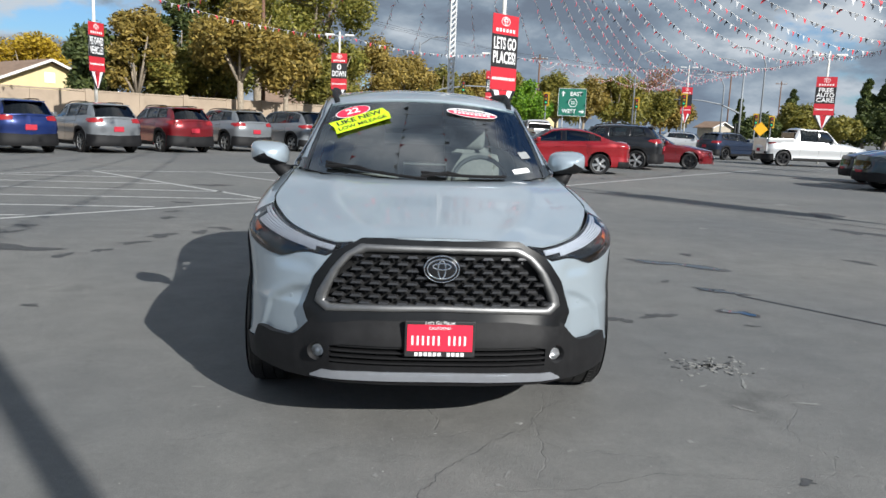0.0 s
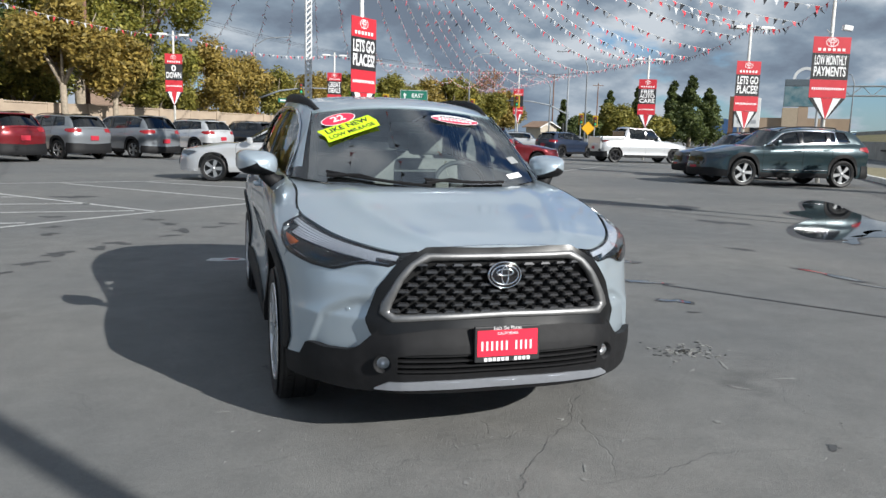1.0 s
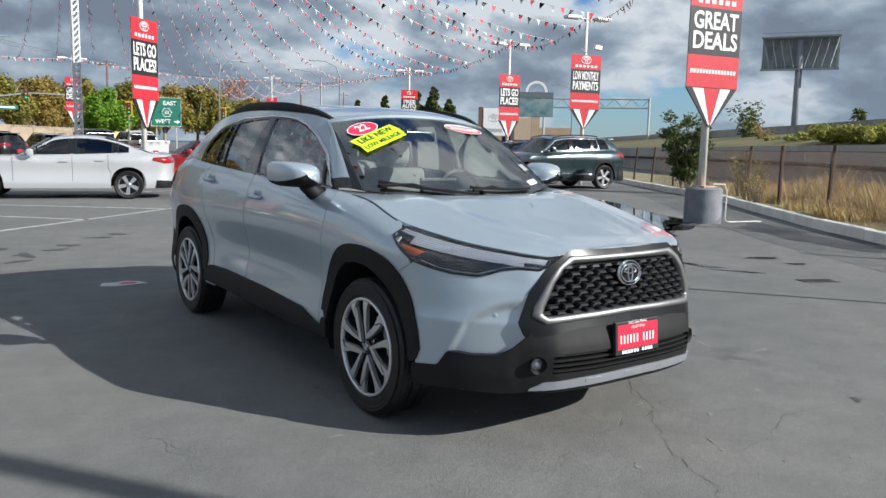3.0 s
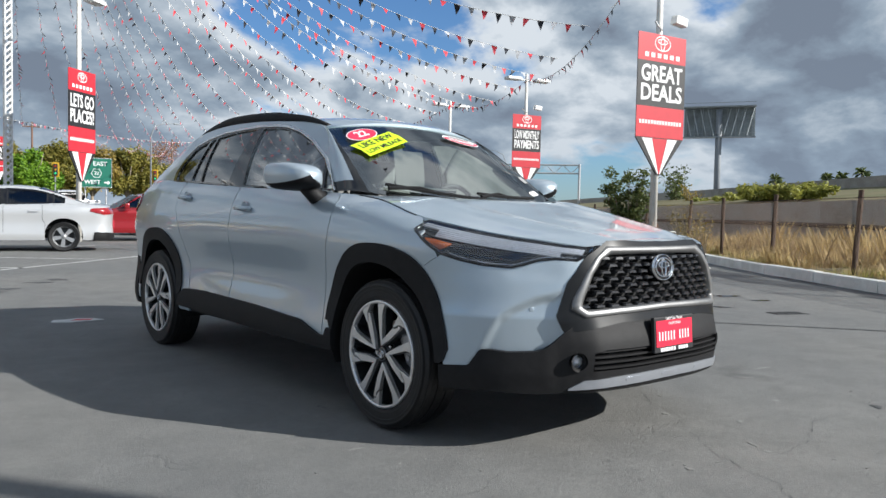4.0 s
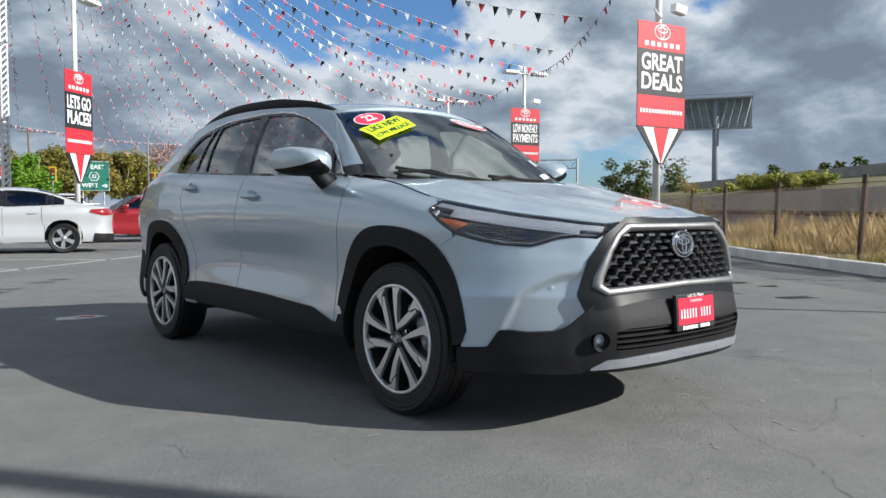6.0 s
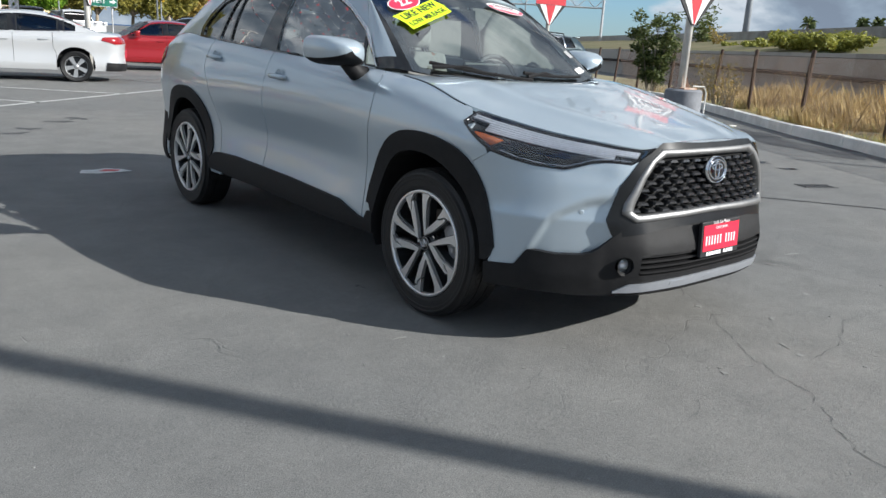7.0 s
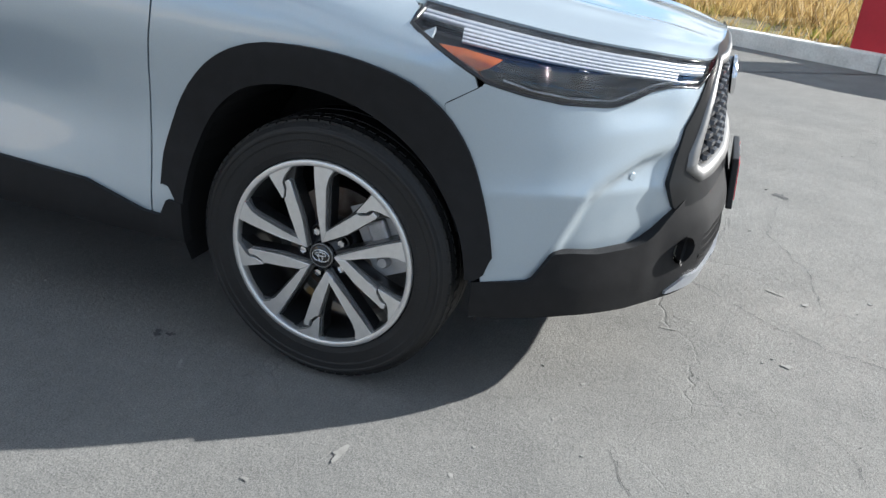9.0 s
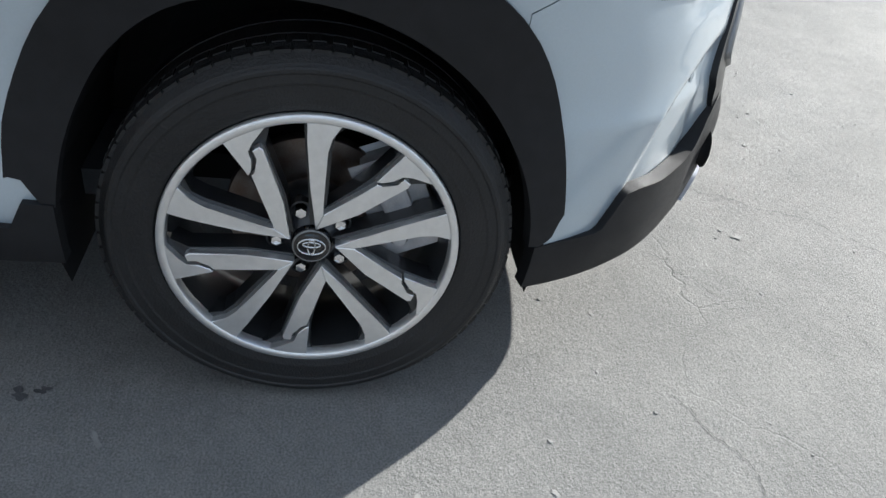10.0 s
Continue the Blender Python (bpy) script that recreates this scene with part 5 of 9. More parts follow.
    def glass_frame(u, v, tilt):
        p = Vector(shield(np.array([u]), np.array([v]), 0.006)[0])
        px = Vector(shield(np.array([u - 0.01]), np.array([v]), 0.006)[0]) - p
        py = Vector(shield(np.array([u]), np.array([v + 0.01]), 0.006)[0]) - p
        px.normalize()
        nz = px.cross(py).normalized()
        py = nz.cross(px)
        m = Matrix((px, py, nz)).transposed().to_4x4()
        return Matrix.Translation(p) @ m @ pose(0, 0, 0, 0, 0, tilt)
    def flat(name, pts, fr, lift, material, label=""):
        bm = bmesh.new()
        bm.faces.new([bm.verts.new(fr @ Vector((x, y, lift))) for x, y in pts])
        return part(name, bm, material, ws, label)

    def ell(a, b, n=36):
        return [(a * math.cos(t), b * math.sin(t)) for t in np.linspace(0, 2 * math.pi, n, endpoint=False)]
    def frame_at(x, z, tilt):
        u, v = -x / 0.62, 0.7
        for _ in range(12):
            v = float((z - (1.018 + 0.052 * u * u)) / (1.494 - 0.048 * u * u - 1.018 - 0.052 * u * u)) - 0.02
            u = -x / (0.670 * (1 - v) + 0.576 * v)
        return glass_frame(u, v, tilt)

    fy_ = frame_at(-0.439, 1.394, 25)
    flat("year_sticker", ell(0.108, 0.062), fy_, 0.004, INKWHITE, "red oval year sticker with a white edge")
    flat("year_sticker_field", ell(0.101, 0.056), fy_, 0.0052, STICKRED)
    lettering("sticker_text", "22", 0.085, fy_ @ pose(0, 0.004, 0.006), INKWHITE, ws, 0.0004, bold=0.002)
    fl = frame_at(-0.387, 1.336, 32)
    flat("lime_sticker", [(-0.175, -0.066), (0.168, -0.066), (0.180, 0.0), (0.164, 0.070), (-0.180, 0.070), (-0.164, 0.0)], fl, 0.007, LIME, "lime green sticker with black writing")
    lettering("sticker_text", "LIKE NEW", 0.062, fl @ pose(0, 0.032, 0.008), BLACKINK, ws, 0.0004, 1.02, bold=0.0016)
    lettering("sticker_text", "LOW MILEAGE", 0.047, fl @ pose(0, -0.030, 0.008), BLACKINK, ws, 0.0004, 0.98, bold=0.001)
    fo = frame_at(0.286, 1.413, -4)
    flat("oval_sticker", ell(0.160, 0.048), fo, 0.004, INKWHITE, "white and red oval sticker")
    flat("oval_sticker_field", [(0.153 * math.cos(t), 0.042 * math.sin(t) - 0.001) for t in np.linspace(math.pi * 0.94, math.pi * 2.06, 24)], fo, 0.0052, STICKRED)
    bm = bmesh.new()
    for k in range(9):
        boxm(bm, -0.115 + k * 0.026, -0.097 + k * 0.026, -0.022, -0.002, 0.0055, 0.0062, 0, fo)
    tagged(part("sticker_bar", bm, INKWHITE, ws), kind="stuff")
    bm = bmesh.new()
    for k in range(9):
        boxm(bm, -0.095 + k * 0.021, -0.082 + k * 0.021, 0.014, 0.028, 0.0055, 0.0062, 0, fo)
    tagged(part("sticker_bar", bm, BLACKINK, ws), kind="stuff")
    # wheels
    for y in (AF, AR):
        for s in (-1, 1):
            w = wheel_thing(car, pose(s * 0.7875, y + 0.004, 0.336, 0, 90 * s, 0), True, width=0.205, turn=(0 if s < 0 else 20) + (0 if y == AF else 31), seg=96)
            bm = bmesh.new()
            cm = pose(s * 0.796, y, 0.336, 0, 90 * s, 0) @ pose(0, 0, 0, 0, 0, -66 if s < 0 else -114) @ pose(0.142, 0, 0.0)
            boxm(bm, -0.036, 0.046, -0.082, 0.078, -0.03, 0.030, 0.014, cm)
            boxm(bm, -0.020, 0.030, -0.050, 0.046, 0.026, 0.046, 0.008, cm)
            for yy in (-0.058, 0.056):
                lathe(bm, [(0.0, 0.048), (0.012, 0.048), (0.017, 0.040), (0.019, 0.0)], 14, cm @ pose(-0.012, yy, 0))
            part("brake_caliper", bm, CALIPER, car, "cast metal brake caliper")
    return car


build_crossover()


# ---- ground and large structure ----
KERBPAINT = mat("worn_white_kerb", (0.85, 0.84, 0.80), 0.85, vary=0.3, scale=3.4, bump=0.4, bscale=40, fine=0.6, col2=(0.58, 0.57, 0.53))
GREYWALL = mat("stained_concrete", (0.40, 0.385, 0.36), 0.9, scale=0.9, bump=0.3, bscale=20, per=0.35, col2=(0.22, 0.20, 0.175))
STUCCO = mat("tan_block_wall", (0.38, 0.30, 0.225), 0.9, vary=0.12, scale=1.2, bump=0.3, bscale=30)
DIRT = mat("dry_dirt", (0.30, 0.25, 0.17), 0.95, vary=0.3, scale=1.4, bump=0.5, bscale=25, col2=(0.16, 0.15, 0.07))
BANK = mat("grassy_bank", (0.20, 0.155, 0.085), 0.95, scale=0.35, bump=0.6, bscale=8, col2=(0.085, 0.10, 0.032))
GALV = mat("galvanised_steel", (0.55, 0.56, 0.57), 0.45, 0.6, vary=0.12, scale=5)
POLEWHITE = mat("pole_white", (0.80, 0.80, 0.77), 0.5, vary=0.12, scale=5, col2=(0.60, 0.57, 0.51))
RUST = mat("rusty_steel", (0.085, 0.055, 0.040), 0.8, 0.2, vary=0.3, scale=14)
WOODPOLE = mat("pole_wood", (0.16, 0.09, 0.06), 0.9, vary=0.3, scale=6)
LINEPAINT = mat("line_paint", (0.62, 0.62, 0.60), 0.7, scale=7, col2=(0.30, 0.30, 0.30), bump=0.3, bscale=160)
BARK = mat("bark", (0.30, 0.25, 0.19), 0.9, vary=0.3, scale=6, bump=0.4, bscale=30)
SIGNGREEN = mat("road_sign_green", (0.015, 0.16, 0.11), 0.5, vary=0.06, scale=2)
ROOFTILE = mat("brown_roof_shingle", (0.30, 0.20, 0.14), 0.9, vary=0.25, scale=3)
CREAM = mat("cream_stucco", (0.66, 0.54, 0.30), 0.9, vary=0.08, scale=2)
TANBLD = mat("tan_building", (0.42, 0.31, 0.22), 0.9, vary=0.1, scale=0.5)
# blue distance haze is painted into the hills' base colour
HAZE_HILLS = mat("haze_blue_hills", (0.050, 0.105, 0.215), 1.0, vary=0.15, scale=0.004)
SIGNALBLACK = mat("signal_black", (0.02, 0.022, 0.02), 0.6, vary=0.2)
YELLOW = mat("warning_yellow", (0.80, 0.42, 0.02), 0.5, vary=0.06)


def gz(x, y):
    """The lot falls gently away for drainage."""
    r = math.hypot(x, y - 2)
    return float(np.interp(r, [0, 20, 30, 45, 70, 4000], [0, 0, -0.04, -0.10, -0.20, -0.20]))


def sheet(name, pts_fn, nu, nv, material, label, category, kind="structure", smooth=True):
    verts = [pts_fn(i / nu, j / nv) for i in range(nu + 1) for j in range(nv + 1)]
    faces = [(i * (nv + 1) + j, (i + 1) * (nv + 1) + j, (i + 1) * (nv + 1) + j + 1, i * (nv + 1) + j + 1) for i in range(nu) for j in range(nv)]
    return tagged(new(name, mesh_of(name, verts, faces, material, smooth)), label, category, kind=kind)


def ground_point(u, v):
    r = [0, 4, 8, 12, 15, 18, 22, 26, 30, 34, 38, 48, 60, 100, 300, 1000, 3500]
    rr = r[round(v * 16)]
    a = 2 * math.pi * u
    x, y = rr * math.cos(a), 2 + rr * math.sin(a)
    return (x, y, gz(x, y))


ground = sheet("ground", ground_point, 96, 16, ASPHALT, "grey worn asphalt car lot with oil stains and cracks", "asphalt")
bm = bmesh.new()
bm.from_mesh(ground.data)
bmesh.ops.remove_doubles(bm, verts=bm.verts[:], dist=0.001)
bmesh.ops.recalc_face_normals(bm, faces=bm.faces[:])
bm.to_mesh(ground.data)
bm.free()
if ground.data.polygons[10].normal.z < 0:
    ground.data.flip_normals()


def strip(name, a, b, w, material, lift=0.004, parent=None, label="", category="", kind="structure", group=""):
    a, b = Vector(a), Vector(b)
    d = (b - a).normalized()
    n = Vector((-d.y, d.x)) * w / 2
    k = max(2, int((b - a).length / 1.5))
    verts, faces = [], []
    for i in range(k + 1):
        p = a.lerp(b, i / k)
        for q in (p - n, p + n):
            verts.append((q.x, q.y, gz(q.x, q.y) + lift))
    faces = [(2 * i, 2 * i + 1, 2 * i + 3, 2 * i + 2) for i in range(k)]
    ob = new(name, mesh_of(name, verts, faces, material))
    return tagged(ob, label, category, kind=kind, group=group)


# painted bays of the lot
for a, b in (((-7.7, 2.8), (-2.1, 8.62)), ((-2.1, 8.62), (4.15, 14.28)), ((4.15, 14.28), (15.94, 27.88)), ((-6.76, 13.97), (-1.95, 8.75)), ((-12.5, 11.8), (-5.55, 12.54)), ((-12.0, 10.4), (-4.34, 11.27)), ((-11.5, 9.3), (-3.04, 10.05)), ((-11.0, 7.9), (-2.3, 8.9)),
             ((-9.5, 6.7), (-3.52, 7.41)), ((-8.0, 5.6), (-4.76, 6.1)), ((-12.5, 7.0), (-6.76, 13.97)), ((-6.76, 13.97), (3.4, 17.6)), ((-4.24, 14.63), (-0.09, 10.35)), ((-2.6, 15.3), (1.7, 11.95))):
    strip("parking_line", a, b, 0.10, LINEPAINT, label="worn white parking line on the asphalt", category="line", group="parking lines")
strip("repair_seam", (2.81, 2.26), (6.4, -2.6), 0.035, mat("tar", (0.02, 0.02, 0.02), 0.5), 0.003, label="dark tar seam in the asphalt", category="seam")
strip("repair_seam", (4.0, 13.0), (10.6, 2.6), 0.05, MATS["tar"], 0.003, label="dark tar seam in the asphalt", category="seam")

# kerb along the freeway side
KERB = [(1.5, -12.0), (4.4, -6.5), (6.25, -2.3), (8.55, 1.35), (10.6, 4.0), (12.7, 6.35), (15.8, 9.7), (18.2, 13.4), (22.0, 18.5), (32.0, 32.0)]


def along(poly, step):
    """Even points along a polyline, with the side direction to its right."""
    out = []
    for (x0, y0), (x1, y1) in zip(poly, poly[1:]):
        L = math.hypot(x1 - x0, y1 - y0)
        n = max(1, round(L / step))
        d = Vector(((x1 - x0) / L, (y1 - y0) / L))
        for k in range(n):
            out.append((Vector((x0 + (x1 - x0) * k / n, y0 + (y1 - y0) * k / n)), d, L / n))
    return out


kerb = empty("kerb", None, "weathered white concrete kerb edging the lot", "kerb", kind="structure")
for k, (p, d, L) in enumerate(along(KERB, 1.8)):
    g = gz(p.x, p.y)
    bm = box(0, L - 0.012, -0.17, 0.0, -0.1, 0.175 + 0.006 * math.sin(k * 2.3), 0.018)
    bm.transform(pose(p.x, p.y, g, 0, 0, math.degrees(math.atan2(d.y, d.x))))
    part("kerb_stone", bm, KERBPAINT, kerb, smooth=False)


def off_kerb(t, o, z):
    """A point at the share t along the kerb and o metres outside it."""
    x = np.interp(t * 9, range(10), [p[0] for p in KERB])
    y = np.interp(t * 9, range(10), [p[1] for p in KERB])
    n = Vector((0.79, -0.61))
    if t > 1:
        x, y = x + (t - 1) * 90.0, y + (t - 1) * 120.6
    return (x + n.x * o, y + n.y * o, z + gz(x, y))


def verge(u, v):
    o = 0.15 + v * 8.2
    z = 0.13 + 0.04 * math.sin(u * 90 + v * 5) * min(1, v * 4) - 0.5 * max(0, v - 0.35)
    return off_kerb(u, o, z)


sheet("verge", verge, 120, 14, DIRT, "dry dirt verge with sparse weeds behind the kerb", "verge")
sheet("bank", lambda u, v: off_kerb(u * 2.3 - 0.15, 8.5 + v * 16.6, 1.66 + 1.7 * v ** 0.8 + 0.14 * math.sin(u * 40 + 6 * v) * v), 160, 14, BANK, "green weedy freeway embankment", "embankment")


def wall_run(name, t0, t1, o, thick, z0, z1, material, label, category, cap=None):
    n = 40
    holder = empty(name, None, label, category, kind="structure")
    for k in range(n):
        a, b = t0 + (t1 - t0) * k / n, t0 + (t1 - t0) * (k + 1) / n
        verts = [off_kerb(t, oo, z) for t in (a, b) for oo in (o, o + thick) for z in (z0, z1)]
        f = [(0, 1, 5, 4), (2, 6, 7, 3), (1, 3, 7, 5), (0, 2, 3, 1), (4, 5, 7, 6)]
        part("wall_panel", mesh_of("wall_panel", verts, f, material, False), material, holder)
    return holder


wall_run("wall_freeway", 0.0, 1.6, 8.2, 0.35, -0.5, 1.72, GREYWALL, "stained grey concrete retaining wall", "wall")
wall_run("wall_barrier", 0.0, 2.1, 25.0, 0.3, 3.2, 4.2, GREYWALL, "concrete freeway barrier on the embankment", "barrier")
bm = tube(bmesh.new(), [off_kerb(t, 8.06, float(np.interp(t, [0.5, 0.62, 0.70, 0.95], [0.58, 0.70, 0.80, 0.95]))) for t in np.linspace(0.0, 1.2, 60)], 0.085, 8)
me = bpy.data.meshes.new("wall_pipe")
bm.to_mesh(me)
bm.free()
me.materials.append(mat("rusted_pipe", (0.030, 0.021, 0.017), 0.8, vary=0.3, scale=6))
tagged(new("wall_pipe", me), "rusty dark pipe running along the concrete wall", "pipe")

# chain-link fence
fence = empty("chain_link_fence", None, "rusty chain-link fence with leaning steel posts", "fence")
FO = 0.78
def kerb_share(x, y):
    """The share of the kerb's length at which its outer side comes nearest to a point."""
    return min(np.linspace(0, 1, 2001), key=lambda t: math.dist(off_kerb(t, FO, 0)[:2], (x, y)))


for k in range(-4, 6):
    px, py = 14.17 + 1.823 * k, 7.01 + 2.415 * k
    p = Vector(off_kerb(kerb_share(px, py), FO, 0.05))
    bm = tube(bmesh.new(), [p, p + Vector((0.10 + 0.04 * math.sin(k * 1.7), 0.05 * math.cos(k * 2.1), 1.45))], 0.042, 10)
    part("fence_post", bm, RUST, fence)
verts, faces = [], []
T = np.linspace(0.02, 0.86, 620)
H0, H1 = 0.10, 1.36
for k in range(0, len(T) - 26):
    for sgn in (1, -1):
        a, b = off_kerb(T[k], FO, H0 if sgn > 0 else H1), off_kerb(T[k + 22], FO, H1 if sgn > 0 else H0)
        n = len(verts)
        w = 0.0036
        verts += [(a[0] - w, a[1], a[2]), (a[0] + w, a[1], a[2]), (b[0] + w, b[1], b[2]), (b[0] - w, b[1], b[2])]
        faces.append((n, n + 1, n + 2, n + 3))
tagged(part("chain_link", mesh_of("chain_link", verts, faces, RUST, False), RUST, fence, "rusty wire netting"), kind="stuff")
for h in (1.37,):
    bm = tube(bmesh.new(), [off_kerb(t, FO, h) for t in np.linspace(0.02, 0.86, 40)], 0.006, 5)
    part("top_wire", bm, RUST, fence)


# ---- plants ----
def leaf_material(name, a, b, rough=0.6):
    m = bpy.data.materials.new(name)
    m.use_nodes = True
    N, L = m.node_tree.nodes, m.node_tree.links
    p = N["Principled BSDF"]
    g = N.new("ShaderNodeNewGeometry")
    r = N.new("ShaderNodeValToRGB")
    r.color_ramp.elements[0].color, r.color_ramp.elements[1].color = (*a, 1), (*b, 1)
    L.new(g.outputs["Random Per Island"], r.inputs[0])
    L.new(r.outputs[0], p.inputs["Base Color"])
    p.inputs["Roughness"].default_value = rough
    tr, mx = N.new("ShaderNodeBsdfTranslucent"), N.new("ShaderNodeMixShader")
    L.new(r.outputs[0], tr.inputs[0])
    mx.inputs[0].default_value = 0.35
    L.new(p.outputs[0], mx.inputs[1])
    L.new(tr.outputs[0], mx.inputs[2])
    L.new(mx.outputs[0], N["Material Output"].inputs[0])
    return m


LEAF = {
    "olive": leaf_material("leaf_olive", (0.115, 0.125, 0.024), (0.37, 0.315, 0.065)),
    "brown": leaf_material("leaf_brown", (0.155, 0.125, 0.028), (0.46, 0.33, 0.08)),
    "dark": leaf_material("leaf_dark", (0.04, 0.065, 0.02), (0.15, 0.18, 0.05)),
    "pine": leaf_material("leaf_pine", (0.11, 0.13, 0.024), (0.40, 0.35, 0.07)),
    "bright": leaf_material("leaf_bright", (0.06, 0.16, 0.012), (0.26, 0.44, 0.03)),
    "yellow": leaf_material("leaf_yellow", (0.28, 0.19, 0.015), (0.60, 0.42, 0.03)),
    "rust": leaf_material("leaf_rust", (0.22, 0.10, 0.05), (0.42, 0.24, 0.14)),
    "straw": leaf_material("leaf_straw", (0.24, 0.16, 0.06), (0.66, 0.49, 0.22)),
    "weed": leaf_material("leaf_weed", (0.15, 0.17, 0.03), (0.42, 0.41, 0.09)),
}


def cards(rng, centres, radii, count, size, squash=0.8):
    """Many small bent leaf sprays round clump centres."""
    verts, faces = [], []
    for _ in range(count):
        i = rng.randrange(len(centres))
        c, R = centres[i], radii[i]
        d = Vector((rng.gauss(0, 1), rng.gauss(0, 1), rng.gauss(0, 1) * squash)).normalized()
        p = c + d * R * (0.35 + 0.7 * rng.random())
        a = Vector((rng.gauss(0, 1), rng.gauss(0, 1), rng.gauss(0, 0.6))).normalized()
        b = (d + Vector((rng.gauss(0, 0.5), rng.gauss(0, 0.5), rng.gauss(0, 0.5)))).cross(a).normalized()
        s = size * (0.6 + 0.8 * rng.random())
        n = len(verts)
        verts += [p - a * s, p - b * s * 0.45 + a * s * 0.1, p + a * s, p + b * s * 0.45 + a * s * 0.1]
        faces.append((n, n + 1, n + 2, n + 3))
    return verts, faces


def tree(x, y, h, spread, leaf, label, trunk_h=0.28, leaves=6000, size=0.24, seed=1, lean=0.0, shape="round", forks=7, trunk_r=None, category="tree", name="tree", clumps=26):
    rng = random.Random(seed * 7919 + 13)
    leaves, size = int(leaves * 2.3), size * 0.64
    t = empty(name, pose(x, y, gz(x, y)), label, category)
    r0 = trunk_r or h * 0.022
    bm = bmesh.new()
    th = h * trunk_h
    top = Vector((lean * th, 0.1 * lean * th, th))
    tube(bm, [(0, 0, -0.1), (top.x * 0.4 + 0.04 * h * rng.uniform(-1, 1) * 0.3, 0, th * 0.5), top], [r0 * 1.25, r0, r0 * 0.85], 9)
    centres, radii = [], []
    if shape == "cone":
        tube(bm, [top, (0, 0, h * 0.97)], [r0 * 0.8, 0.02], 7)
        for k in range(clumps):
            f = k / clumps
            z = th * 0.5 + (h - th * 0.5) * f
            R = spread * (1 - f) ** 0.8 + 0.1
            a = rng.uniform(0, 6.28)
            centres.append(Vector((R * 0.55 * math.cos(a), R * 0.55 * math.sin(a), z)))
            radii.append(max(0.25, R * 0.55))
    else:
        ends = []
        for k in range(forks):
            a = 2 * math.pi * (k + rng.random() * 0.6) / forks
            e = Vector((math.cos(a) * spread * rng.uniform(0.35, 0.8), math.sin(a) * spread * rng.uniform(0.35, 0.8), h * rng.uniform(0.62, 0.9)))
            mid = top.lerp(e, 0.5) + Vector((0, 0, -0.04 * h))
            tube(bm, [top * 0.92, mid, e], [r0 * 0.6, r0 * 0.38, r0 * 0.12], 6)
            ends.append(e)
        for k in range(clumps):
            e = rng.choice(ends)
            if shape == "tall":
                f = rng.random()
                R = spread * (0.45 + 0.55 * math.sin(math.pi * min(1, 0.25 + f * 0.75)))
                a = rng.uniform(0, 6.28)
                q = R * math.sqrt(rng.random())
                c = Vector((q * math.cos(a), q * math.sin(a), th * 0.75 + (h * 0.93 - th * 0.75) * f))
            else:
                u = rng.random()
                ang, el = rng.uniform(0, 6.28), math.asin(rng.uniform(-0.35, 1))
                q = spread * (0.4 + 0.5 * u)
                c = Vector((q * math.cos(ang) * math.cos(el), q * math.sin(ang) * math.cos(el), th + (h - th) * (0.30 + 0.55 * math.sin(el) * (0.6 + 0.4 * u))))
            centres.append(c)
            radii.append(spread * rng.uniform(0.26, 0.42))
    part("trunk", bm, BARK, t, smooth=True)
    v, f = cards(rng, centres, radii, leaves, size)
    tagged(part("crown", mesh_of("crown", v, f, LEAF[leaf], False), LEAF[leaf], t, "leafy crown"), kind="stuff")
    return t


def polar(az, d, cx=-0.25, cy=-3.96):
    a = radians(az)
    return cx + d * math.sin(a), cy + d * math.cos(a)


# tan block wall and the house behind it
WA, WB = Vector((-34.0, 14.0)), Vector((14.0, 75.0))
wall = empty("wall_tan", None, "tan block boundary wall behind the parked cars", "wall", kind="structure")
wd = (WB - WA).normalized()
ang = math.degrees(math.atan2(wd.y, wd.x))
for k in range(26):
    p = WA + wd * (k * 3.0)
    bm = box(0, 2.985, -0.10, 0.10, -0.2, 2.35 + 0.02 * math.sin(k * 2), 0.01)
    boxm(bm, 0, 2.985, -0.13, 0.13, 2.36, 2.44, 0.01)
    bm.transform(pose(p.x, p.y, gz(p.x, p.y), 0, 0, ang))
    part("wall_panel", bm, STUCCO, wall)
    if k % 2 == 0:
        bm = box(-0.17, 0.17, -0.17, 0.17, -0.2, 2.5, 0.012)
        bm.transform(pose(p.x, p.y, gz(p.x, p.y), 0, 0, ang))
        part("wall_pier", bm, STUCCO, wall)


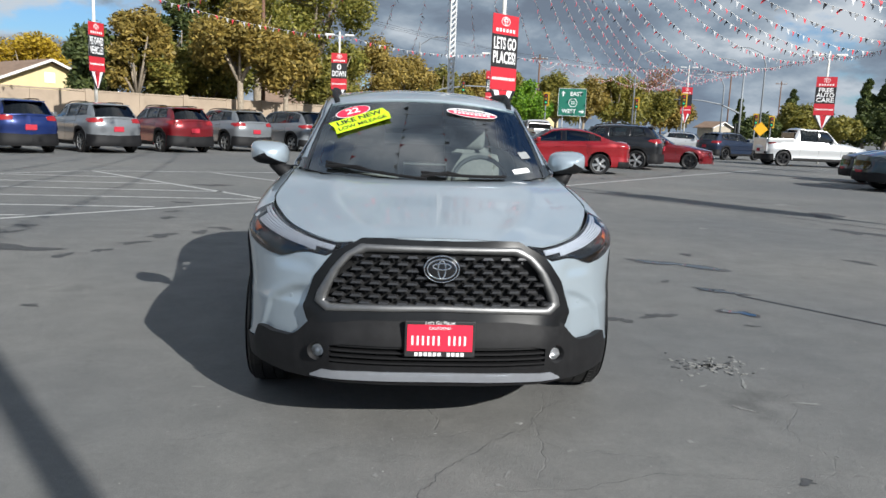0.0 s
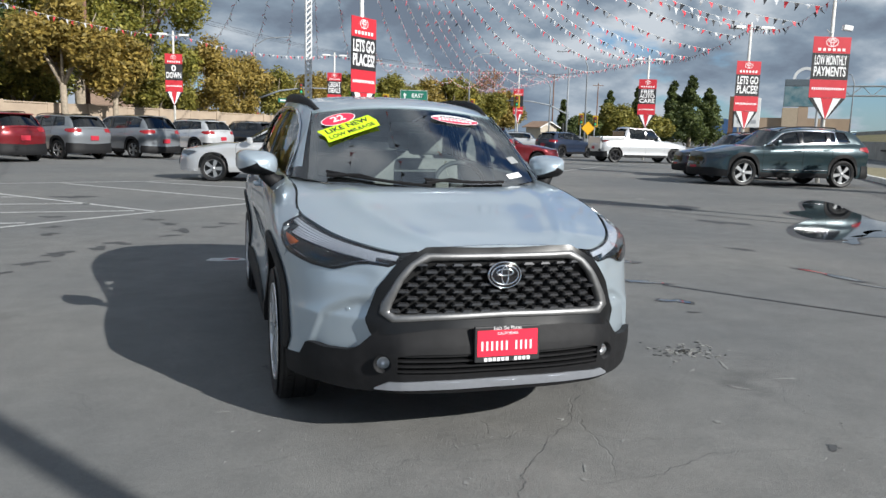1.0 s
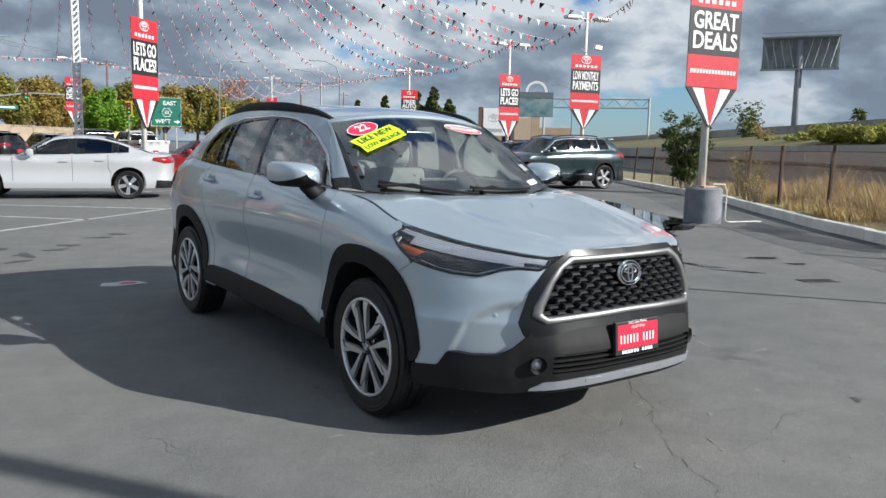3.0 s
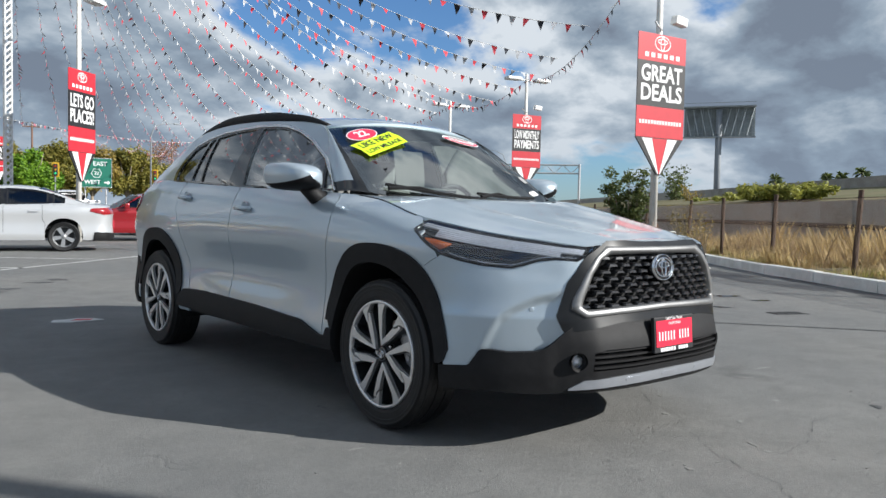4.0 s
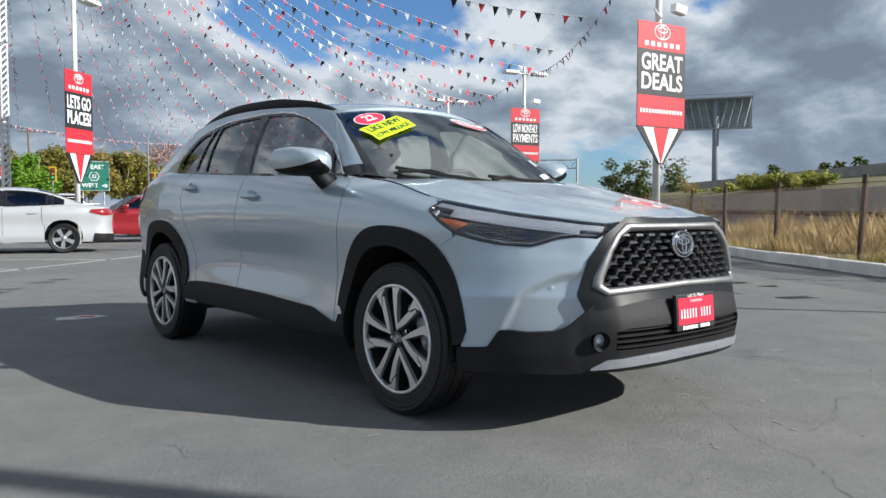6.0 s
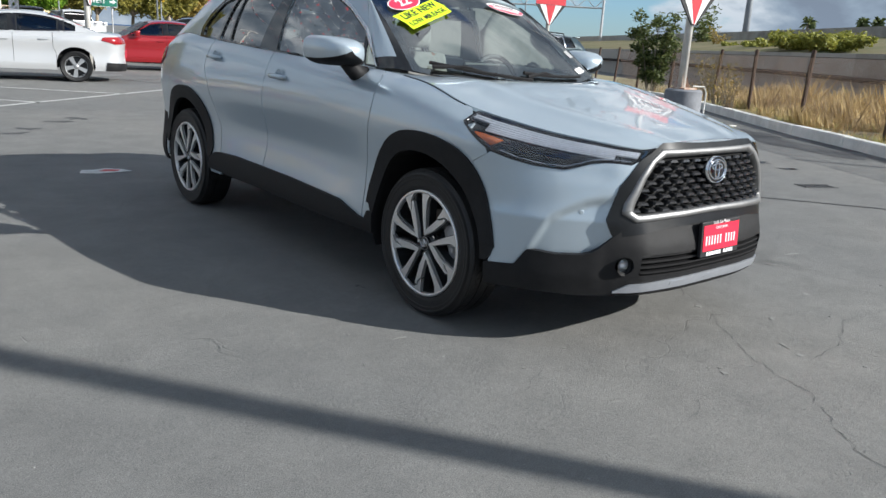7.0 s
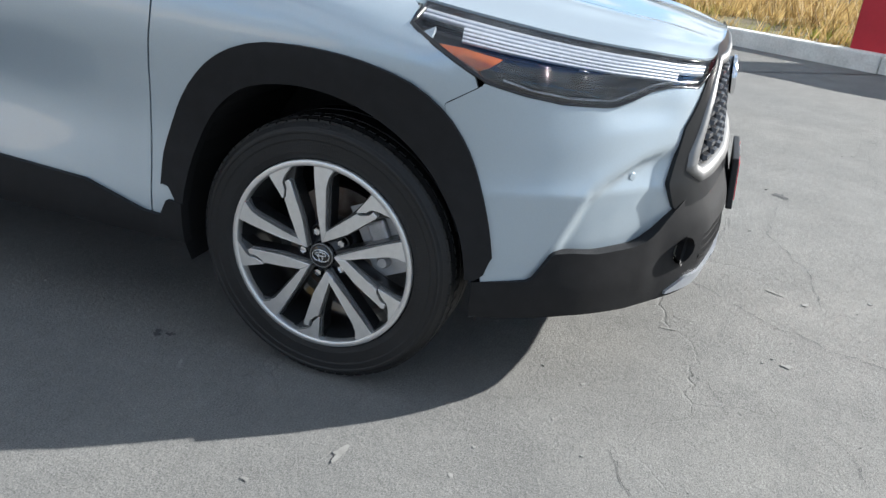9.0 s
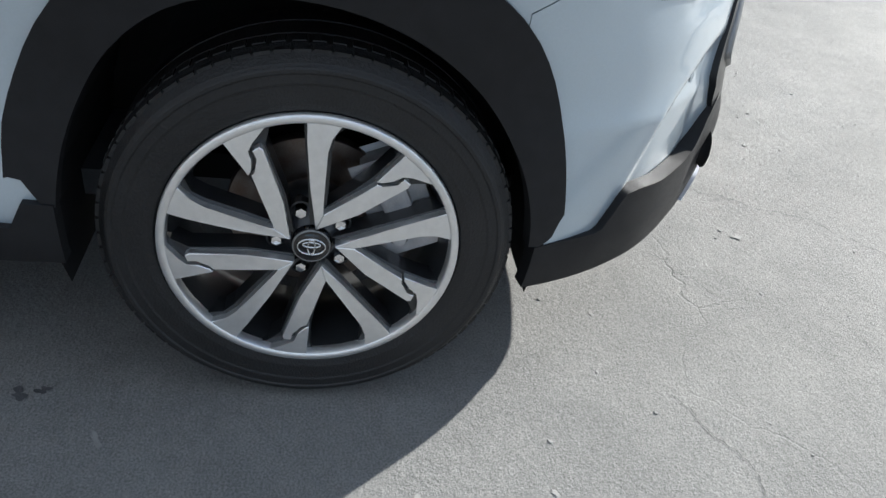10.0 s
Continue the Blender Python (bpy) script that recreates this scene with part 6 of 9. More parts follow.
def house(x, y, yaw, w, d, h, rise, wallmat, label):
    t = empty("house", pose(x, y, gz(x, y), 0, 0, yaw), label, "house")
    bm = box(-w / 2, w / 2, -d / 2, d / 2, 0, h)
    v = [bm.verts.new(q) for q in ((-w / 2, -d / 2, h), (w / 2, -d / 2, h), (0, -d / 2, h + rise * 0.95))]
    bm.faces.new(v)
    part("wall", bm, wallmat, t)
    bm = bmesh.new()
    for s in (-1, 1):
        q = [(0, -d / 2 - 0.5, h + rise), (s * (w / 2 + 0.6), -d / 2 - 0.5, h - 0.15), (s * (w / 2 + 0.6), d / 2 + 0.5, h - 0.15), (0, d / 2 + 0.5, h + rise)]
        lo = [bm.verts.new(Vector(p)) for p in q]
        hi = [bm.verts.new(Vector(p) + Vector((0, 0, 0.12))) for p in q]
        bm.faces.new(hi)
        bm.faces.new(lo[::-1])
        for k in range(4):
            bm.faces.new((lo[k], lo[(k + 1) % 4], hi[(k + 1) % 4], hi[k]))
    part("roof", bm, ROOFTILE, t, "brown shingle roof")
    for s in (-1, 1):
        bm = tube(bmesh.new(), [(0, -d / 2 - 0.52, h + rise + 0.02), (s * (w / 2 + 0.6), -d / 2 - 0.52, h - 0.13)], 0.11, 4)
        part("fascia", bm, WHITE, t, "white fascia board")
    bm = box(-0.35, 0.35, -d / 2 - 0.04, -d / 2, h + rise * 0.25, h + rise * 0.6, 0.01)
    part("gable_vent", bm, WHITE, t)
    part("window", box(w * 0.12, w * 0.35, -d / 2 - 0.05, -d / 2, 0.9, 2.0, 0.02), GLOSSBLACK, t)
    return t


hx, hy = polar(-24.2, 66)
house(hx, hy, 44, 9, 12, 2.75, 2.0, CREAM, "cream house with a brown gable roof behind the wall")
hx, hy = polar(-5.5, 86)
house(hx, hy, -80, 16, 9, 2.9, 1.7, CREAM, "low house with a brown roof behind the trees")
hx, hy = polar(23.6, 150)
house(hx, hy, 20, 4.2, 4, 2.9, 1.0, mat("pale_house", (0.42, 0.37, 0.30), 0.9, vary=0.1, scale=1), "white house beyond the street")
hx, hy = polar(9.5, 140)
house(hx, hy, 60, 22, 10, 3.6, 2.0, CREAM, "cream house with a low roof beyond the street")

# trees behind the wall
GUM = "olive-brown eucalyptus tree with pale forked trunks behind the wall"
for k, (az, d, h, sp, leaf, lab, kw) in enumerate((
    (-23.5, 78, 9.0, 3.6, "yellow", "yellow autumn tree behind the house", {}),
    (-26.5, 84, 8.5, 3.2, "yellow", "yellow autumn tree behind the house", {}),
    (-19.3, 52, 7.0, 2.1, "dark", "dark green shrubby tree behind the wall", {}),
    (-17.0, 51, 8.6, 2.2, "brown", "brownish tree in dense leaf behind the wall", {}),
    (-14.9, 52, 6.6, 2.1, "olive", "green-brown tree behind the wall", {}),
    (-14.2, 62, 10.0, 2.0, "dark", "dark green upright tree behind the wall", {"shape": "tall"}),
    (-12.6, 53, 6.6, 2.2, "olive", "green-brown tree behind the wall", {}),
    (-10.2, 49, 8.6, 2.7, "brown", GUM, {"trunk_h": 0.42, "leaves": 5500, "trunk_r": 0.2}),
    (-7.0, 51, 7.2, 2.2, "brown", GUM, {"trunk_h": 0.42, "leaves": 4500, "trunk_r": 0.17}),
    (-9.0, 63, 18.5, 4.6, "pine", "tall spreading pine behind the wall", {"shape": "tall", "leaves": 11000, "clumps": 40, "size": 0.26}),
    (-5.2, 64, 19.0, 4.8, "pine", "tall spreading pine behind the wall", {"shape": "tall", "leaves": 11000, "clumps": 40, "size": 0.26}),
    (-11.8, 66, 15.0, 3.4, "pine", "tall spreading pine behind the wall", {"shape": "tall", "leaves": 8000, "clumps": 30, "size": 0.26}),
    (-4.2, 60, 7.0, 2.4, "olive", "green-brown tree behind the wall", {}),
    (-1.0, 74, 9.2, 3.2, "brown", "brown drooping tree in dense leaf", {"shape": "tall"}),
    (1.4, 80, 9.0, 3.2, "brown", "brown drooping tree in dense leaf", {"shape": "tall"}),
    (4.0, 92, 8.6, 3.6, "olive", "olive tree in dense leaf beyond the street", {}),
    (6.6, 95, 8.4, 3.6, "brown", "brown tree in dense leaf beyond the street", {}),
    (8.6, 99, 9.6, 3.4, "olive", "olive tree in dense leaf beyond the street", {}),
    (10.4, 80, 6.6, 2.5, "bright", "bright green round street tree", {"trunk_h": 0.25, "size": 0.26}),
    (12.6, 103, 9.0, 3.8, "olive", "olive tree in dense leaf beyond the street", {}),
    (14.6, 106, 9.2, 3.8, "brown", "brown tree in dense leaf beyond the street", {}),
    (16.8, 108, 9.4, 3.8, "olive", "olive tree in dense leaf beyond the street", {}),
    (18.9, 112, 8.8, 3.6, "olive", "olive tree in dense leaf beyond the street", {}),
    (20.6, 116, 8.2, 3.4, "brown", "brown tree in dense leaf beyond the street", {}),
    (19.6, 160, 15.5, 4.6, "rust", "bare reddish tree with thin twigs", {"leaves": 1500, "size": 0.30}),
    (25.2, 170, 9.0, 1.6, "dark", "slim dark green conifer far beyond the street", {"shape": "cone"}),
    (28.4, 150, 10.0, 2.4, "dark", "slim dark green conifer far beyond the street", {"shape": "cone"}),
    (30.4, 150, 11.0, 2.0, "dark", "slim dark green conifer far beyond the street", {"shape": "cone"}),
    (28.8, 130, 6.8, 3.8, "olive", "olive round tree beyond the pickup", {}),
    (32.8, 150, 12.0, 3.4, "dark", "dark conifer in a group", {"shape": "cone", "leaves": 4500}),
    (34.0, 150, 13.0, 3.4, "dark", "dark conifer in a group", {"shape": "cone", "leaves": 4500}),
    (35.2, 155, 11.0, 3.6, "dark", "dark conifer in a group", {"shape": "cone", "leaves": 4500}),
    (31.5, 120, 4.6, 3.0, "olive", "olive round tree beyond the pickup", {}),
    (26.6, 128, 4.8, 2.6, "dark", "dark green shrub beside the street", {}),
)):
    x, y = polar(az, d)
    tree(x, y, h, sp, leaf, lab, seed=k + 1, size=kw.pop("size", 0.25 * max(1, d / 75)), **kw)


def palm(x, y, h, seed, base=0.0):
    rng = random.Random(seed)
    t = empty("palm_tree", pose(x, y, base), "tall fan palm with a tufted crown", "palm", "palms by the freeway")
    part("trunk", tube(bmesh.new(), [(0, 0, 0), (0.1, 0, h * 0.5), (0, 0, h)], [0.25, 0.2, 0.18], 8), BARK, t, smooth=True)
    verts, faces = [], []
    for k in range(46):
        a, el = rng.uniform(0, 6.28), rng.uniform(-0.7, 1.3)
        d = Vector((math.cos(a) * math.cos(el), math.sin(a) * math.cos(el), math.sin(el)))
        s = d.orthogonal().normalized()
        L = rng.uniform(0.9, 1.5)
        p = Vector((0, 0, h))
        q = p + d * L * 0.6
        e = p + d * L + Vector((0, 0, -0.4))
        n = len(verts)
        verts += [p, q - s * 0.22, e, q + s * 0.22]
        faces.append((n, n + 1, n + 2, n + 3))
    tagged(part("fronds", mesh_of("fronds", verts, faces, LEAF["dark"], False), LEAF["dark"], t), kind="stuff")


for k, (az, d, h, b) in enumerate(((62.8, 118, 7.0, 0), (66.0, 118, 7.2, 0), (66.9, 118, 7.3, 0), (68.1, 118, 8.0, 0), (70.4, 118, 8.0, 0), (37.2, 170, 5.0, 0), (38.3, 175, 5.5, 0), (39.5, 170, 4.6, 0))):
    x, y = polar(az, d)
    palm(x, y, h + b, k, gz(x, y))

# bush by the kerb, dry grass and weeds
def bush(x, y, h, sp, leaf, seed, label, n=2600, size=0.07, base=0.12):
    rng = random.Random(seed)
    t = empty("bush", pose(x, y, base), label, "bush")
    bm = bmesh.new()
    cs, rs = [], []
    for k in range(11):
        a = rng.uniform(0, 6.28)
        e = Vector((math.cos(a) * sp * rng.uniform(0.2, 0.9), math.sin(a) * sp * rng.uniform(0.2, 0.9), h * rng.uniform(0.55, 0.98)))
        tube(bm, [(0.1 * math.cos(a), 0.1 * math.sin(a), 0), e * 0.55 + Vector((0, 0, -0.05)), e], [0.022, 0.014, 0.005], 5)
        for f in (0.28, 0.5, 0.75, 1.0):
            cs.append(e * f)
            rs.append(min(sp * 0.26, h * 0.45))
    part("stem", bm, BARK, t)
    v, f = cards(rng, cs, rs, n, size)
    tagged(part("foliage", mesh_of("foliage", v, f, LEAF[leaf], False), LEAF[leaf], t), kind="stuff")


bush(17.5, 12.0, 2.35, 0.95, "dark", 3, "tall leafy green bush growing behind the kerb", 5200, 0.062)
bush(16.4, 9.3, 1.25, 0.7, "brown", 5, "dry brown bush behind the kerb", 520, 0.032)
bush(14.6, 7.9, 1.1, 0.6, "brown", 6, "dry brown bush behind the kerb", 420, 0.030)
bush(13.6, 7.0, 0.8, 0.5, "straw", 7, "dry brown bush behind the kerb", 380, 0.030)
bush(58.5, 36.5, 3.4, 2.3, "dark", 8, "sparse leafy tree on the embankment", 900, 0.16, 2.2)
bush(52.0, 31.0, 1.6, 1.4, "brown", 9, "sparse dry shrub on the embankment", 380, 0.10, 2.0)
for k, (x, y, h, sp) in enumerate(((41.6, 23.1, 0.45, 2.0), (39.0, 20.6, 0.35, 2.0), (36.6, 18.4, 0.50, 2.2), (34.2, 16.2, 0.40, 2.0), (31.6, 14.2, 0.65, 2.2), (29.6, 12.6, 0.60, 1.9), (28.0, 11.2, 0.45, 1.5))):
    bush(x, y, h, sp, "weed", 40 + k, "bright green weeds on the embankment", 3000, 0.10, 1.88)


def grass(name, n, t0, t1, o0, o1, h0, h1, leaf, label, seed, w=0.008, patch=0.9):
    """Leaning blades in tufts, taller and denser in drifts."""
    rng = random.Random(seed)
    verts, faces = [], []
    made = 0
    while made < n:
        t, o = rng.uniform(t0, t1), rng.uniform(o0, o1)
        c = off_kerb(t, o, 0.08 - 0.06 * max(0, o - 3.0))
        drift = 0.5 + 0.5 * math.sin(c[0] * 1.9 + 1.3 * math.sin(c[1] * 1.1)) * math.cos(c[1] * 1.6 + seed)
        if rng.random() > 1 - patch + patch * drift:
            made += 0.3
            continue
        tuft = rng.randint(3, 9)
        lean = rng.uniform(0, 6.28)
        for _ in range(tuft):
            h = rng.uniform(h0, h1) * (0.45 + 0.75 * drift)
            a = lean + rng.gauss(0, 1.1)
            lx, ly = math.cos(a) * h * rng.uniform(0.15, 0.6), math.sin(a) * h * rng.uniform(0.15, 0.6)
            x, y = c[0] + rng.gauss(0, 0.04), c[1] + rng.gauss(0, 0.04)
            n0 = len(verts)
            verts += [(x - w, y - w, c[2]), (x + w, y + w, c[2]), (x + lx * 0.52 + w * 0.7, y + ly * 0.52, c[2] + h * 0.60), (x + lx, y + ly, c[2] + h)]
            faces.append((n0, n0 + 1, n0 + 2, n0 + 3))
        made += tuft
    tagged(new(name, mesh_of(name, verts, faces, LEAF[leaf], False)), label, "grass", kind="stuff")


grass("dry_grass", 21000, 0.12, 0.75, 1.5, 4.8, 0.15, 0.62, "straw", "tall dry straw-coloured grass along the fence", 21)
grass("dry_grass", 9000, 0.12, 0.85, 4.5, 8.0, 0.15, 0.50, "brown", "tangled brown weeds before the wall", 22, 0.014)
grass("green_weeds", 9000, 0.12, 0.75, 0.25, 1.9, 0.05, 0.22, "weed", "low green weeds behind the kerb", 23)
grass("dry_grass", 7500, 0.12, 0.75, 0.3, 1.8, 0.10, 0.42, "straw", "short dry grass behind the kerb", 24)
grass("dry_grass", 2600, 0.30, 0.62, 1.0, 5.5, 0.45, 0.90, "straw", "tall dry straw-coloured grass along the fence", 25, 0.007, 1.0)

# cloth banner tied to the fence, and a crumpled poster at the kerb
bn = empty("banner", None, "long red cloth banner with large white shapes along the kerb", "banner")
ba, bb = Vector((6.55, -2.05, 0.16)), Vector((4.75, -5.9, 0.16))


def cloth(u, v, off=0.0):
    u, v = np.asarray(u, float), np.asarray(v, float)
    w = 0.03 * np.sin(u * 3.2) * v + 0.015 * np.sin(u * 7.1 + 1)
    d = (bb - ba) / 4.2
    return np.stack([ba.x + d.x * u + 0.90 * (w - off), ba.y + d.y * u - 0.42 * (w - off), 0.15 + v + 0 * u], -1)


part("cloth", panel("cloth", cloth, [(0, 0), (4.2, 0), (4.2, 0.85), (0, 0.85)], [], 0.08, 0.0, 0.0, RED), RED, bn, "red cloth")
for pts, wd in (([(0.42, 0.0), (0.42, 0.62)], 0.14), ([(0.18, 0.66), (0.66, 0.66)], 0.12), ([(0.98 + 0.24 * math.cos(t), 0.33 + 0.33 * math.sin(t)) for t in np.linspace(0, 6.2832, 20)], 0.13), ([(1.52, 0.70), (1.78, 0.36)], 0.14), ([(2.05, 0.70), (1.78, 0.36), (1.78, 0.0)], 0.14), ([(2.48 + 0.24 * math.cos(t), 0.33 + 0.33 * math.sin(t)) for t in np.linspace(0, 6.2832, 20)], 0.13), ([(3.05, 0.0), (3.05, 0.62)], 0.14), ([(2.82, 0.66), (3.28, 0.66)], 0.12)):
    part("white_shape", ribbon("white_shape", cloth, pts, wd, 0.008, INKWHITE, step=0.05), INKWHITE, bn, "white printed shape")
for u in (0.0, 2.1, 4.2):
    q = cloth(np.array([u]), np.array([0.0]))[0]
    part("stake", tube(bmesh.new(), [(q[0] + 0.05, q[1] - 0.02, 0.0), (q[0] + 0.05, q[1] - 0.02, 1.02)], 0.018, 6), RUST, bn)
po = empty("poster", pose(5.35, -3.0, 0.0, 0, 0, -28), "crumpled white poster with coloured print lying on the asphalt", "poster")


def paper(u, v, off=0.0):
    u, v = np.asarray(u, float), np.asarray(v, float)
    return np.stack([u, v, 0.012 + off + 0.10 * np.clip(v + u * 0.3, 0, 1) ** 2 + 0.012 * np.sin(u * 9) * np.cos(v * 11)], -1)


part("sheet", panel("sheet", paper, [(-0.42, -0.22), (0.30, -0.28), (0.46, 0.16), (-0.10, 0.32)], [], 0.04, 0.0, 0.0, INKWHITE), INKWHITE, po)
for k, (u, v, r, m) in enumerate(((-0.22, -0.10, 0.06, mat("print_blue", (0.05, 0.35, 0.70), 0.6)), (-0.10, -0.14, 0.05, mat("print_purple", (0.25, 0.08, 0.40), 0.6)), (-0.30, -0.13, 0.045, mat("print_yellow", (0.75, 0.50, 0.08), 0.6)), (0.02, -0.14, 0.06, RED), (-0.16, 0.0, 0.05, RED), (-0.26, 0.02, 0.04, mat("print_green", (0.15, 0.45, 0.15), 0.6)))):
    part("print", panel("print", paper, [(u + r * math.cos(t), v + r * math.sin(t)) for t in np.linspace(0, 6.2832, 10, endpoint=False)], [], 0.02, 0.004, 0.0, m), m, po)

# ---- sign poles ----
RUSTY = mat("rust_streaked_paint", (0.62, 0.55, 0.48), 0.7, vary=0.2, scale=7, col2=(0.30, 0.12, 0.05))
def sign_pole(x, y, yaw, z0, z1, w, words, label, top, base=False, lamp=True, cam_box=False):
    """A pole with a printed banner: red head, black field with white words, red foot and a striped point."""
    g = gz(x, y)
    t = empty("banner_pole", pose(x, y, g, 0, 0, yaw), label, "sign pole", "banner poles round the lot")
    h = z1 - z0
    part("pole", tube(bmesh.new(), [(0, 0.072, 0.0 if not base else 0.6), (0, 0.072, top - g)], [0.075, 0.055], 14), POLEWHITE, t, "white painted steel pole", smooth=True)
    zb, zt = z0 - g, z1 - g
    head, foot = zt - h * 0.265, zb + h * 0.30
    for nm, a, b, m in (("red_head", head, zt, RED), ("black_field", foot, head - 0.002, BLACKINK), ("red_foot", zb, foot - 0.002, RED)):
        bm = box(-w / 2, w / 2, -0.032, -0.020, a, b, 0.002)
        part(nm, bm, m, t)
    part("banner_frame", box(-w / 2 + 0.01, w / 2 - 0.01, -0.019, 0.0, zb, zt, 0.004), GALV, t)
    d = h * 0.36
    bm = bmesh.new()
    prism(bm, [(-w / 2, 0), (w / 2, 0), (0.05, -d), (-0.05, -d)], -0.0, 0.028, pose(0, 0, zb - 0.003, 90, 0, 0))
    tip = part("point", bm, BLACKINK, t, "black point with white and red stripes")
    for xs, m in (((-0.37, -0.165, -0.016, -0.034), INKWHITE), ((0.165, 0.37, 0.034, 0.016), INKWHITE), ((-0.155, 0.155, 0.013, -0.013), RED)):
        bm = bmesh.new()
        f = 0.90
        prism(bm, [(xs[0] * w, -0.012), (xs[1] * w, -0.012), (xs[2] * f, -d * 0.97), (xs[3] * f, -d * 0.97)], 0.026, 0.032, pose(0, 0, zb - 0.003, 90, 0, 0))
        part("stripe", bm, m, tip)
    # mark and bars in the head and foot
    hm = pose(0, -0.033, (head + zt) / 2 + h * 0.045, 90, 0, 0)
    emblem_rings(t, hm, w * 0.16, 0.004, INKWHITE)
    bm = bmesh.new()
    n = 6
    for k in range(n):
        c = (-0.5 + (k + 0.5) / n) * w * 0.78
        boxm(bm, c - w * 0.038, c + w * 0.038, -0.036, -0.030, head + h * 0.036, head + h * 0.080)
    tagged(part("name_bar", bm, INKWHITE, t), kind="stuff")
    bm = bmesh.new()
    n = 15
    for k in range(n):
        c = (-0.5 + (k + 0.5) / n) * w * 0.9
        boxm(bm, c - w * 0.019, c + w * 0.019, -0.036, -0.030, zb + h * 0.130, zb + h * 0.168)
    tagged(part("address_bar", bm, INKWHITE, t), kind="stuff")
    lines = words.split("\n")
    fh = (head - foot) / (len(lines) + 0.35)
    for k, ln in enumerate(lines):
        zc = head - fh * (k + 0.67)
        size = fh * 1.18
        squeeze = min(1.0, w * 0.92 / (0.56 * size * max(1, len(ln))))
        lettering("banner_text", ln, size, pose(0, -0.0335, zc, 90, 0, 0), INKWHITE, t, 0.002, squeeze, bold=0.007 * size / 0.3, fit=w * (0.86 if len(ln) > 1 else 0.4))
    if base:
        bm = lathe(bmesh.new(), [(0.0, 0.66), (0.30, 0.66), (0.335, 0.63), (0.34, 0.0)], 72)
        part("footing", bm, mat("grey_footing", (0.20, 0.21, 0.23), 0.8, vary=0.25, scale=4, bump=0.3, bscale=30), t, "round grey concrete footing", smooth=False)
        bm = box(-0.16, 0.16, -0.16, 0.16, 0.66, 0.69, 0.005)
        part("base_plate", bm, RUSTY, t, "rust-stained base plate")
        for k in range(4):
            bm = bmesh.new()
            prism(bm, [(0.05, 0.0), (0.15, 0.0), (0.06, 0.26), (0.05, 0.26)], -0.006, 0.006, pose(0, 0.072, 0.69, 0, 0, 45 + 90 * k) @ pose(0, 0, 0, 90, 0, 0))
            part("gusset", bm, RUSTY, t, "rust-streaked gusset")
        part("conduit", tube(bmesh.new(), [(0.10, -0.12, 0.72), (0.30, -0.2, 0.72), (0.37, -0.2, 0.62), (0.37, -0.2, 0.05), (0.42, -0.24, 0.02), (1.2, -0.3, 0.02)], 0.014, 8), POLEWHITE, t, "pale cable conduit")
    if lamp:
        part("lamp_arm", tube(bmesh.new(), [(-0.62, 0.02, top - g - 0.25), (0.62, 0.02, top - g - 0.25)], 0.025, 8), GALV, t)
        for s in (-1, 1):
            part("flood_lamp", box(s * 0.62 - 0.30, s * 0.62 + 0.30, -0.16, 0.20, top - g - 0.28, top - g - 0.16, 0.04), WHITE, t, "white flood lamp")
    if cam_box:
        part("camera_box", box(-0.42, -0.12, -0.14, 0.02, zt + 0.22, zt + 0.38, 0.02, pose(0, 0, 0, 0, 8, 0)), WHITE, t, "white surveillance camera")
        part("camera_bracket", tube(bmesh.new(), [(0, 0, zt + 0.10), (-0.15, -0.05, zt + 0.14), (-0.24, -0.06, zt + 0.22)], 0.02, 6), GALV, t)
    return t


B = "red and black banner on a white pole"
sign_pole(9.66, 5.68, -10, 2.48, 4.40, 1.24, "GREAT\nDEALS", "red and black GREAT DEALS banner pole on a round footing", 6.6, base=True, lamp=False, cam_box=True)
sign_pole(18.45, 17.38, -15, 2.80, 4.76, 1.25, "LOW MONTHLY\nPAYMENTS", B + " reading LOW MONTHLY PAYMENTS", 6.3, cam_box=True)
sign_pole(3.33, 19.75, 39, 2.45, 4.66, 1.15, "LETS GO\nPLACES!", B + " reading LETS GO PLACES!", 6.9)
sign_pole(20.6, 24.2, -12, 2.55, 4.62, 1.05, "LETS GO\nPLACES!", B + " reading LETS GO PLACES!", 6.2)
sign_pole(25.4, 39.9, -22, 2.75, 4.95, 1.1, "FREE\nAUTO\nCARE", B + " reading FREE AUTO CARE", 6.4)
sign_pole(-3.15, 46.8, 0, 3.3, 5.55, 1.0, "0\nDOWN", B + " reading 0 DOWN", 6.9)
sign_pole(-12.6, 31.0, 70, 3.0, 5.05, 0.95, "PRE-OWNED\nVEHICLES", B + " reading PRE-OWNED VEHICLES", 8.6)
sign_pole(8.0, 55.5, -8, 3.2, 5.5, 1.05, "GREAT\nDEALS", B + " reading GREAT DEALS", 7.0)
sign_pole(32.2, 78.0, -20, 3.5, 6.3, 1.1, "", B, 8.6)

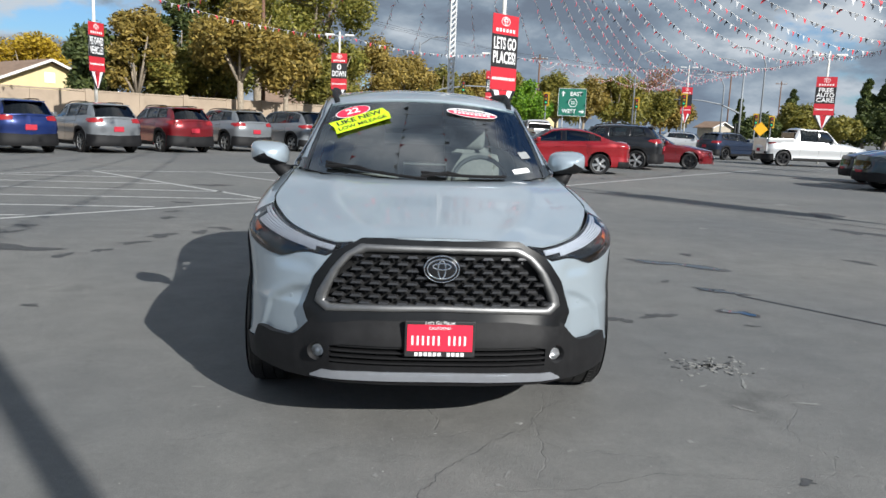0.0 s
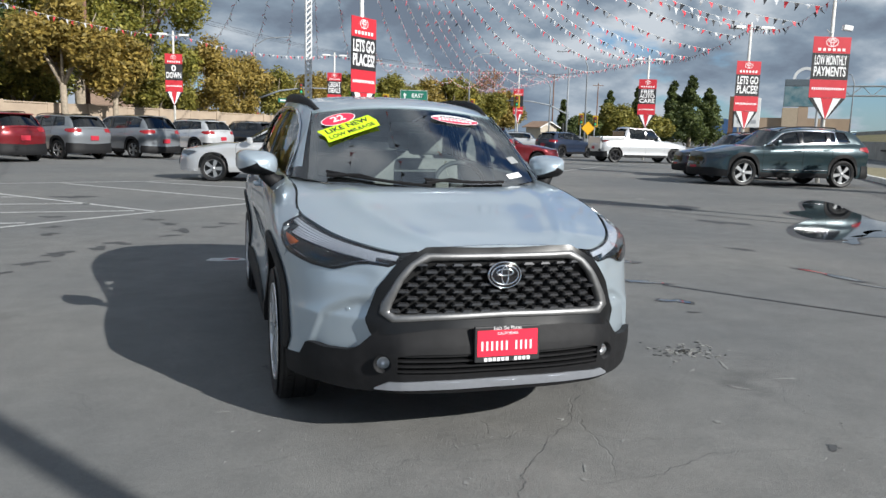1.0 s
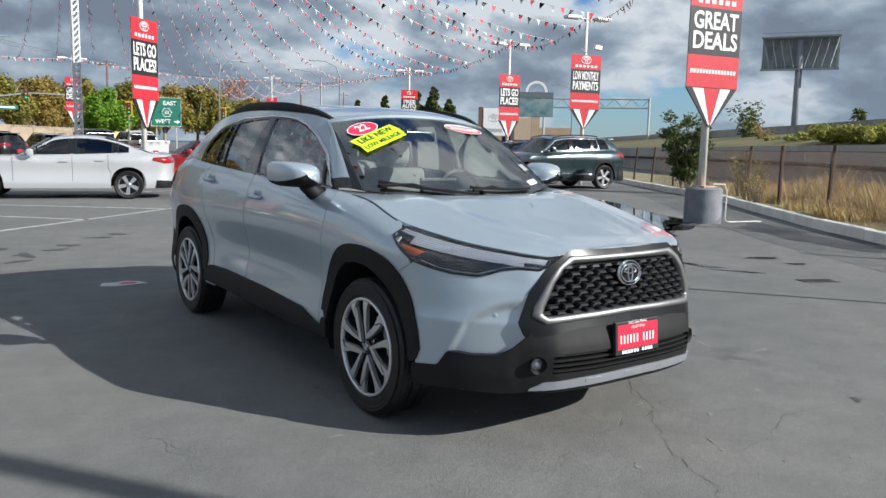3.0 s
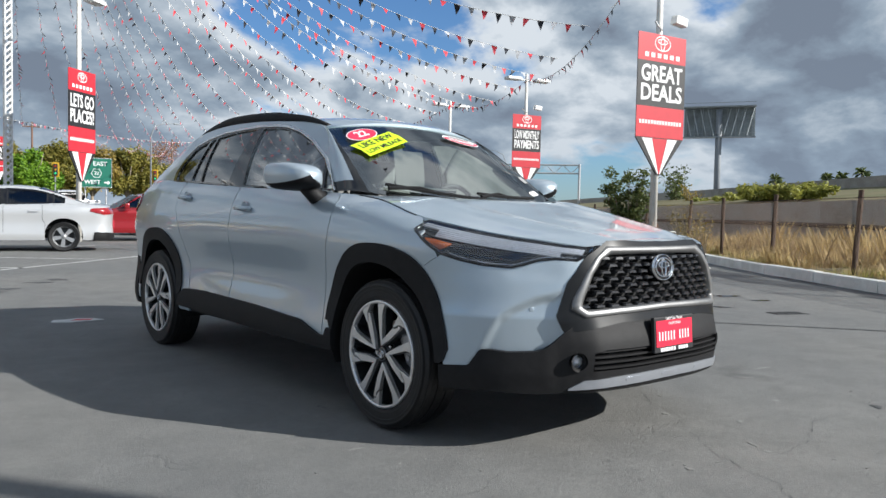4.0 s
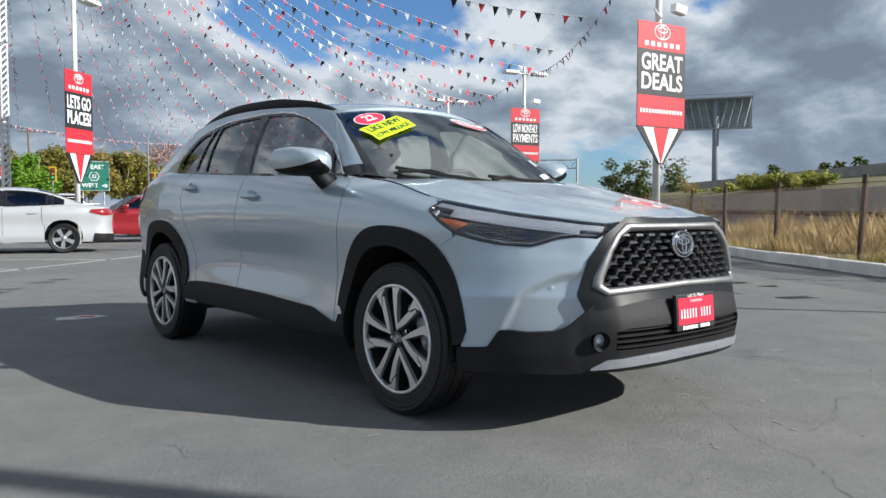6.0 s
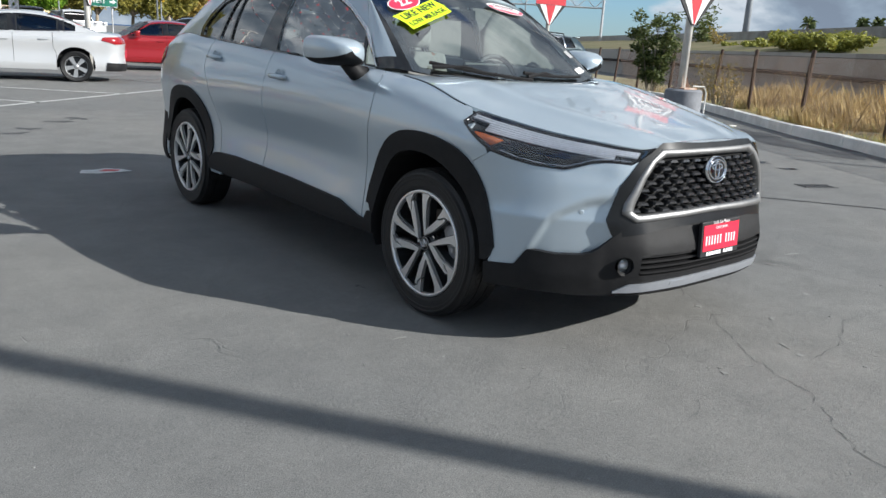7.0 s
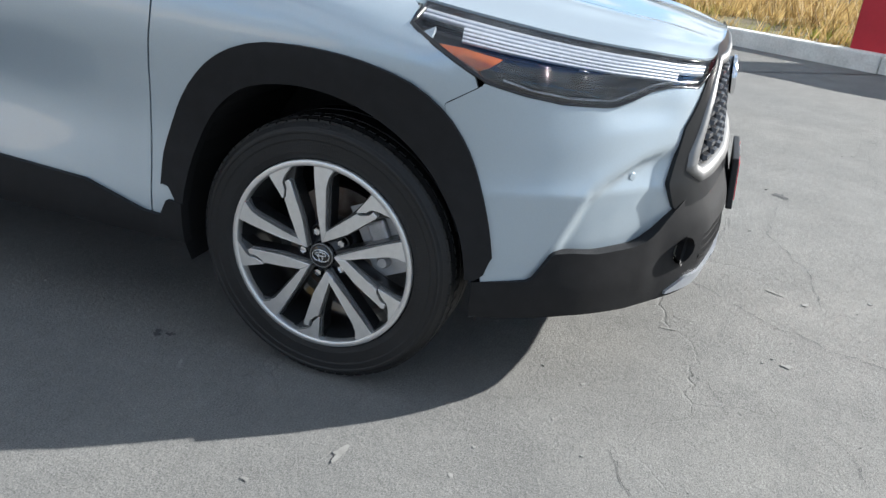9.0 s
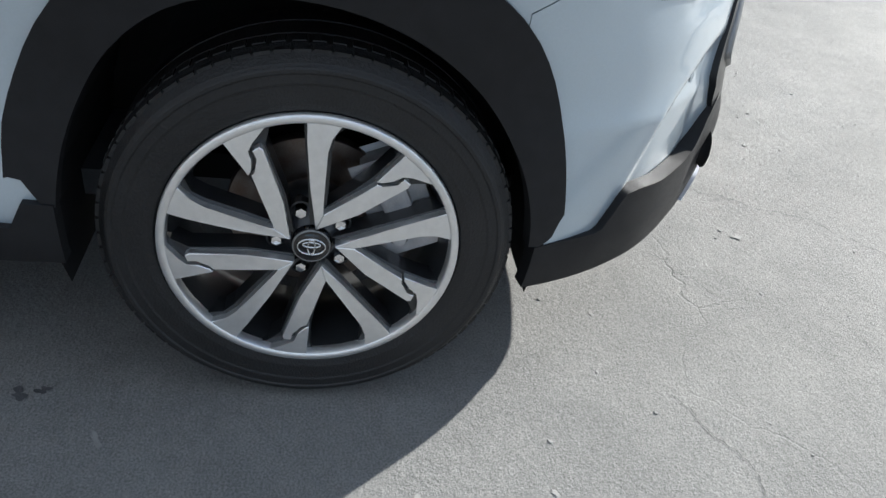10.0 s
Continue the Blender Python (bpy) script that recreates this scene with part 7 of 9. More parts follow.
# the tall mast that carries the bunting
MAST = Vector((1.9, 21.5, 13.5))
mast = empty("tall_mast", pose(MAST.x, MAST.y, gz(MAST.x, MAST.y)), "tall pale steel lattice mast with cameras", "mast")
MASTGREY = mat("pale_galvanised", (0.72, 0.73, 0.73), 0.5, 0.2, vary=0.2, scale=3)
for s, u in ((-1, -1), (1, -1), (1, 1), (-1, 1)):
    part("mast_leg", tube(bmesh.new(), [(s * 0.085, u * 0.085, 0), (s * 0.075, u * 0.075, 13.6)], 0.024, 6), MASTGREY, mast)
bm = bmesh.new()
for k in range(76):
    z = k * 0.178
    for a, b in (((-1, -1), (1, -1)), ((1, -1), (1, 1)), ((1, 1), (-1, 1)), ((-1, 1), (-1, -1))):
        tube(bm, [(a[0] * 0.08, a[1] * 0.08, z), (b[0] * 0.08, b[1] * 0.08, z + 0.18)], 0.032, 4, cap=False)
part("mast_bracing", bm, MASTGREY, mast)
for s in (-1, 1):
    part("mast_camera", box(s * 0.35 - 0.10, s * 0.35 + 0.10, -0.22, 0.06, 6.95, 7.10, 0.02), WHITE, mast, "white surveillance camera")
part("camera_arm", tube(bmesh.new(), [(-0.4, 0, 7.15), (0.4, 0, 7.15)], 0.02, 6), GALV, mast)

# bunting
FLAGS = [mat("flag_red", (0.62, 0.05, 0.07), 0.6, vary=0.1), mat("flag_black", (0.02, 0.022, 0.03), 0.6, vary=0.1), mat("flag_white", (0.50, 0.51, 0.53), 0.6, vary=0.05)]
CORD = mat("cord", (0.6, 0.6, 0.58), 0.8)


def bunting(a, b, sag, seed, size=0.25, gap=0.40):
    rng = random.Random(seed)
    a, b = Vector(a), Vector(b)
    L = (b - a).length
    n = max(8, int(L / gap))
    t = empty("bunting_string", None, "string of small red, black and white pennants", "bunting", "bunting over the lot")

    def at(f):
        return a.lerp(b, f) + Vector((0, 0, -sag * 4 * f * (1 - f)))
    part("cord", tube(bmesh.new(), [at(k / 24) for k in range(25)], 0.007, 4, cap=False), CORD, t)
    me = bpy.data.meshes.new("pennant")
    verts, faces, mats = [], [], []
    for k in range(n):
        f = (k + 0.5) / n
        p = at(f)
        d = (at(min(1, f + 0.01)) - at(max(0, f - 0.01))).normalized()
        sw = Vector((-d.y, d.x, 0)) * rng.gauss(0, 0.45) + Vector((0, 0, -1))
        sw = (sw + d * rng.gauss(0, 0.2)).normalized()
        s = size * rng.uniform(0.85, 1.1)
        q = len(verts)
        bend = Vector((-d.y, d.x, 0)) * rng.gauss(0, 0.05)
        verts += [p - d * s * 0.36, p + d * s * 0.36, p + d * s * 0.18 + sw * s * 0.5 + bend, p + sw * s, p - d * s * 0.18 + sw * s * 0.5 + bend]
        faces += [(q, q + 4, q + 2, q + 1), (q + 4, q + 3, q + 2)]
        c = (k + seed) % 3
        mats += [c, c]
    me.from_pydata([tuple(v) for v in verts], [], faces)
    for m in FLAGS:
        me.materials.append(m)
    for p, c in zip(me.polygons, mats):
        p.material_index = c
    tagged(part("pennant", me, FLAGS[0], t), kind="stuff")


RIM = [(-12.6, 31.0, 6.9), (-2.62, 46.8, 6.6), (8.0, 55.5, 6.8), (32.2, 78.0, 8.2), (25.4, 39.9, 6.1), (20.6, 24.2, 6.0), (18.45, 17.38, 6.1), (9.66, 5.68, 6.5), (4.0, -9.0, 7.5)]
for k, (a, b) in enumerate(zip(RIM, RIM[1:])):
    if k == 7:
        continue
    bunting(a, b, 0.5 if k != 6 else 0.9, 40 + k)
ENDS = []
for k, n in ((0, 2), (1, 4), (2, 6), (3, 7), (4, 5), (5, 4), (6, 4)):
    for j in range(n):
        f = (j + 0.5) / n
        a, b = Vector(RIM[k]), Vector(RIM[k + 1])
        p = a.lerp(b, f)
        p.z -= 2.0 * f * (1 - f)
        ENDS.append(p)
for k, e in enumerate(ENDS):
    bunting(MAST, e, 0.09 * (e - MAST).length, 60 + k)

BACK = [(4.0, -9.0, 7.5), (-3.5, -13.0, 7.2), (-11.0, -9.0, 7.2), (-16.0, 0.0, 7.2), (-18.0, 12.0, 7.2), (-12.6, 31.0, 6.9)]
for k, (a, b) in enumerate(zip(BACK, BACK[1:])):
    bunting(a, b, 0.9, 140 + k)
    for j in range(3):
        e = Vector(a).lerp(Vector(b), (j + 0.5) / 3) - Vector((0, 0, 0.8))
        bunting(MAST, e, 0.06 * (e - MAST).length, 150 + 4 * k + j)

# street furniture beyond the lot
STREETGREY = mat("street_steel", (0.26, 0.28, 0.30), 0.6, 0.2, vary=0.15, scale=2)

def street_light(x, y, h, arm, yaw, label="grey street light with a curved arm"):
    t = empty("street_lamp", pose(x, y, gz(x, y), 0, 0, yaw), label, "street lamp", "street lights")
    part("pole", tube(bmesh.new(), [(0, 0, 0), (0, 0, h * 0.85), (arm * 0.15, 0, h * 0.95), (arm * 0.6, 0, h), (arm, 0, h)], [0.11, 0.08, 0.06, 0.05, 0.04], 10), STREETGREY, t, smooth=True)
    part("lamp_head", box(arm - 0.1, arm + 0.65, -0.14, 0.14, h - 0.08, h + 0.06, 0.04), STREETGREY, t)


def signal(parent, x, y, z, yaw, lit=1, plate=False):
    m = pose(x, y, z, 0, 0, yaw)
    if plate:
        part("backplate", box(-0.30, 0.30, 0.10, 0.13, -0.66, 0.66, 0.02, m), mat("signal_yellow", (0.55, 0.33, 0.02), 0.6, vary=0.1), parent, "yellow signal backplate")
    s = part("signal_head", box(-0.17, 0.17, -0.12, 0.10, -0.52, 0.52, 0.03, m), SIGNALBLACK, parent, "black traffic signal")
    for k, c in enumerate(((0.30, 0.02, 0.01), (0.35, 0.20, 0.01), (0.02, 0.55, 0.22))):
        mt = mat("signal_%s" % ("red", "amber", "green")[k], c, 0.4, vary=0.05)
        part("signal_lens", lathe(bmesh.new(), [(0.0, 0.02), (0.10, 0.0)], 14, m @ pose(0, -0.125, 0.33 - 0.33 * k, 90, 0, 0)), mt, s)
    return s


def signal_mast(x, y, yaw, h, arm, heads, sign=True):
    t = empty("traffic_signal", pose(x, y, gz(x, y), 0, 0, yaw), "grey traffic signal mast with a long arm", "traffic signal")
    part("pole", tube(bmesh.new(), [(0, 0, 0), (0, 0, h * 1.75)], [0.14, 0.09], 10), STREETGREY, t, smooth=True)
    part("mast_arm", tube(bmesh.new(), [(0, 0, h * 0.75), (arm * 0.3, 0, h * 0.93), (arm * 0.6, 0, h), (arm, 0, h)], [0.10, 0.09, 0.07, 0.05], 10), STREETGREY, t, smooth=True)
    part("light_arm", tube(bmesh.new(), [(0, 0, h * 1.70), (arm * 0.15, 0, h * 1.85), (arm * 0.45, 0, h * 1.9)], 0.05, 8), STREETGREY, t)
    for f in heads:
        signal(t, arm * f, -0.2, h - 0.1, 0)
    signal(t, 0.3, -0.2, h * 0.45, 20)
    if sign:
        p = part("street_name_sign", box(arm * 0.28, arm * 0.28 + 1.6, -0.16, -0.12, h * 0.72, h * 0.72 + 0.42, 0.01), SIGNGREEN, t, "green street name sign")
        part("name_bar", box(arm * 0.28 + 0.2, arm * 0.28 + 1.4, -0.165, -0.16, h * 0.72 + 0.13, h * 0.72 + 0.29), INKWHITE, p)


x, y = polar(2.5, 82)
signal_mast(x, y, -4, 5.6, 8.5, (0.55, 1.0))
x, y = polar(25.2, 95)
signal_mast(x, y, 170, 5.4, 7.5, (0.9,), False)
for az, d, h, arm, yaw in ((18.0, 90, 10.5, 2.6, 0), (26.5, 92, 11.0, 3.0, 170), (24.0, 105, 9.0, 3.0, 175), (44, 130, 12, 3.0, 150), (41.0, 140, 12, 3.0, 20)):
    x, y = polar(az, d)
    street_light(x, y, h, arm, yaw)
for az, d, h in ((18.2, 88, 4.6), (21.4, 80, 4.8), (26.2, 92, 3.4), (27.2, 92, 3.2), (11.8, 78, 4.4)):
    x, y = polar(az, d)
    t = empty("signal_post", pose(x, y, gz(x, y)), "black traffic signal on a short post", "traffic signal", "signal posts")
    part("post", tube(bmesh.new(), [(0, 0, 0), (0, 0, h)], 0.07, 8), STREETGREY, t)
    signal(t, 0, -0.15, h, -20, plate=True)

# green route sign
x, y = polar(13.7, 62)
t = empty("route_sign", pose(x, y, gz(x, y), 0, 0, -14), "green highway route sign pointing east and west", "road sign")
part("panel", box(-1.05, 1.05, -0.03, 0.0, 2.55, 4.62, 0.05), SIGNGREEN, t)
part("border", box(-1.09, 1.09, -0.02, 0.01, 2.51, 4.66, 0.05), INKWHITE, t)
for s in (-0.7, 0.7):
    part("post", tube(bmesh.new(), [(s, 0.05, 0), (s, 0.05, 4.6)], 0.05, 8), GALV, t)
lettering("route_text", "EAST", 0.42, pose(0.28, -0.034, 4.22, 90, 0, 0), INKWHITE, t, 0.002, bold=0.008)
lettering("route_text", "WEST", 0.42, pose(-0.22, -0.034, 2.88, 90, 0, 0), INKWHITE, t, 0.002, bold=0.008)
bm = lathe(bmesh.new(), [(0.0, 0.0), (0.36, 0.0), (0.38, -0.01)], 6, pose(0.05, -0.034, 3.55, 90, 0, 0))
part("route_shield", bm, INKWHITE, t)
bm = lathe(bmesh.new(), [(0.0, 0.004), (0.32, 0.004), (0.33, -0.01)], 6, pose(0.05, -0.034, 3.55, 90, 0, 0))
part("shield_field", bm, SIGNGREEN, t)
lettering("route_text", "22", 0.32, pose(0.05, -0.042, 3.55, 90, 0, 0), INKWHITE, t, 0.002, bold=0.006)
for cx, cz, r in ((-0.72, 4.22, 0), (0.76, 2.88, -90)):
    bm = bmesh.new()
    prism(bm, [(-0.05, -0.2), (0.05, -0.2), (0.05, 0.02), (0.16, 0.02), (0, 0.22), (-0.16, 0.02), (-0.05, 0.02)], 0, 0.004, pose(cx, -0.032, cz, 90, 0, 0) @ pose(0, 0, 0, 0, 0, r))
    part("arrow", bm, INKWHITE, t)
# yellow diamond warning sign
x, y = polar(26.6, 72)
t = empty("warning_sign", pose(x, y, gz(x, y), 0, 0, -20), "yellow diamond warning sign on a post", "road sign")
part("panel", box(-0.43, 0.43, -0.02, 0.0, -0.43, 0.43, 0.03, pose(0, 0, 2.2) @ pose(0, 0, 0, 0, 45, 0)), YELLOW, t)
part("post", tube(bmesh.new(), [(0, 0.03, 0), (0, 0.03, 2.8)], 0.035, 6), GALV, t)


def utility_pole(x, y, h, yaw, red=False):
    t = empty("utility_pole", pose(x, y, gz(x, y), 0, 0, yaw), "brown wooden utility pole with a crossarm", "utility pole", "utility poles")
    part("pole", tube(bmesh.new(), [(0, 0, 0), (0, 0, h)], [0.16, 0.11], 8), WOODPOLE, t, smooth=True)
    part("crossarm", box(-1.2, 1.2, -0.06, 0.06, h - 0.7, h - 0.55), WOODPOLE, t)
    for s in (-1.05, -0.5, 0.5, 1.05):
        part("insulator", lathe(bmesh.new(), [(0.05, 0), (0.06, 0.08), (0.03, 0.16), (0, 0.17)], 8, pose(s, 0, h - 0.55)), POLEWHITE, t)
    return Vector((x, y, gz(x, y) + h - 0.45))


tops = []
for az, d, h, yaw in ((-42, 50, 11.0, 40), (-8.6, 56, 10.2, 10), (11.2, 120, 12.5, -10), (24.4, 165, 14, -20), (27.6, 190, 14, -20), (20, 135, 12.5, -10)):
    x, y = polar(az, d)
    tops.append(utility_pole(x, y, h, yaw))
for k, (a, b) in enumerate(((tops[0], tops[1]), (tops[1], tops[2]), (tops[2], tops[3]))):
    for o in (-1.0, 0.0, 1.0):
        pts = [a.lerp(b, f) + Vector((o * 0.5, 0, 0.25 * abs(o) - 1.2 * 4 * f * (1 - f) * 0.5)) for f in np.linspace(0, 1, 14)]
        ob = part("power_line", tube(bmesh.new(), pts, 0.016, 4, cap=False), BLACKINK, None)
        tagged(ob, "thin dark overhead power line", "power line", "overhead lines")

# freeway side: hoarding frame, gantry, dealer signs, building, hills
x, y = polar(59.0, 118)
t = empty("billboard", pose(x, y, 0, 0, 0, -62), "back of a steel billboard on a single grey post", "billboard")
BOARD = mat("board_back", (0.27, 0.30, 0.30), 0.7, vary=0.3, scale=0.8)
STEEL = mat("grey_paint", (0.33, 0.36, 0.37), 0.6, vary=0.15, scale=2)
part("post", tube(bmesh.new(), [(0, 0.1, 0), (0, 0.1, 17.0)], 0.45, 16), mat("post_grey", (0.22, 0.24, 0.26), 0.6, vary=0.2, scale=0.5), t, "dark grey steel post", smooth=True)
part("panel", box(-4.9, 4.9, 0.75, 0.95, 13.0, 17.4), BOARD, t, "dark back of the billboard panel")
for k in range(9):
    xx = -4.6 + k * 1.15
    part("upright", box(xx - 0.07, xx + 0.07, 0.55, 0.72, 13.1, 17.3), STEEL, t)
for k in range(4):
    for s in (-1, 1):
        xx = s * (0.7 + 1.05 * k)
        part("brace", tube(bmesh.new(), [(xx, -0.45, 13.2), (xx + s * 0.9, 0.5, 17.2)], 0.10, 5), STEEL, t)
for z in (13.0, 17.4):
    part("walkway", box(-5.0, 5.0, -0.6, 0.72, z - 0.08, z + 0.08), STEEL, t)
    part("rail", box(-5.0, 5.0, -0.62, -0.54, z + 0.5, z + 0.56), STEEL, t)
x, y = polar(45.5, 130)
t = empty("sign_gantry", pose(x, y, 2.0, 0, 0, -46), "steel freeway sign gantry across the road", "gantry")
for z in (6.2, 7.6):
    part("chord", tube(bmesh.new(), [(-8, 0, z), (9, 0, z)], 0.13, 6), GALV, t)
for k in range(12):
    part("lattice", tube(bmesh.new(), [(-8 + k * 1.42, 0, 6.2 if k % 2 else 7.6), (-8 + (k + 1) * 1.42, 0, 7.6 if k % 2 else 6.2)], 0.07, 4), GALV, t)
for s in (-8, 9):
    part("gantry_leg", tube(bmesh.new(), [(s, 0, -2), (s, 0, 7.8)], 0.2, 8), GALV, t)
x, y = polar(37.3, 66)
t = empty("dealer_sign", pose(x, y, gz(x, y), 0, 0, -36), "white dealer sign with a grey oval mark on a brown post", "sign")
part("panel", box(-0.95, 0.95, -0.2, 0.2, 2.5, 4.8, 0.03), WHITE, t)
emblem_rings(t, pose(0, -0.205, 4.0, 90, 0, 0), 0.48, 0.01, GALV)
part("name_bar", box(-0.7, 0.7, -0.21, -0.2, 2.8, 3.1), GALV, t)
part("post", box(-1.35, -0.97, -0.15, 0.15, 0, 4.9), WOODPOLE, t)
x, y = polar(41.0, 96)
t = empty("roadside_display", pose(x, y, 1.0, 0, 0, -38), "large roadside display sign with a rounded crown", "sign")
part("post", box(-0.5, 0.5, -0.3, 0.3, -1.0, 5.2), TANBLD, t)
part("screen", box(-2.1, 2.1, -0.35, 0.3, 4.2, 6.4, 0.05), mat("display_teal", (0.05, 0.16, 0.20), 0.3, scale=1.2, col2=(0.30, 0.36, 0.36)), t, "teal and grey display panel")
part("band", box(-2.1, 2.1, -0.36, 0.3, 6.45, 7.2, 0.04), mat("grey_paint2", (0.12, 0.15, 0.17), 0.6), t)
part("crown", lathe(bmesh.new(), [(1.05, -0.2), (1.35, -0.2), (1.35, 0.2), (1.05, 0.2)], 32, pose(0, 0, 7.2, 90, 0, 0), closed=True), WHITE, t, "pale ring over the sign")
x, y = polar(41.5, 140)
t = empty("building", pose(x, y, 0, 0, 0, -40), "low tan commercial building with stepped parapets", "building")
part("wall", box(-10, 6, -4, 6, 0, 5.0), TANBLD, t)
part("wall_tower", box(-4, -1, -4.6, 3, 0, 6.6, 0.05), mat("tan_light", (0.50, 0.40, 0.29), 0.9), t)
for k in range(5):
    part("window", box(-8.6 + k * 2.6, -7.2 + k * 2.6, -4.05, -3.95, 1.0, 3.4), GLOSSBLACK, t)


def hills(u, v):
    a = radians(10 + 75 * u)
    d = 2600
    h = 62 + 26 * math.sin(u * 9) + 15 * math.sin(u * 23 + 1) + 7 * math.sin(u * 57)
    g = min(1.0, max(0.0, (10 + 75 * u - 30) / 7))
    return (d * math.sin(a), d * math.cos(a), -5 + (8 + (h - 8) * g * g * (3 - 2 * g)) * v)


# one flat blue sheet; its colour carries the haze of the distance
sheet("backdrop", hills, 90, 2, HAZE_HILLS, "hills on the horizon with blue distance haze in their colour", "hills")

# puddle, marks and litter on the asphalt
WATER = mat("puddle_water", (0.02, 0.022, 0.025), 0.03, vary=0.2, scale=1.0, spec=0.6)
STAIN = mat("old_oil", (0.065, 0.066, 0.068), 0.75, vary=0.4, scale=20, bump=0.2, bscale=200)
WET = mat("wet_asphalt", (0.10, 0.10, 0.10), 0.60, spec=0.3, scale=1.6, bump=0.2, bscale=160, col2=(0.045, 0.046, 0.049))


def blot(name, cx, cy, a, b, yaw, material, lift, label, category, seed, rough=0.18, n=64):
    rng = random.Random(seed)
    ph = [rng.uniform(0, 6.28) for _ in range(5)]
    pts = []
    for k in range(n):
        t = 2 * math.pi * k / n
        r = 1 + rough * sum(math.sin((j + 2) * t + ph[j]) / (1 + 0.5 * j) for j in range(5))
        p = pose(cx, cy, 0, 0, 0, yaw) @ Vector((a * r * math.cos(t), b * r * math.sin(t), 0))
        pts.append((p.x, p.y, gz(p.x, p.y) + lift))
    c = (cx, cy, gz(cx, cy) + lift)
    verts = [c] + pts
    faces = [(0, 1 + k, 1 + (k + 1) % n) for k in range(n)]
    return tagged(new(name, mesh_of(name, verts, faces, material, False)), label, category)


blot("wet_patch", 9.45, 7.15, 2.75, 0.98, 50, WET, 0.003, "dark damp asphalt round the puddle", "damp patch", 4, 0.30, 140)
blot("puddle", 9.5, 7.2, 2.6, 0.86, 50, WATER, 0.006, "still rain puddle mirroring the sky", "puddle", 4, 0.30, 140)
blot("puddle", 8.35, 5.2, 0.75, 0.16, 24, WATER, 0.006, "thin tail of rain water by the footing", "puddle", 6, 0.34, 80)
blot("puddle", 10.4, 2.9, 0.9, 0.14, 47, WATER, 0.006, "thin strip of rain water along the kerb", "puddle", 7, 0.34, 80)
blot("wet_patch", 10.2, 3.0, 1.5, 0.36, 48, WET, 0.003, "dark damp asphalt along the kerb", "damp patch", 9, 0.36, 110)
blot("wet_patch", 7.6, 0.6, 1.4, 0.25, 55, WET, 0.003, "dark damp asphalt along the kerb", "damp patch", 11, 0.36, 110)
blot("wet_patch", 9.3, 3.7, 0.5, 1.6, -40, WET, 0.003, "dark damp asphalt along the kerb", "damp patch", 5, 0.3, 80)
for k, (x, y, a, b, yaw) in enumerate(((2.85, 3.70, 0.34, 0.10, -28), (2.70, 2.42, 0.15, 0.06, -20), (2.52, 1.62, 0.11, 0.055, -40), (4.90, 2.40, 0.34, 0.05, -78), (6.15, 2.28, 0.22, 0.06, -20), (4.92, 1.75, 0.16, 0.04, -60), (6.08, 1.76, 0.12, 0.04, -30), (7.3, 4.6, 0.30, 0.10, 40))):
    blot("puddle", x, y, a, b, yaw, WATER, 0.005, "small shallow rain puddle on the asphalt", "puddle", 80 + k, 0.3, 60)
    blot("wet_patch", x, y, a * 1.25, b * 1.5, yaw, WET, 0.0028, "thin damp rim round a small puddle", "damp patch", 80 + k, 0.3, 60)
for k, (x, y, a, b) in enumerate(((-3.79, 3.71, 0.42, 0.14), (-2.82, 4.20, 0.14, 0.07), (-2.68, 4.74, 0.15, 0.12), (-2.97, 3.69, 0.10, 0.06), (-3.21, 3.34, 0.12, 0.06), (-2.34, 5.07, 0.12, 0.09), (-2.16, 5.44, 0.12, 0.10), (-2.66, 1.42, 0.07, 0.03),
                                  (-4.33, 5.23, 0.12, 0.08), (-4.30, 4.71, 0.14, 0.09), (-3.49, 11.3, 0.22, 0.3), (-3.04, 6.27, 0.10, 0.10), (-3.12, 6.97, 0.09, 0.09), (-3.31, 8.12, 0.12, 0.12), (1.49, 1.34, 0.08, 0.06), (1.83, 1.48, 0.11, 0.07),
                                  (3.2, 4.38, 0.08, 0.06), (2.37, 2.79, 0.05, 0.04), (7.72, 9.23, 0.45, 0.3), (6.83, 6.83, 0.35, 0.2), (5.13, 4.15, 0.14, 0.09), (2.43, 1.23, 0.04, 0.03), (1.46, -1.22, 0.035, 0.025), (-1.95, 7.71, 0.12, 0.1), (-1.71, 7.2, 0.12, 0.1), (-1.52, 6.49, 0.16, 0.1), (-0.96, 7.19, 0.12, 0.09), (-0.44, 7.83, 0.12, 0.1), (-0.17, 8.16, 0.12, 0.1), (-1.17, 6.81, 0.1, 0.08), (-1.63, 6.03, 0.1, 0.07), (-0.90, 0.49, 0.016, 0.010), (-0.89, 0.455, 0.012, 0.008))):
    blot("oil_stain", x, y, a, b, 25 * k, STAIN, 0.0025, "dark oily stain on the asphalt", "stain", 30 + k, 0.34, 48)
PALE = mat("pale_scuff", (0.235, 0.235, 0.225), 0.9, vary=0.25, scale=30)
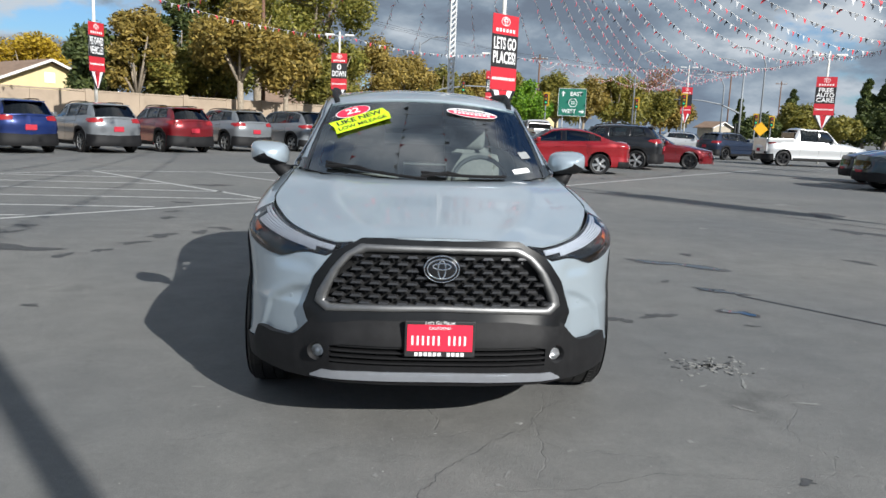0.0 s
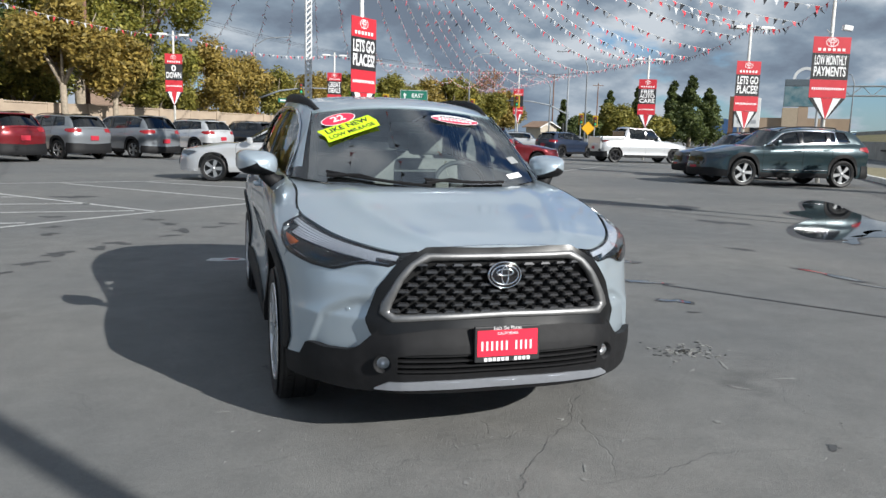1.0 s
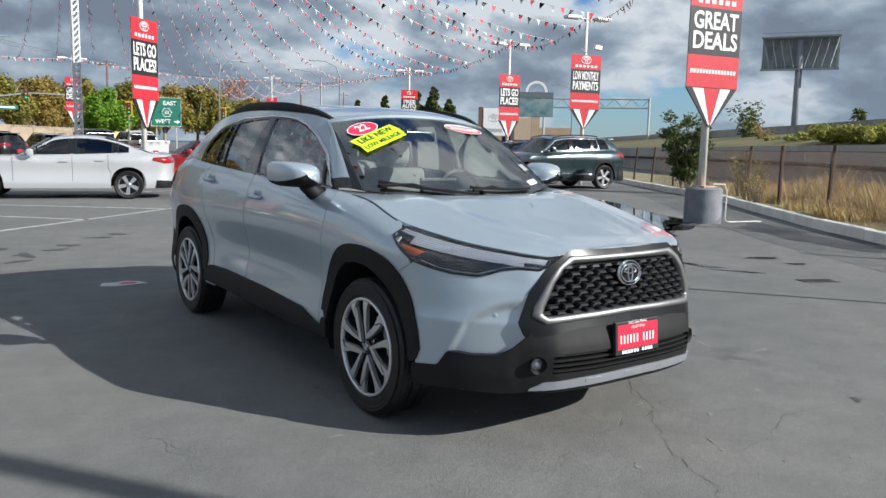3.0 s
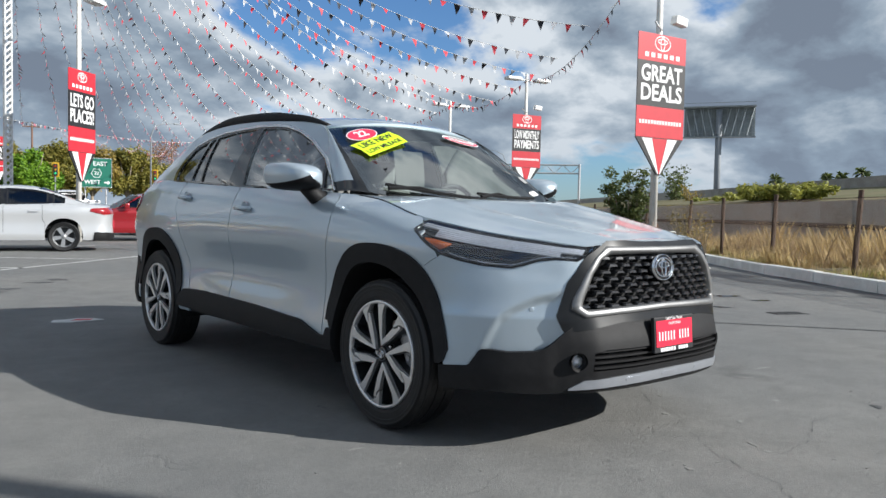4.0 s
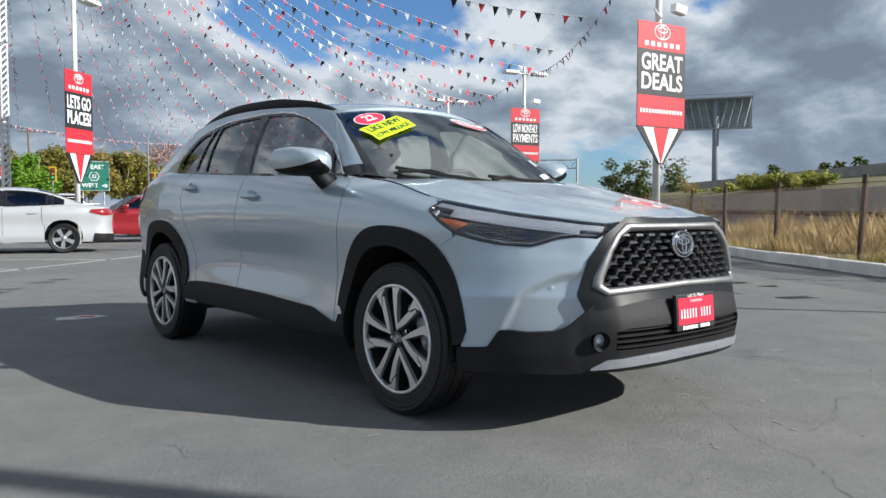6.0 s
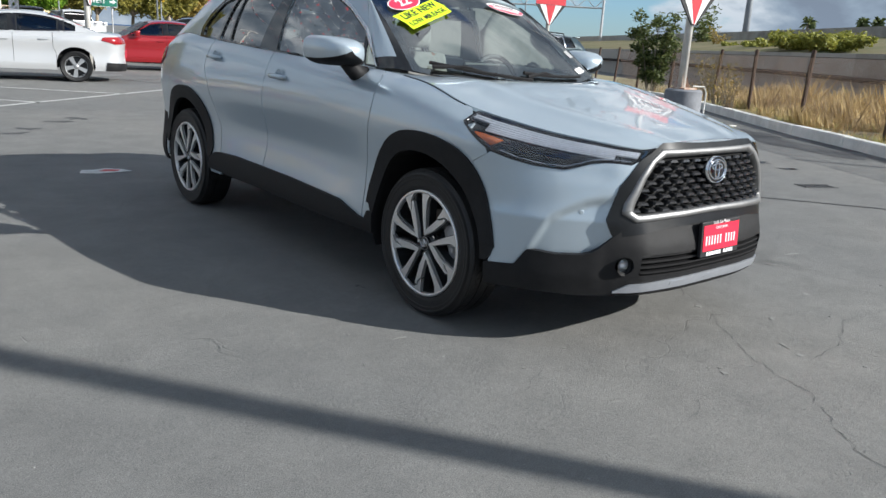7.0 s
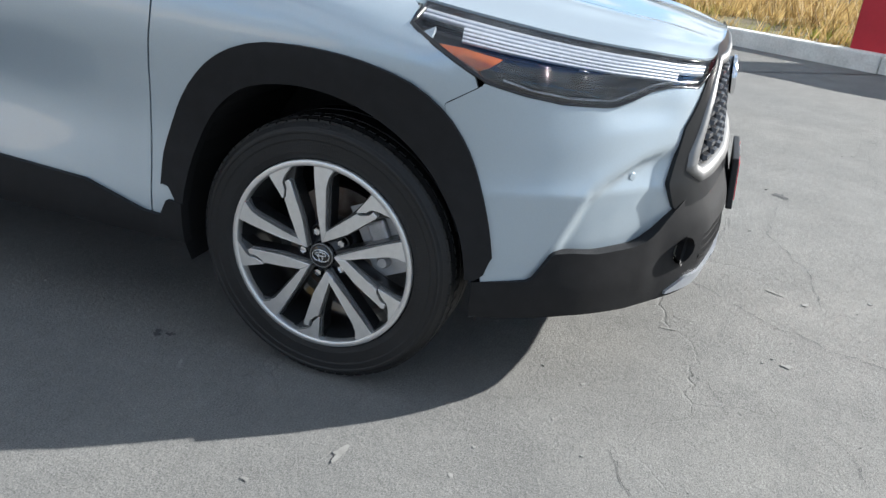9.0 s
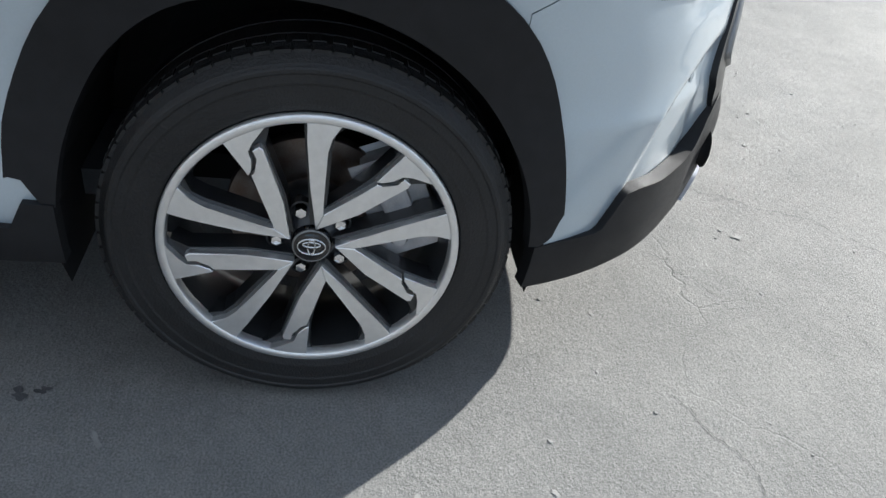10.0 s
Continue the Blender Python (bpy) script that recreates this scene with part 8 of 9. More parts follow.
for k, (x, y, a, b) in enumerate(((-1.14, -0.19, 0.024, 0.013), (-1.00, 0.34, 0.020, 0.005), (-0.25, -1.17, 0.016, 0.010), (-1.30, -0.05, 0.008, 0.006), (1.58, -0.42, 0.045, 0.012), (1.96, -0.34, 0.06, 0.014),
                                  (1.51, -0.09, 0.03, 0.012), (1.76, -0.05, 0.06, 0.012), (1.14, -0.83, 0.022, 0.012), (4.42, 6.8, 0.09, 0.05), (7.88, 11.03, 0.2, 0.1), (0.58, -0.93, 0.02, 0.014), (0.27, -1.15, 0.03, 0.006), (-0.18, -0.83, 0.02, 0.005), (0.22, -1.25, 0.018, 0.008))):
    blot("paint_chip", x, y, a, b, 35 * k, PALE, 0.003, "pale scuffed mark on the asphalt", "mark", 60 + k, 0.3, 24)
rng = random.Random(77)
verts, faces = [], []
for k in range(900):
    x, y = rng.uniform(-2.6, 3.4), rng.uniform(-3.0, 1.6)
    if rng.random() > 0.25 + 0.75 * min(1, max(0, (x - y + 1.2) / 3.0)):
        continue
    s0 = 0.004 * math.exp(rng.gauss(0, 0.55))
    yaw, sq_ = rng.uniform(0, 6.28), rng.uniform(0.3, 0.9)
    h = rng.uniform(0.001, 0.003)
    n0 = len(verts)
    for z, g in ((0.0, 1.0), (h, 0.7)):
        for j in range(5):
            a = 1.2566 * j + rng.uniform(-0.35, 0.35)
            px, py = s0 * g * math.cos(a), s0 * g * sq_ * math.sin(a)
            verts.append((x + px * math.cos(yaw) - py * math.sin(yaw), y + px * math.sin(yaw) + py * math.cos(yaw), z))
    faces.append(tuple(n0 + 5 + j for j in range(5)))
    faces += [(n0 + j, n0 + (j + 1) % 5, n0 + 5 + (j + 1) % 5, n0 + 5 + j) for j in range(5)]
tagged(new("grit", mesh_of("grit", verts, faces, PALE, False)), "scattered pale chips of worn asphalt", "grit", kind="stuff")
lit = empty("paper_litter", pose(-1.03, 4.18, gz(-1.03, 4.18)), "flattened white and red paper lying on the asphalt", "litter")
bm = bmesh.new()
prism(bm, [(-0.20, -0.05), (-0.08, -0.12), (0.06, -0.10), (0.21, -0.08), (0.16, 0.04), (0.05, 0.12), (-0.06, 0.07), (-0.15, 0.09)], 0.002, 0.005)
part("sheet", bm, mat("dirty_paper", (0.55, 0.55, 0.54), 0.8, vary=0.25, scale=12), lit, "dirty white paper")
bm = bmesh.new()
prism(bm, [(-0.04, -0.02), (0.10, -0.06), (0.14, 0.0), (0.03, 0.06)], 0.005, 0.007)
part("print", bm, mat("faded_red", (0.50, 0.10, 0.10), 0.8, vary=0.2, scale=12), lit, "faded red print")
grate = empty("drain_grate", pose(5.10, 0.97, gz(5.1, 0.97), 0, 0, -26), "small dark drain grate sunk in the asphalt", "drain grate")
part("grate_frame", boxm(boxm(box(-0.20, 0.20, -0.09, -0.075, 0.001, 0.006), -0.20, 0.20, 0.075, 0.09, 0.001, 0.006), -0.20, -0.185, -0.074, 0.074, 0.001, 0.006), STAIN, grate)
part("grate_well", box(-0.184, 0.184, -0.074, 0.074, 0.0012, 0.0022), BLACKINK, grate, "dark opening")
for k in range(7):
    part("grate_bar", box(-0.165 + k * 0.055, -0.150 + k * 0.055, -0.074, 0.074, 0.0024, 0.0055), STAIN, grate)
scar = empty("worn_patch", pose(1.70, 0.27, gz(1.7, 0.27)), "rough worn patch with crumbling pale chips in the asphalt", "worn patch")
rng = random.Random(14)
for k in range(120):
    a, r = rng.uniform(0, 6.283), abs(rng.gauss(0, 0.085))
    s = rng.uniform(0.006, 0.022)
    bm = bmesh.new()
    prism(bm, [(s * rng.uniform(0.6, 1.2) * math.cos(j * 1.047), s * rng.uniform(0.4, 1.0) * math.sin(j * 1.047)) for j in range(6)], 0.0005, 0.0045, pose(r * math.cos(a) * 1.5, r * math.sin(a), 0, 0, 0, rng.uniform(0, 360)))
    part("chip", bm, PALE if k % 3 else STAIN, scar)


def crack(points, w, seed, label="thin dark crack wandering through the asphalt"):
    """A ragged ribbon along a bent line, a little sunk-looking by its dark fill."""
    rng = random.Random(seed)
    pts = [Vector(p) for p in points]
    for _ in range(4):
        out = [pts[0]]
        for a, b in zip(pts, pts[1:]):
            d = b - a
            out += [(a + b) / 2 + Vector((-d.y, d.x)) * rng.gauss(0, 0.10), b]
        pts = out
    verts, faces = [], []
    for k, p in enumerate(pts):
        d = (pts[min(k + 1, len(pts) - 1)] - pts[max(k - 1, 0)]).normalized()
        h = w * 0.6 * rng.uniform(0.15, 1.0) * min(1, k / 3, (len(pts) - 1 - k) / 3 + 0.05)
        n = Vector((-d.y, d.x)) * h / 2
        verts += [(q.x, q.y, gz(q.x, q.y) + 0.002) for q in (p - n, p + n)]
    faces = [(2 * k, 2 * k + 1, 2 * k + 3, 2 * k + 2) for k in range(len(pts) - 1)]
    tagged(new("crack", mesh_of("crack", verts, faces, STAIN)), label, "crack", "cracks in the lot")


crack([(0.77, -0.11), (0.50, -0.48), (0.32, -0.78), (0.07, -1.05), (-0.02, -1.22), (-0.11, -1.39), (-0.28, -1.61), (-0.55, -1.95)], 0.007, 1)
crack([(-0.35, -0.85), (-0.40, -0.90), (-0.46, -0.96), (-0.60, -1.02)], 0.004, 2)
crack([(-0.86, -0.75), (-0.89, -0.76), (-0.94, -0.78), (-1.0, -0.82), (-1.12, -0.84)], 0.005, 3)
crack([(-0.55, -1.24), (-0.62, -1.29), (-0.68, -1.31), (-0.74, -1.32)], 0.004, 4)
crack([(1.35, 0.62), (1.56, 0.30), (1.9, 0.05), (2.2, -0.05)], 0.005, 5)
crack([(2.37, 0.61), (2.42, 0.45), (2.5, 0.38)], 0.004, 6)
crack([(0.2, -1.3), (0.6, -1.25), (1.0, -1.15), (1.3, -1.21)], 0.006, 7)
crack([(-1.4, 2.6), (-1.25, 2.9), (-1.2, 3.3), (-1.0, 3.6)], 0.008, 8)
crack([(-0.2, -1.0), (0.1, -0.95), (0.45, -1.0)], 0.003, 9)
# the lamp post behind the viewer, whose shadow falls across the lot
t = empty("lamp_post", pose(2.79, -7.34, 0), "white steel lamp post at the edge of the lot", "lamp post")
part("pole", tube(bmesh.new(), [(0, 0, 0), (0, 0, 9.0)], 0.080, 14), POLEWHITE, t, smooth=True)
part("lamp_arm", tube(bmesh.new(), [(-0.7, 0, 8.9), (0.7, 0, 8.9)], 0.03, 8), GALV, t)
for s in (-1, 1):
    part("flood_lamp", box(s * 0.7 - 0.3, s * 0.7 + 0.3, -0.18, 0.18, 8.85, 9.0, 0.04), WHITE, t)

# ---- the other vehicles ----
def scaled(rails, sx, sy, sz):
    return [(a * sx, b * sy, c * sx, d * sy, e * sz) for a, b, c, d, e in rails]


SHAPES = {
    "suv": (scaled(RAILS, 1.02, 1.02, 1.02), [(0.61, 0.772, 1.095), (0.82, 0.68, 1.30), (1.00, 0.605, 1.47), (1.15, 0.61, 1.525), (1.45, 0.628, 1.565), (1.90, 0.640, 1.585), (2.40, 0.635, 1.58), (2.80, 0.62, 1.56), (3.06, 0.605, 1.52), (3.22, 0.625, 1.40), (3.32, 0.65, 1.27), (3.40, 0.69, 1.165)], 1.0),
    "long_suv": (scaled(RAILS, 1.02, 1.05, 0.97), [(0.56, 0.772, 1.045), (0.86, 0.68, 1.26), (1.08, 0.605, 1.40), (1.25, 0.61, 1.445), (1.55, 0.628, 1.485), (2.00, 0.640, 1.50), (2.50, 0.635, 1.49), (2.90, 0.62, 1.465), (3.16, 0.605, 1.42), (3.32, 0.625, 1.31), (3.42, 0.65, 1.20), (3.50, 0.69, 1.11)], 1.0),
    "sedan": (scaled(RAILS, 1.0, 1.08, 0.865), [(0.62, 0.757, 0.932), (0.95, 0.70, 1.08), (1.30, 0.575, 1.29), (1.60, 0.565, 1.345), (2.00, 0.56, 1.355), (2.35, 0.555, 1.325), (2.75, 0.58, 1.22), (3.05, 0.63, 1.10), (3.30, 0.70, 1.02)], 0.94),
    "van": (scaled(RAILS, 1.06, 1.12, 1.02), [(0.45, 0.80, 1.085), (0.80, 0.70, 1.33), (1.15, 0.64, 1.56), (1.5, 0.66, 1.62), (2.3, 0.67, 1.65), (3.1, 0.66, 1.62), (3.45, 0.65, 1.52), (3.62, 0.67, 1.34), (3.74, 0.70, 1.17)], 1.0),
    "pickup": (scaled(RAILS, 1.08, 1.26, 1.14), [(0.75, 0.82, 1.235), (1.05, 0.74, 1.56), (1.26, 0.69, 1.79), (1.6, 0.70, 1.85), (2.3, 0.70, 1.85), (2.80, 0.69, 1.82), (2.94, 0.71, 1.62), (3.02, 0.80, 1.28)], 1.15),
}
FARRIM = mat("far_rim", (0.42, 0.43, 0.44), 0.4, 0.7, vary=0.1)
PLATE_RED = mat("plate_red", (0.42, 0.02, 0.04), 0.5, vary=0.05)
GLASS_FAR = glass("far_car_glass", (0.45, 0.55, 0.55), 0.40)
GLASS_REAR = glass("dark_rear_glass", (0.30, 0.32, 0.33), 0.25)


def car_paint(name, col):
    return mat(name, col, 0.30, 0.35, vary=0.04, scale=200, coat=1.0)


def plain_car(kind, paint, x, y, heading, label, rim=None, category="car", front_plate=True, trim=None, size=1.0, bright=False):
    """A parked vehicle with its nose towards the heading (degrees from +x)."""
    rails, cant, ws = SHAPES[kind]
    base = 0.0
    wr = 0.335 * ws * (1.06 if kind in ("suv", "long_suv", "van") else 1.0)
    yr = {"suv": 2.72, "long_suv": 2.78, "sedan": 2.83, "van": 3.05, "pickup": 3.55}[kind]
    sh = car_shape(rails, cant, wheels=(0.0, yr), flare=0.012)
    sk, gr, fx_, fy = sh["skin"], sh["green"], sh["qx"], sh["qy"]
    full, can = sh["full"], sh["can"]
    rear = rails[-1][1]
    front = rails[0][1]
    mid = (rear + front) / 2
    car = empty({"suv": "parked_suv", "long_suv": "parked_suv", "sedan": "parked_sedan", "van": "parked_van", "pickup": "pickup_truck"}[kind], None, label, category)
    zt = lambda yy: float(full(fy(yy))[4]) - 0.001
    arches = [[(fy(c) + a - c, b) for a, b in ring_poly(c, wr + 0.01, wr * 1.17, wr * 1.22, 22)] for c in (0.0, yr)]
    y0, y1 = cant[0][0], cant[-1][0]
    zlow = 0.24 * (1.3 if kind == "pickup" else 1.0)
    hoodE = [(q, float(full(q)[4]) - 0.001) for q in np.linspace(0.0, sh["key"][-1], 44)]
    body = [(0.0, zlow)] + hoodE + [(sh["key"][-1], zlow)]
    lowk = CLAD if kind != "sedan" else paint
    H = float(full(fy(1.4))[4])
    span = lambda a, b, n=6: [(yy, float(sh["shoulder"](np.array([yy]))[0][2]) + 0.03) for yy in np.linspace(a, b, n)]
    topz = lambda a, b, n=6: [(yy, float(can(np.array([yy]))[0][1]) - 0.045) for yy in np.linspace(a, b, n)]
    ab = cant[2][0]
    if kind == "pickup":
        wins = [span(y0 + 0.10, 1.72) + topz(1.72, ab), span(1.80, 2.70) + topz(2.70, 1.80)]
    elif kind == "sedan":
        wins = [span(y0 + 0.15, 1.66) + topz(1.66, ab), span(1.74, 2.55) + topz(2.55, 1.74), span(2.60, 2.85, 3) + topz(2.85, 2.60, 3)]
    elif kind == "van":
        wins = [span(y0 + 0.12, 1.70) + topz(1.70, ab), span(1.78, 2.60) + topz(2.60, 1.78), span(2.68, 3.38) + topz(3.38, 2.68)]
    else:
        wins = [span(y0 + 0.10, 1.55) + topz(1.55, ab + 0.05), span(1.63, 2.34) + topz(2.34, 1.63), span(2.40, 3.02, 4) + topz(2.88, 2.42, 4)]
    wins = [[p for p in w if p[1] > 0] for w in wins]
    for mir in (False, True):
        part("body_side", panel("body_side", sk, body, arches, 0.07, 0.0, 0.02, paint, mir), paint, car, "painted body side")
        if kind != "sedan":
            for c in (0.0, yr):
                band = [(fy(c) + a - c, wr + 0.01 + (b - 0.345) * wr / 0.335) for a, b in arch_band(c, 0.37 * wr / 0.335, (0.425 * wr / 0.335, 0.45 * wr / 0.335), 0.30, 14)]
                part("arch_cladding", panel("arch_cladding", sk, band, [], 0.05, 0.012, 0.02, trim or CLAD, mir), trim or CLAD, car)
        sill = [(fy(wr * 1.2), zlow), (fy(wr * 1.2), zlow + 0.13), (fy(yr - wr * 1.2), zlow + 0.13), (fy(yr - wr * 1.2), zlow)]
        part("sill", panel("sill", sk, sill, [], 0.08, 0.01, 0.02, lowk, mir), lowk, car)
        lo = [(yy, float(sh["shoulder"](np.array([yy]))[0][2]) + 0.001) for yy in np.linspace(y0 + 0.01, y1 - 0.01, 20)]
        hi = [(yy, float(can(np.array([yy]))[0][1]) - 0.001) for yy in np.linspace(y1 - 0.01, y0 + 0.01, 30)]
        part("side_frame", panel("side_frame", gr, lo + hi, wins, 0.03, 0.0, 0.02, paint, mir), paint, car)
        for w in wins:
            cyy, czz = sum(p[0] for p in w) / len(w), sum(p[1] for p in w) / len(w)
            grow = [(cyy + (a - cyy) * 1.03, czz + (b - czz) * 1.07) for a, b in w]
            inner_ = [(cyy + (a - cyy) * 0.92, czz + (b - czz) * 0.82) for a, b in w]
            part("window", panel("window", gr, grow, [], 0.10, -0.006, 0.0, GLASS_FAR, mir), GLASS_FAR, car)
            part("window_trim", panel("window_trim", gr, grow, [inner_], 0.03, 0.005, 0.01, GLOSSBLACK, mir), GLOSSBLACK, car)
        if bright:
            ring = wins[0][:6] + wins[1][:6] + wins[2][:2] + wins[2][-2:] + wins[1][6:] + wins[0][6:]
            part("bright_trim", ribbon("bright_trim", gr, ring + ring[:1], 0.035, 0.012, CHROME, mir, 0.05), CHROME, car, "bright strip round the side windows")
            for ya, yb in ((0.50, 1.50), (1.66, 2.30)):
                part("bright_trim", ribbon("bright_trim", sk, [(fy(ya), zlow + 0.19), (fy(yb), zlow + 0.20)], 0.022, 0.02, CHROME, mir, 0.08), CHROME, car, "bright strip along the sill")
        # black pillars between the windows
        for wa, wb in zip(wins, wins[1:]):
            ya, yb = max(p[0] for p in wa), min(p[0] for p in wb)
            ym = (ya + yb) / 2
            path = [(ym, float(sh["shoulder"](np.array([ym]))[0][2]) + 0.03), (ym, float(can(np.array([ym]))[0][1]) - 0.045)]
            part("door_pillar", ribbon("door_pillar", gr, path, yb - ya + 0.10, 0.008, GLOSSBLACK, mir, 0.08), GLOSSBLACK, car)
        if kind in ("suv", "long_suv"):
            path = [(yy, float(can(np.array([yy]))[0][1]) + 0.0) for yy in np.linspace(1.15, 2.65, 8)]
            rail = [(Vector((-float(can(np.array([yy]))[0][0]) + 0.05, yy, zz + 0.055))) for yy, zz in path]
            rail = [rail[0] - Vector((0, 0.05, 0.045))] + rail + [rail[-1] + Vector((0, 0.05, -0.045))]
            if mir:
                rail = [Vector((-p.x, p.y, p.z)) for p in rail]
            part("roof_rail", tube(bmesh.new(), rail, 0.018, 6), CLAD, car, "black roof rail", smooth=True)
        # shut lines and handles
        cuts = {"suv": (0.50, 1.58, 2.36), "long_suv": (0.50, 1.62, 2.44), "sedan": (0.55, 1.70, 2.42), "van": (0.50, 1.74, 2.64), "pickup": (0.62, 1.76, 2.70)}[kind]
        for c in cuts:
            zz = zt(c) - 0.01
            path = [(fy(c + (0.05 if c == cuts[2] and k < 3 else 0.0)), zlow + 0.15 + (zz - zlow - 0.15) * k / 6) for k in range(7)]
            part("door_seam", ribbon("door_seam", sk, path, 0.006, 0.0015, DARK, mir, 0.08), DARK, car)
        for c in (cuts[1] - 0.16, cuts[2] - 0.16):
            path = [(fy(c - 0.09), zt(c) - 0.13), (fy(c + 0.09), zt(c) - 0.125)]
            part("door_handle", ribbon("door_handle", sk, path, 0.028, 0.022, paint, mir, 0.05), paint, car)
        # lamps
        hz = float(full(fx_(0.6))[4])
        hl = [(fx_(0.50), hz - 0.10), (fx_(0.52), hz - 0.03), (fy(front + 0.52), hz - 0.01), (fy(front + 0.58), hz - 0.04), (fy(front + 0.36), hz - 0.13)]
        part("headlamp", panel("headlamp", sk, hl, [], 0.03, 0.012, 0.02, LENS, mir), mat("far_lamp", (0.55, 0.57, 0.60), 0.12, 0.4, vary=0.2, scale=30), car, "clear headlamp")
        tz = float(full(fy(rear - 0.35))[4])
        tl = [(fy(rear - 0.52), tz - 0.13), (fy(rear - 0.48), tz - 0.07), (fy(rear - 0.1), tz - 0.05), (fy(rear - 0.035), tz - 0.08), (fy(rear - 0.035), tz - 0.18), (fy(rear - 0.25), tz - 0.20)]
        part("tail_lamp", panel("tail_lamp", sk, tl, [], 0.03, 0.012, 0.02, TAILRED, mir), TAILRED, car, "red tail lamp")
        s = 1 if mir else -1
        my = y0 + 0.22
        mz = float(sh["shoulder"](np.array([my]))[0][2])
        part("wing_mirror", box(min(s * 0.86, s * 1.04), max(s * 0.86, s * 1.04), my, my + 0.13, mz + 0.0, mz + 0.15, 0.04), paint, car)
    bz = {"suv": 0.62, "long_suv": 0.58, "sedan": 0.42, "van": 0.52, "pickup": 0.62}[kind]
    K = sh["key"][-1]
    for mir in (False, True):
        part("rear_bumper", panel("rear_bumper", sk, [(fy(rear - 0.45), zlow), (fy(rear - 0.42), bz), (K, bz - 0.04), (K, zlow)], [], 0.06, 0.014, 0.02, CLAD, mir), CHROME if kind == "pickup" else (CLAD if kind != "sedan" else paint), car)
        part("front_bumper", panel("front_bumper", sk, [(0, zlow), (0, bz * 0.75), (fx_(0.60), bz * 0.8), (fy(front + 0.5), bz * 0.7), (fy(front + 0.52), zlow)], [], 0.06, 0.012, 0.02, lowk, mir), lowk, car)
        part("grille", panel("grille", sk, [(0, bz * 0.9), (0, bz * 0.9 + 0.20), (fx_(0.40), bz * 0.9 + 0.19), (fx_(0.46), bz * 0.9 + 0.08), (fx_(0.38), bz * 0.9)], [], 0.04, 0.014, 0.02, GLOSSBLACK, mir), GLOSSBLACK, car)
    # dealer plates
    for yy, s in ((rear, 1), (front, -1)):
        if s < 0 and not front_plate:
            continue
        pz = bz + 0.17 if s > 0 else bz * 0.72
        part("plate", box(-0.16, 0.16, yy - 0.03 if s > 0 else yy - 0.005, yy + 0.005 if s > 0 else yy + 0.03, pz - 0.08, pz + 0.08, 0.004), PLATE_RED, car, "red dealer plate")
    # hood and decks
    def deck(aF, aR, bow0, bow1, crown):
        def f(u, v, off=0.0):
            u, v = np.asarray(u, float), np.asarray(v, float)
            e = full(aF + (aR - aF) * v)[..., 2:5]
            return np.stack([-u * e[..., 0], e[..., 1] + (bow0 * (1 - v) + bow1 * v) * (1 - u * u), e[..., 2] + crown * (1 - np.abs(u) ** 2.2) * (0.4 + 4 * v * (1 - v)) + off], -1)
        return f
    sq = [(-1, 0), (1, 0), (1, 1), (-1, 1)]
    part("hood", panel("hood", deck(fx_(0.42), fy(y0 + 0.02), -0.014, -0.22, 0.035), sq, [], 0.09, 0.0, 0.02, paint), paint, car)
    if rear - y1 > 0.15:
        if kind == "pickup":
            part("bed", box(-0.70, 0.70, y1 + 0.05, rear - 0.08, 0.62, 1.05), DARK, car, "dark open load bed")
            for s in (-1, 1):
                part("bed_rail", box(min(s * 0.70, s * 0.90), max(s * 0.70, s * 0.90), y1, rear - 0.12, 1.20, 1.40, 0.03), paint, car)
            part("tailgate", box(-0.80, 0.80, rear - 0.14, rear - 0.06, 0.72, 1.40, 0.03), paint, car, "plain tailgate")
            part("cab_back", box(-0.72, 0.72, y1 - 0.12, y1 - 0.02, 0.9, 1.74, 0.03), GLOSSBLACK, car)
        else:
            part("trunk_lid", panel("trunk_lid", deck(fy(y1 - 0.02), fy(rear - 0.10), 0.10, 0.08, 0.03), sq, [], 0.09, 0.0, 0.02, paint), paint, car)

    def roof_s(u, yy, off=0.0):
        u, yy = np.asarray(u, float), np.asarray(yy, float)
        c = can(yy)
        return np.stack([-u * c[..., 0], yy, c[..., 1] + 0.05 * (1 - np.abs(u) ** 2.4) + off], -1)
    ra, rb = cant[2][0], cant[-4][0] if kind != "pickup" else cant[-3][0]
    part("roof", panel("roof", roof_s, [(-1, ra), (1, ra), (1, rb), (-1, rb)], [], 0.12, 0.0, 0.02, paint), paint, car)

    def screen(ya, za, xa, yb, zb, xb, bow):
        return lambda u, v, off=0.0: np.stack([-np.asarray(u) * (xa * (1 - np.asarray(v)) + xb * np.asarray(v)), (ya * (1 - np.asarray(v)) + yb * np.asarray(v)) + bow * (1 - np.asarray(u) ** 2), za * (1 - np.asarray(v)) + zb * np.asarray(v) + 0.05 * (1 - np.asarray(u) ** 2) * np.asarray(v)], -1)
    e0 = sh["shoulder"](np.array([y0 + 0.02]))[0]
    c0 = can(np.array([ra]))[0]
    part("windshield", panel("windshield", screen(y0, e0[2], e0[0] - 0.02, ra, c0[1], c0[0], -0.12), sq, [], 0.15, 0.0, 0.0, GLASS_FAR), GLASS_FAR, car)
    if kind != "pickup":
        e1 = sh["shoulder"](np.array([y1 - 0.03]))[0]
        c1 = can(np.array([rb]))[0]
        part("back_window", panel("back_window", screen(y1, e1[2] - 0.02, e1[0] - 0.03, rb, c1[1], c1[0], 0.08), sq, [], 0.15, 0.0, 0.0, GLASS_REAR), GLASS_REAR, car)
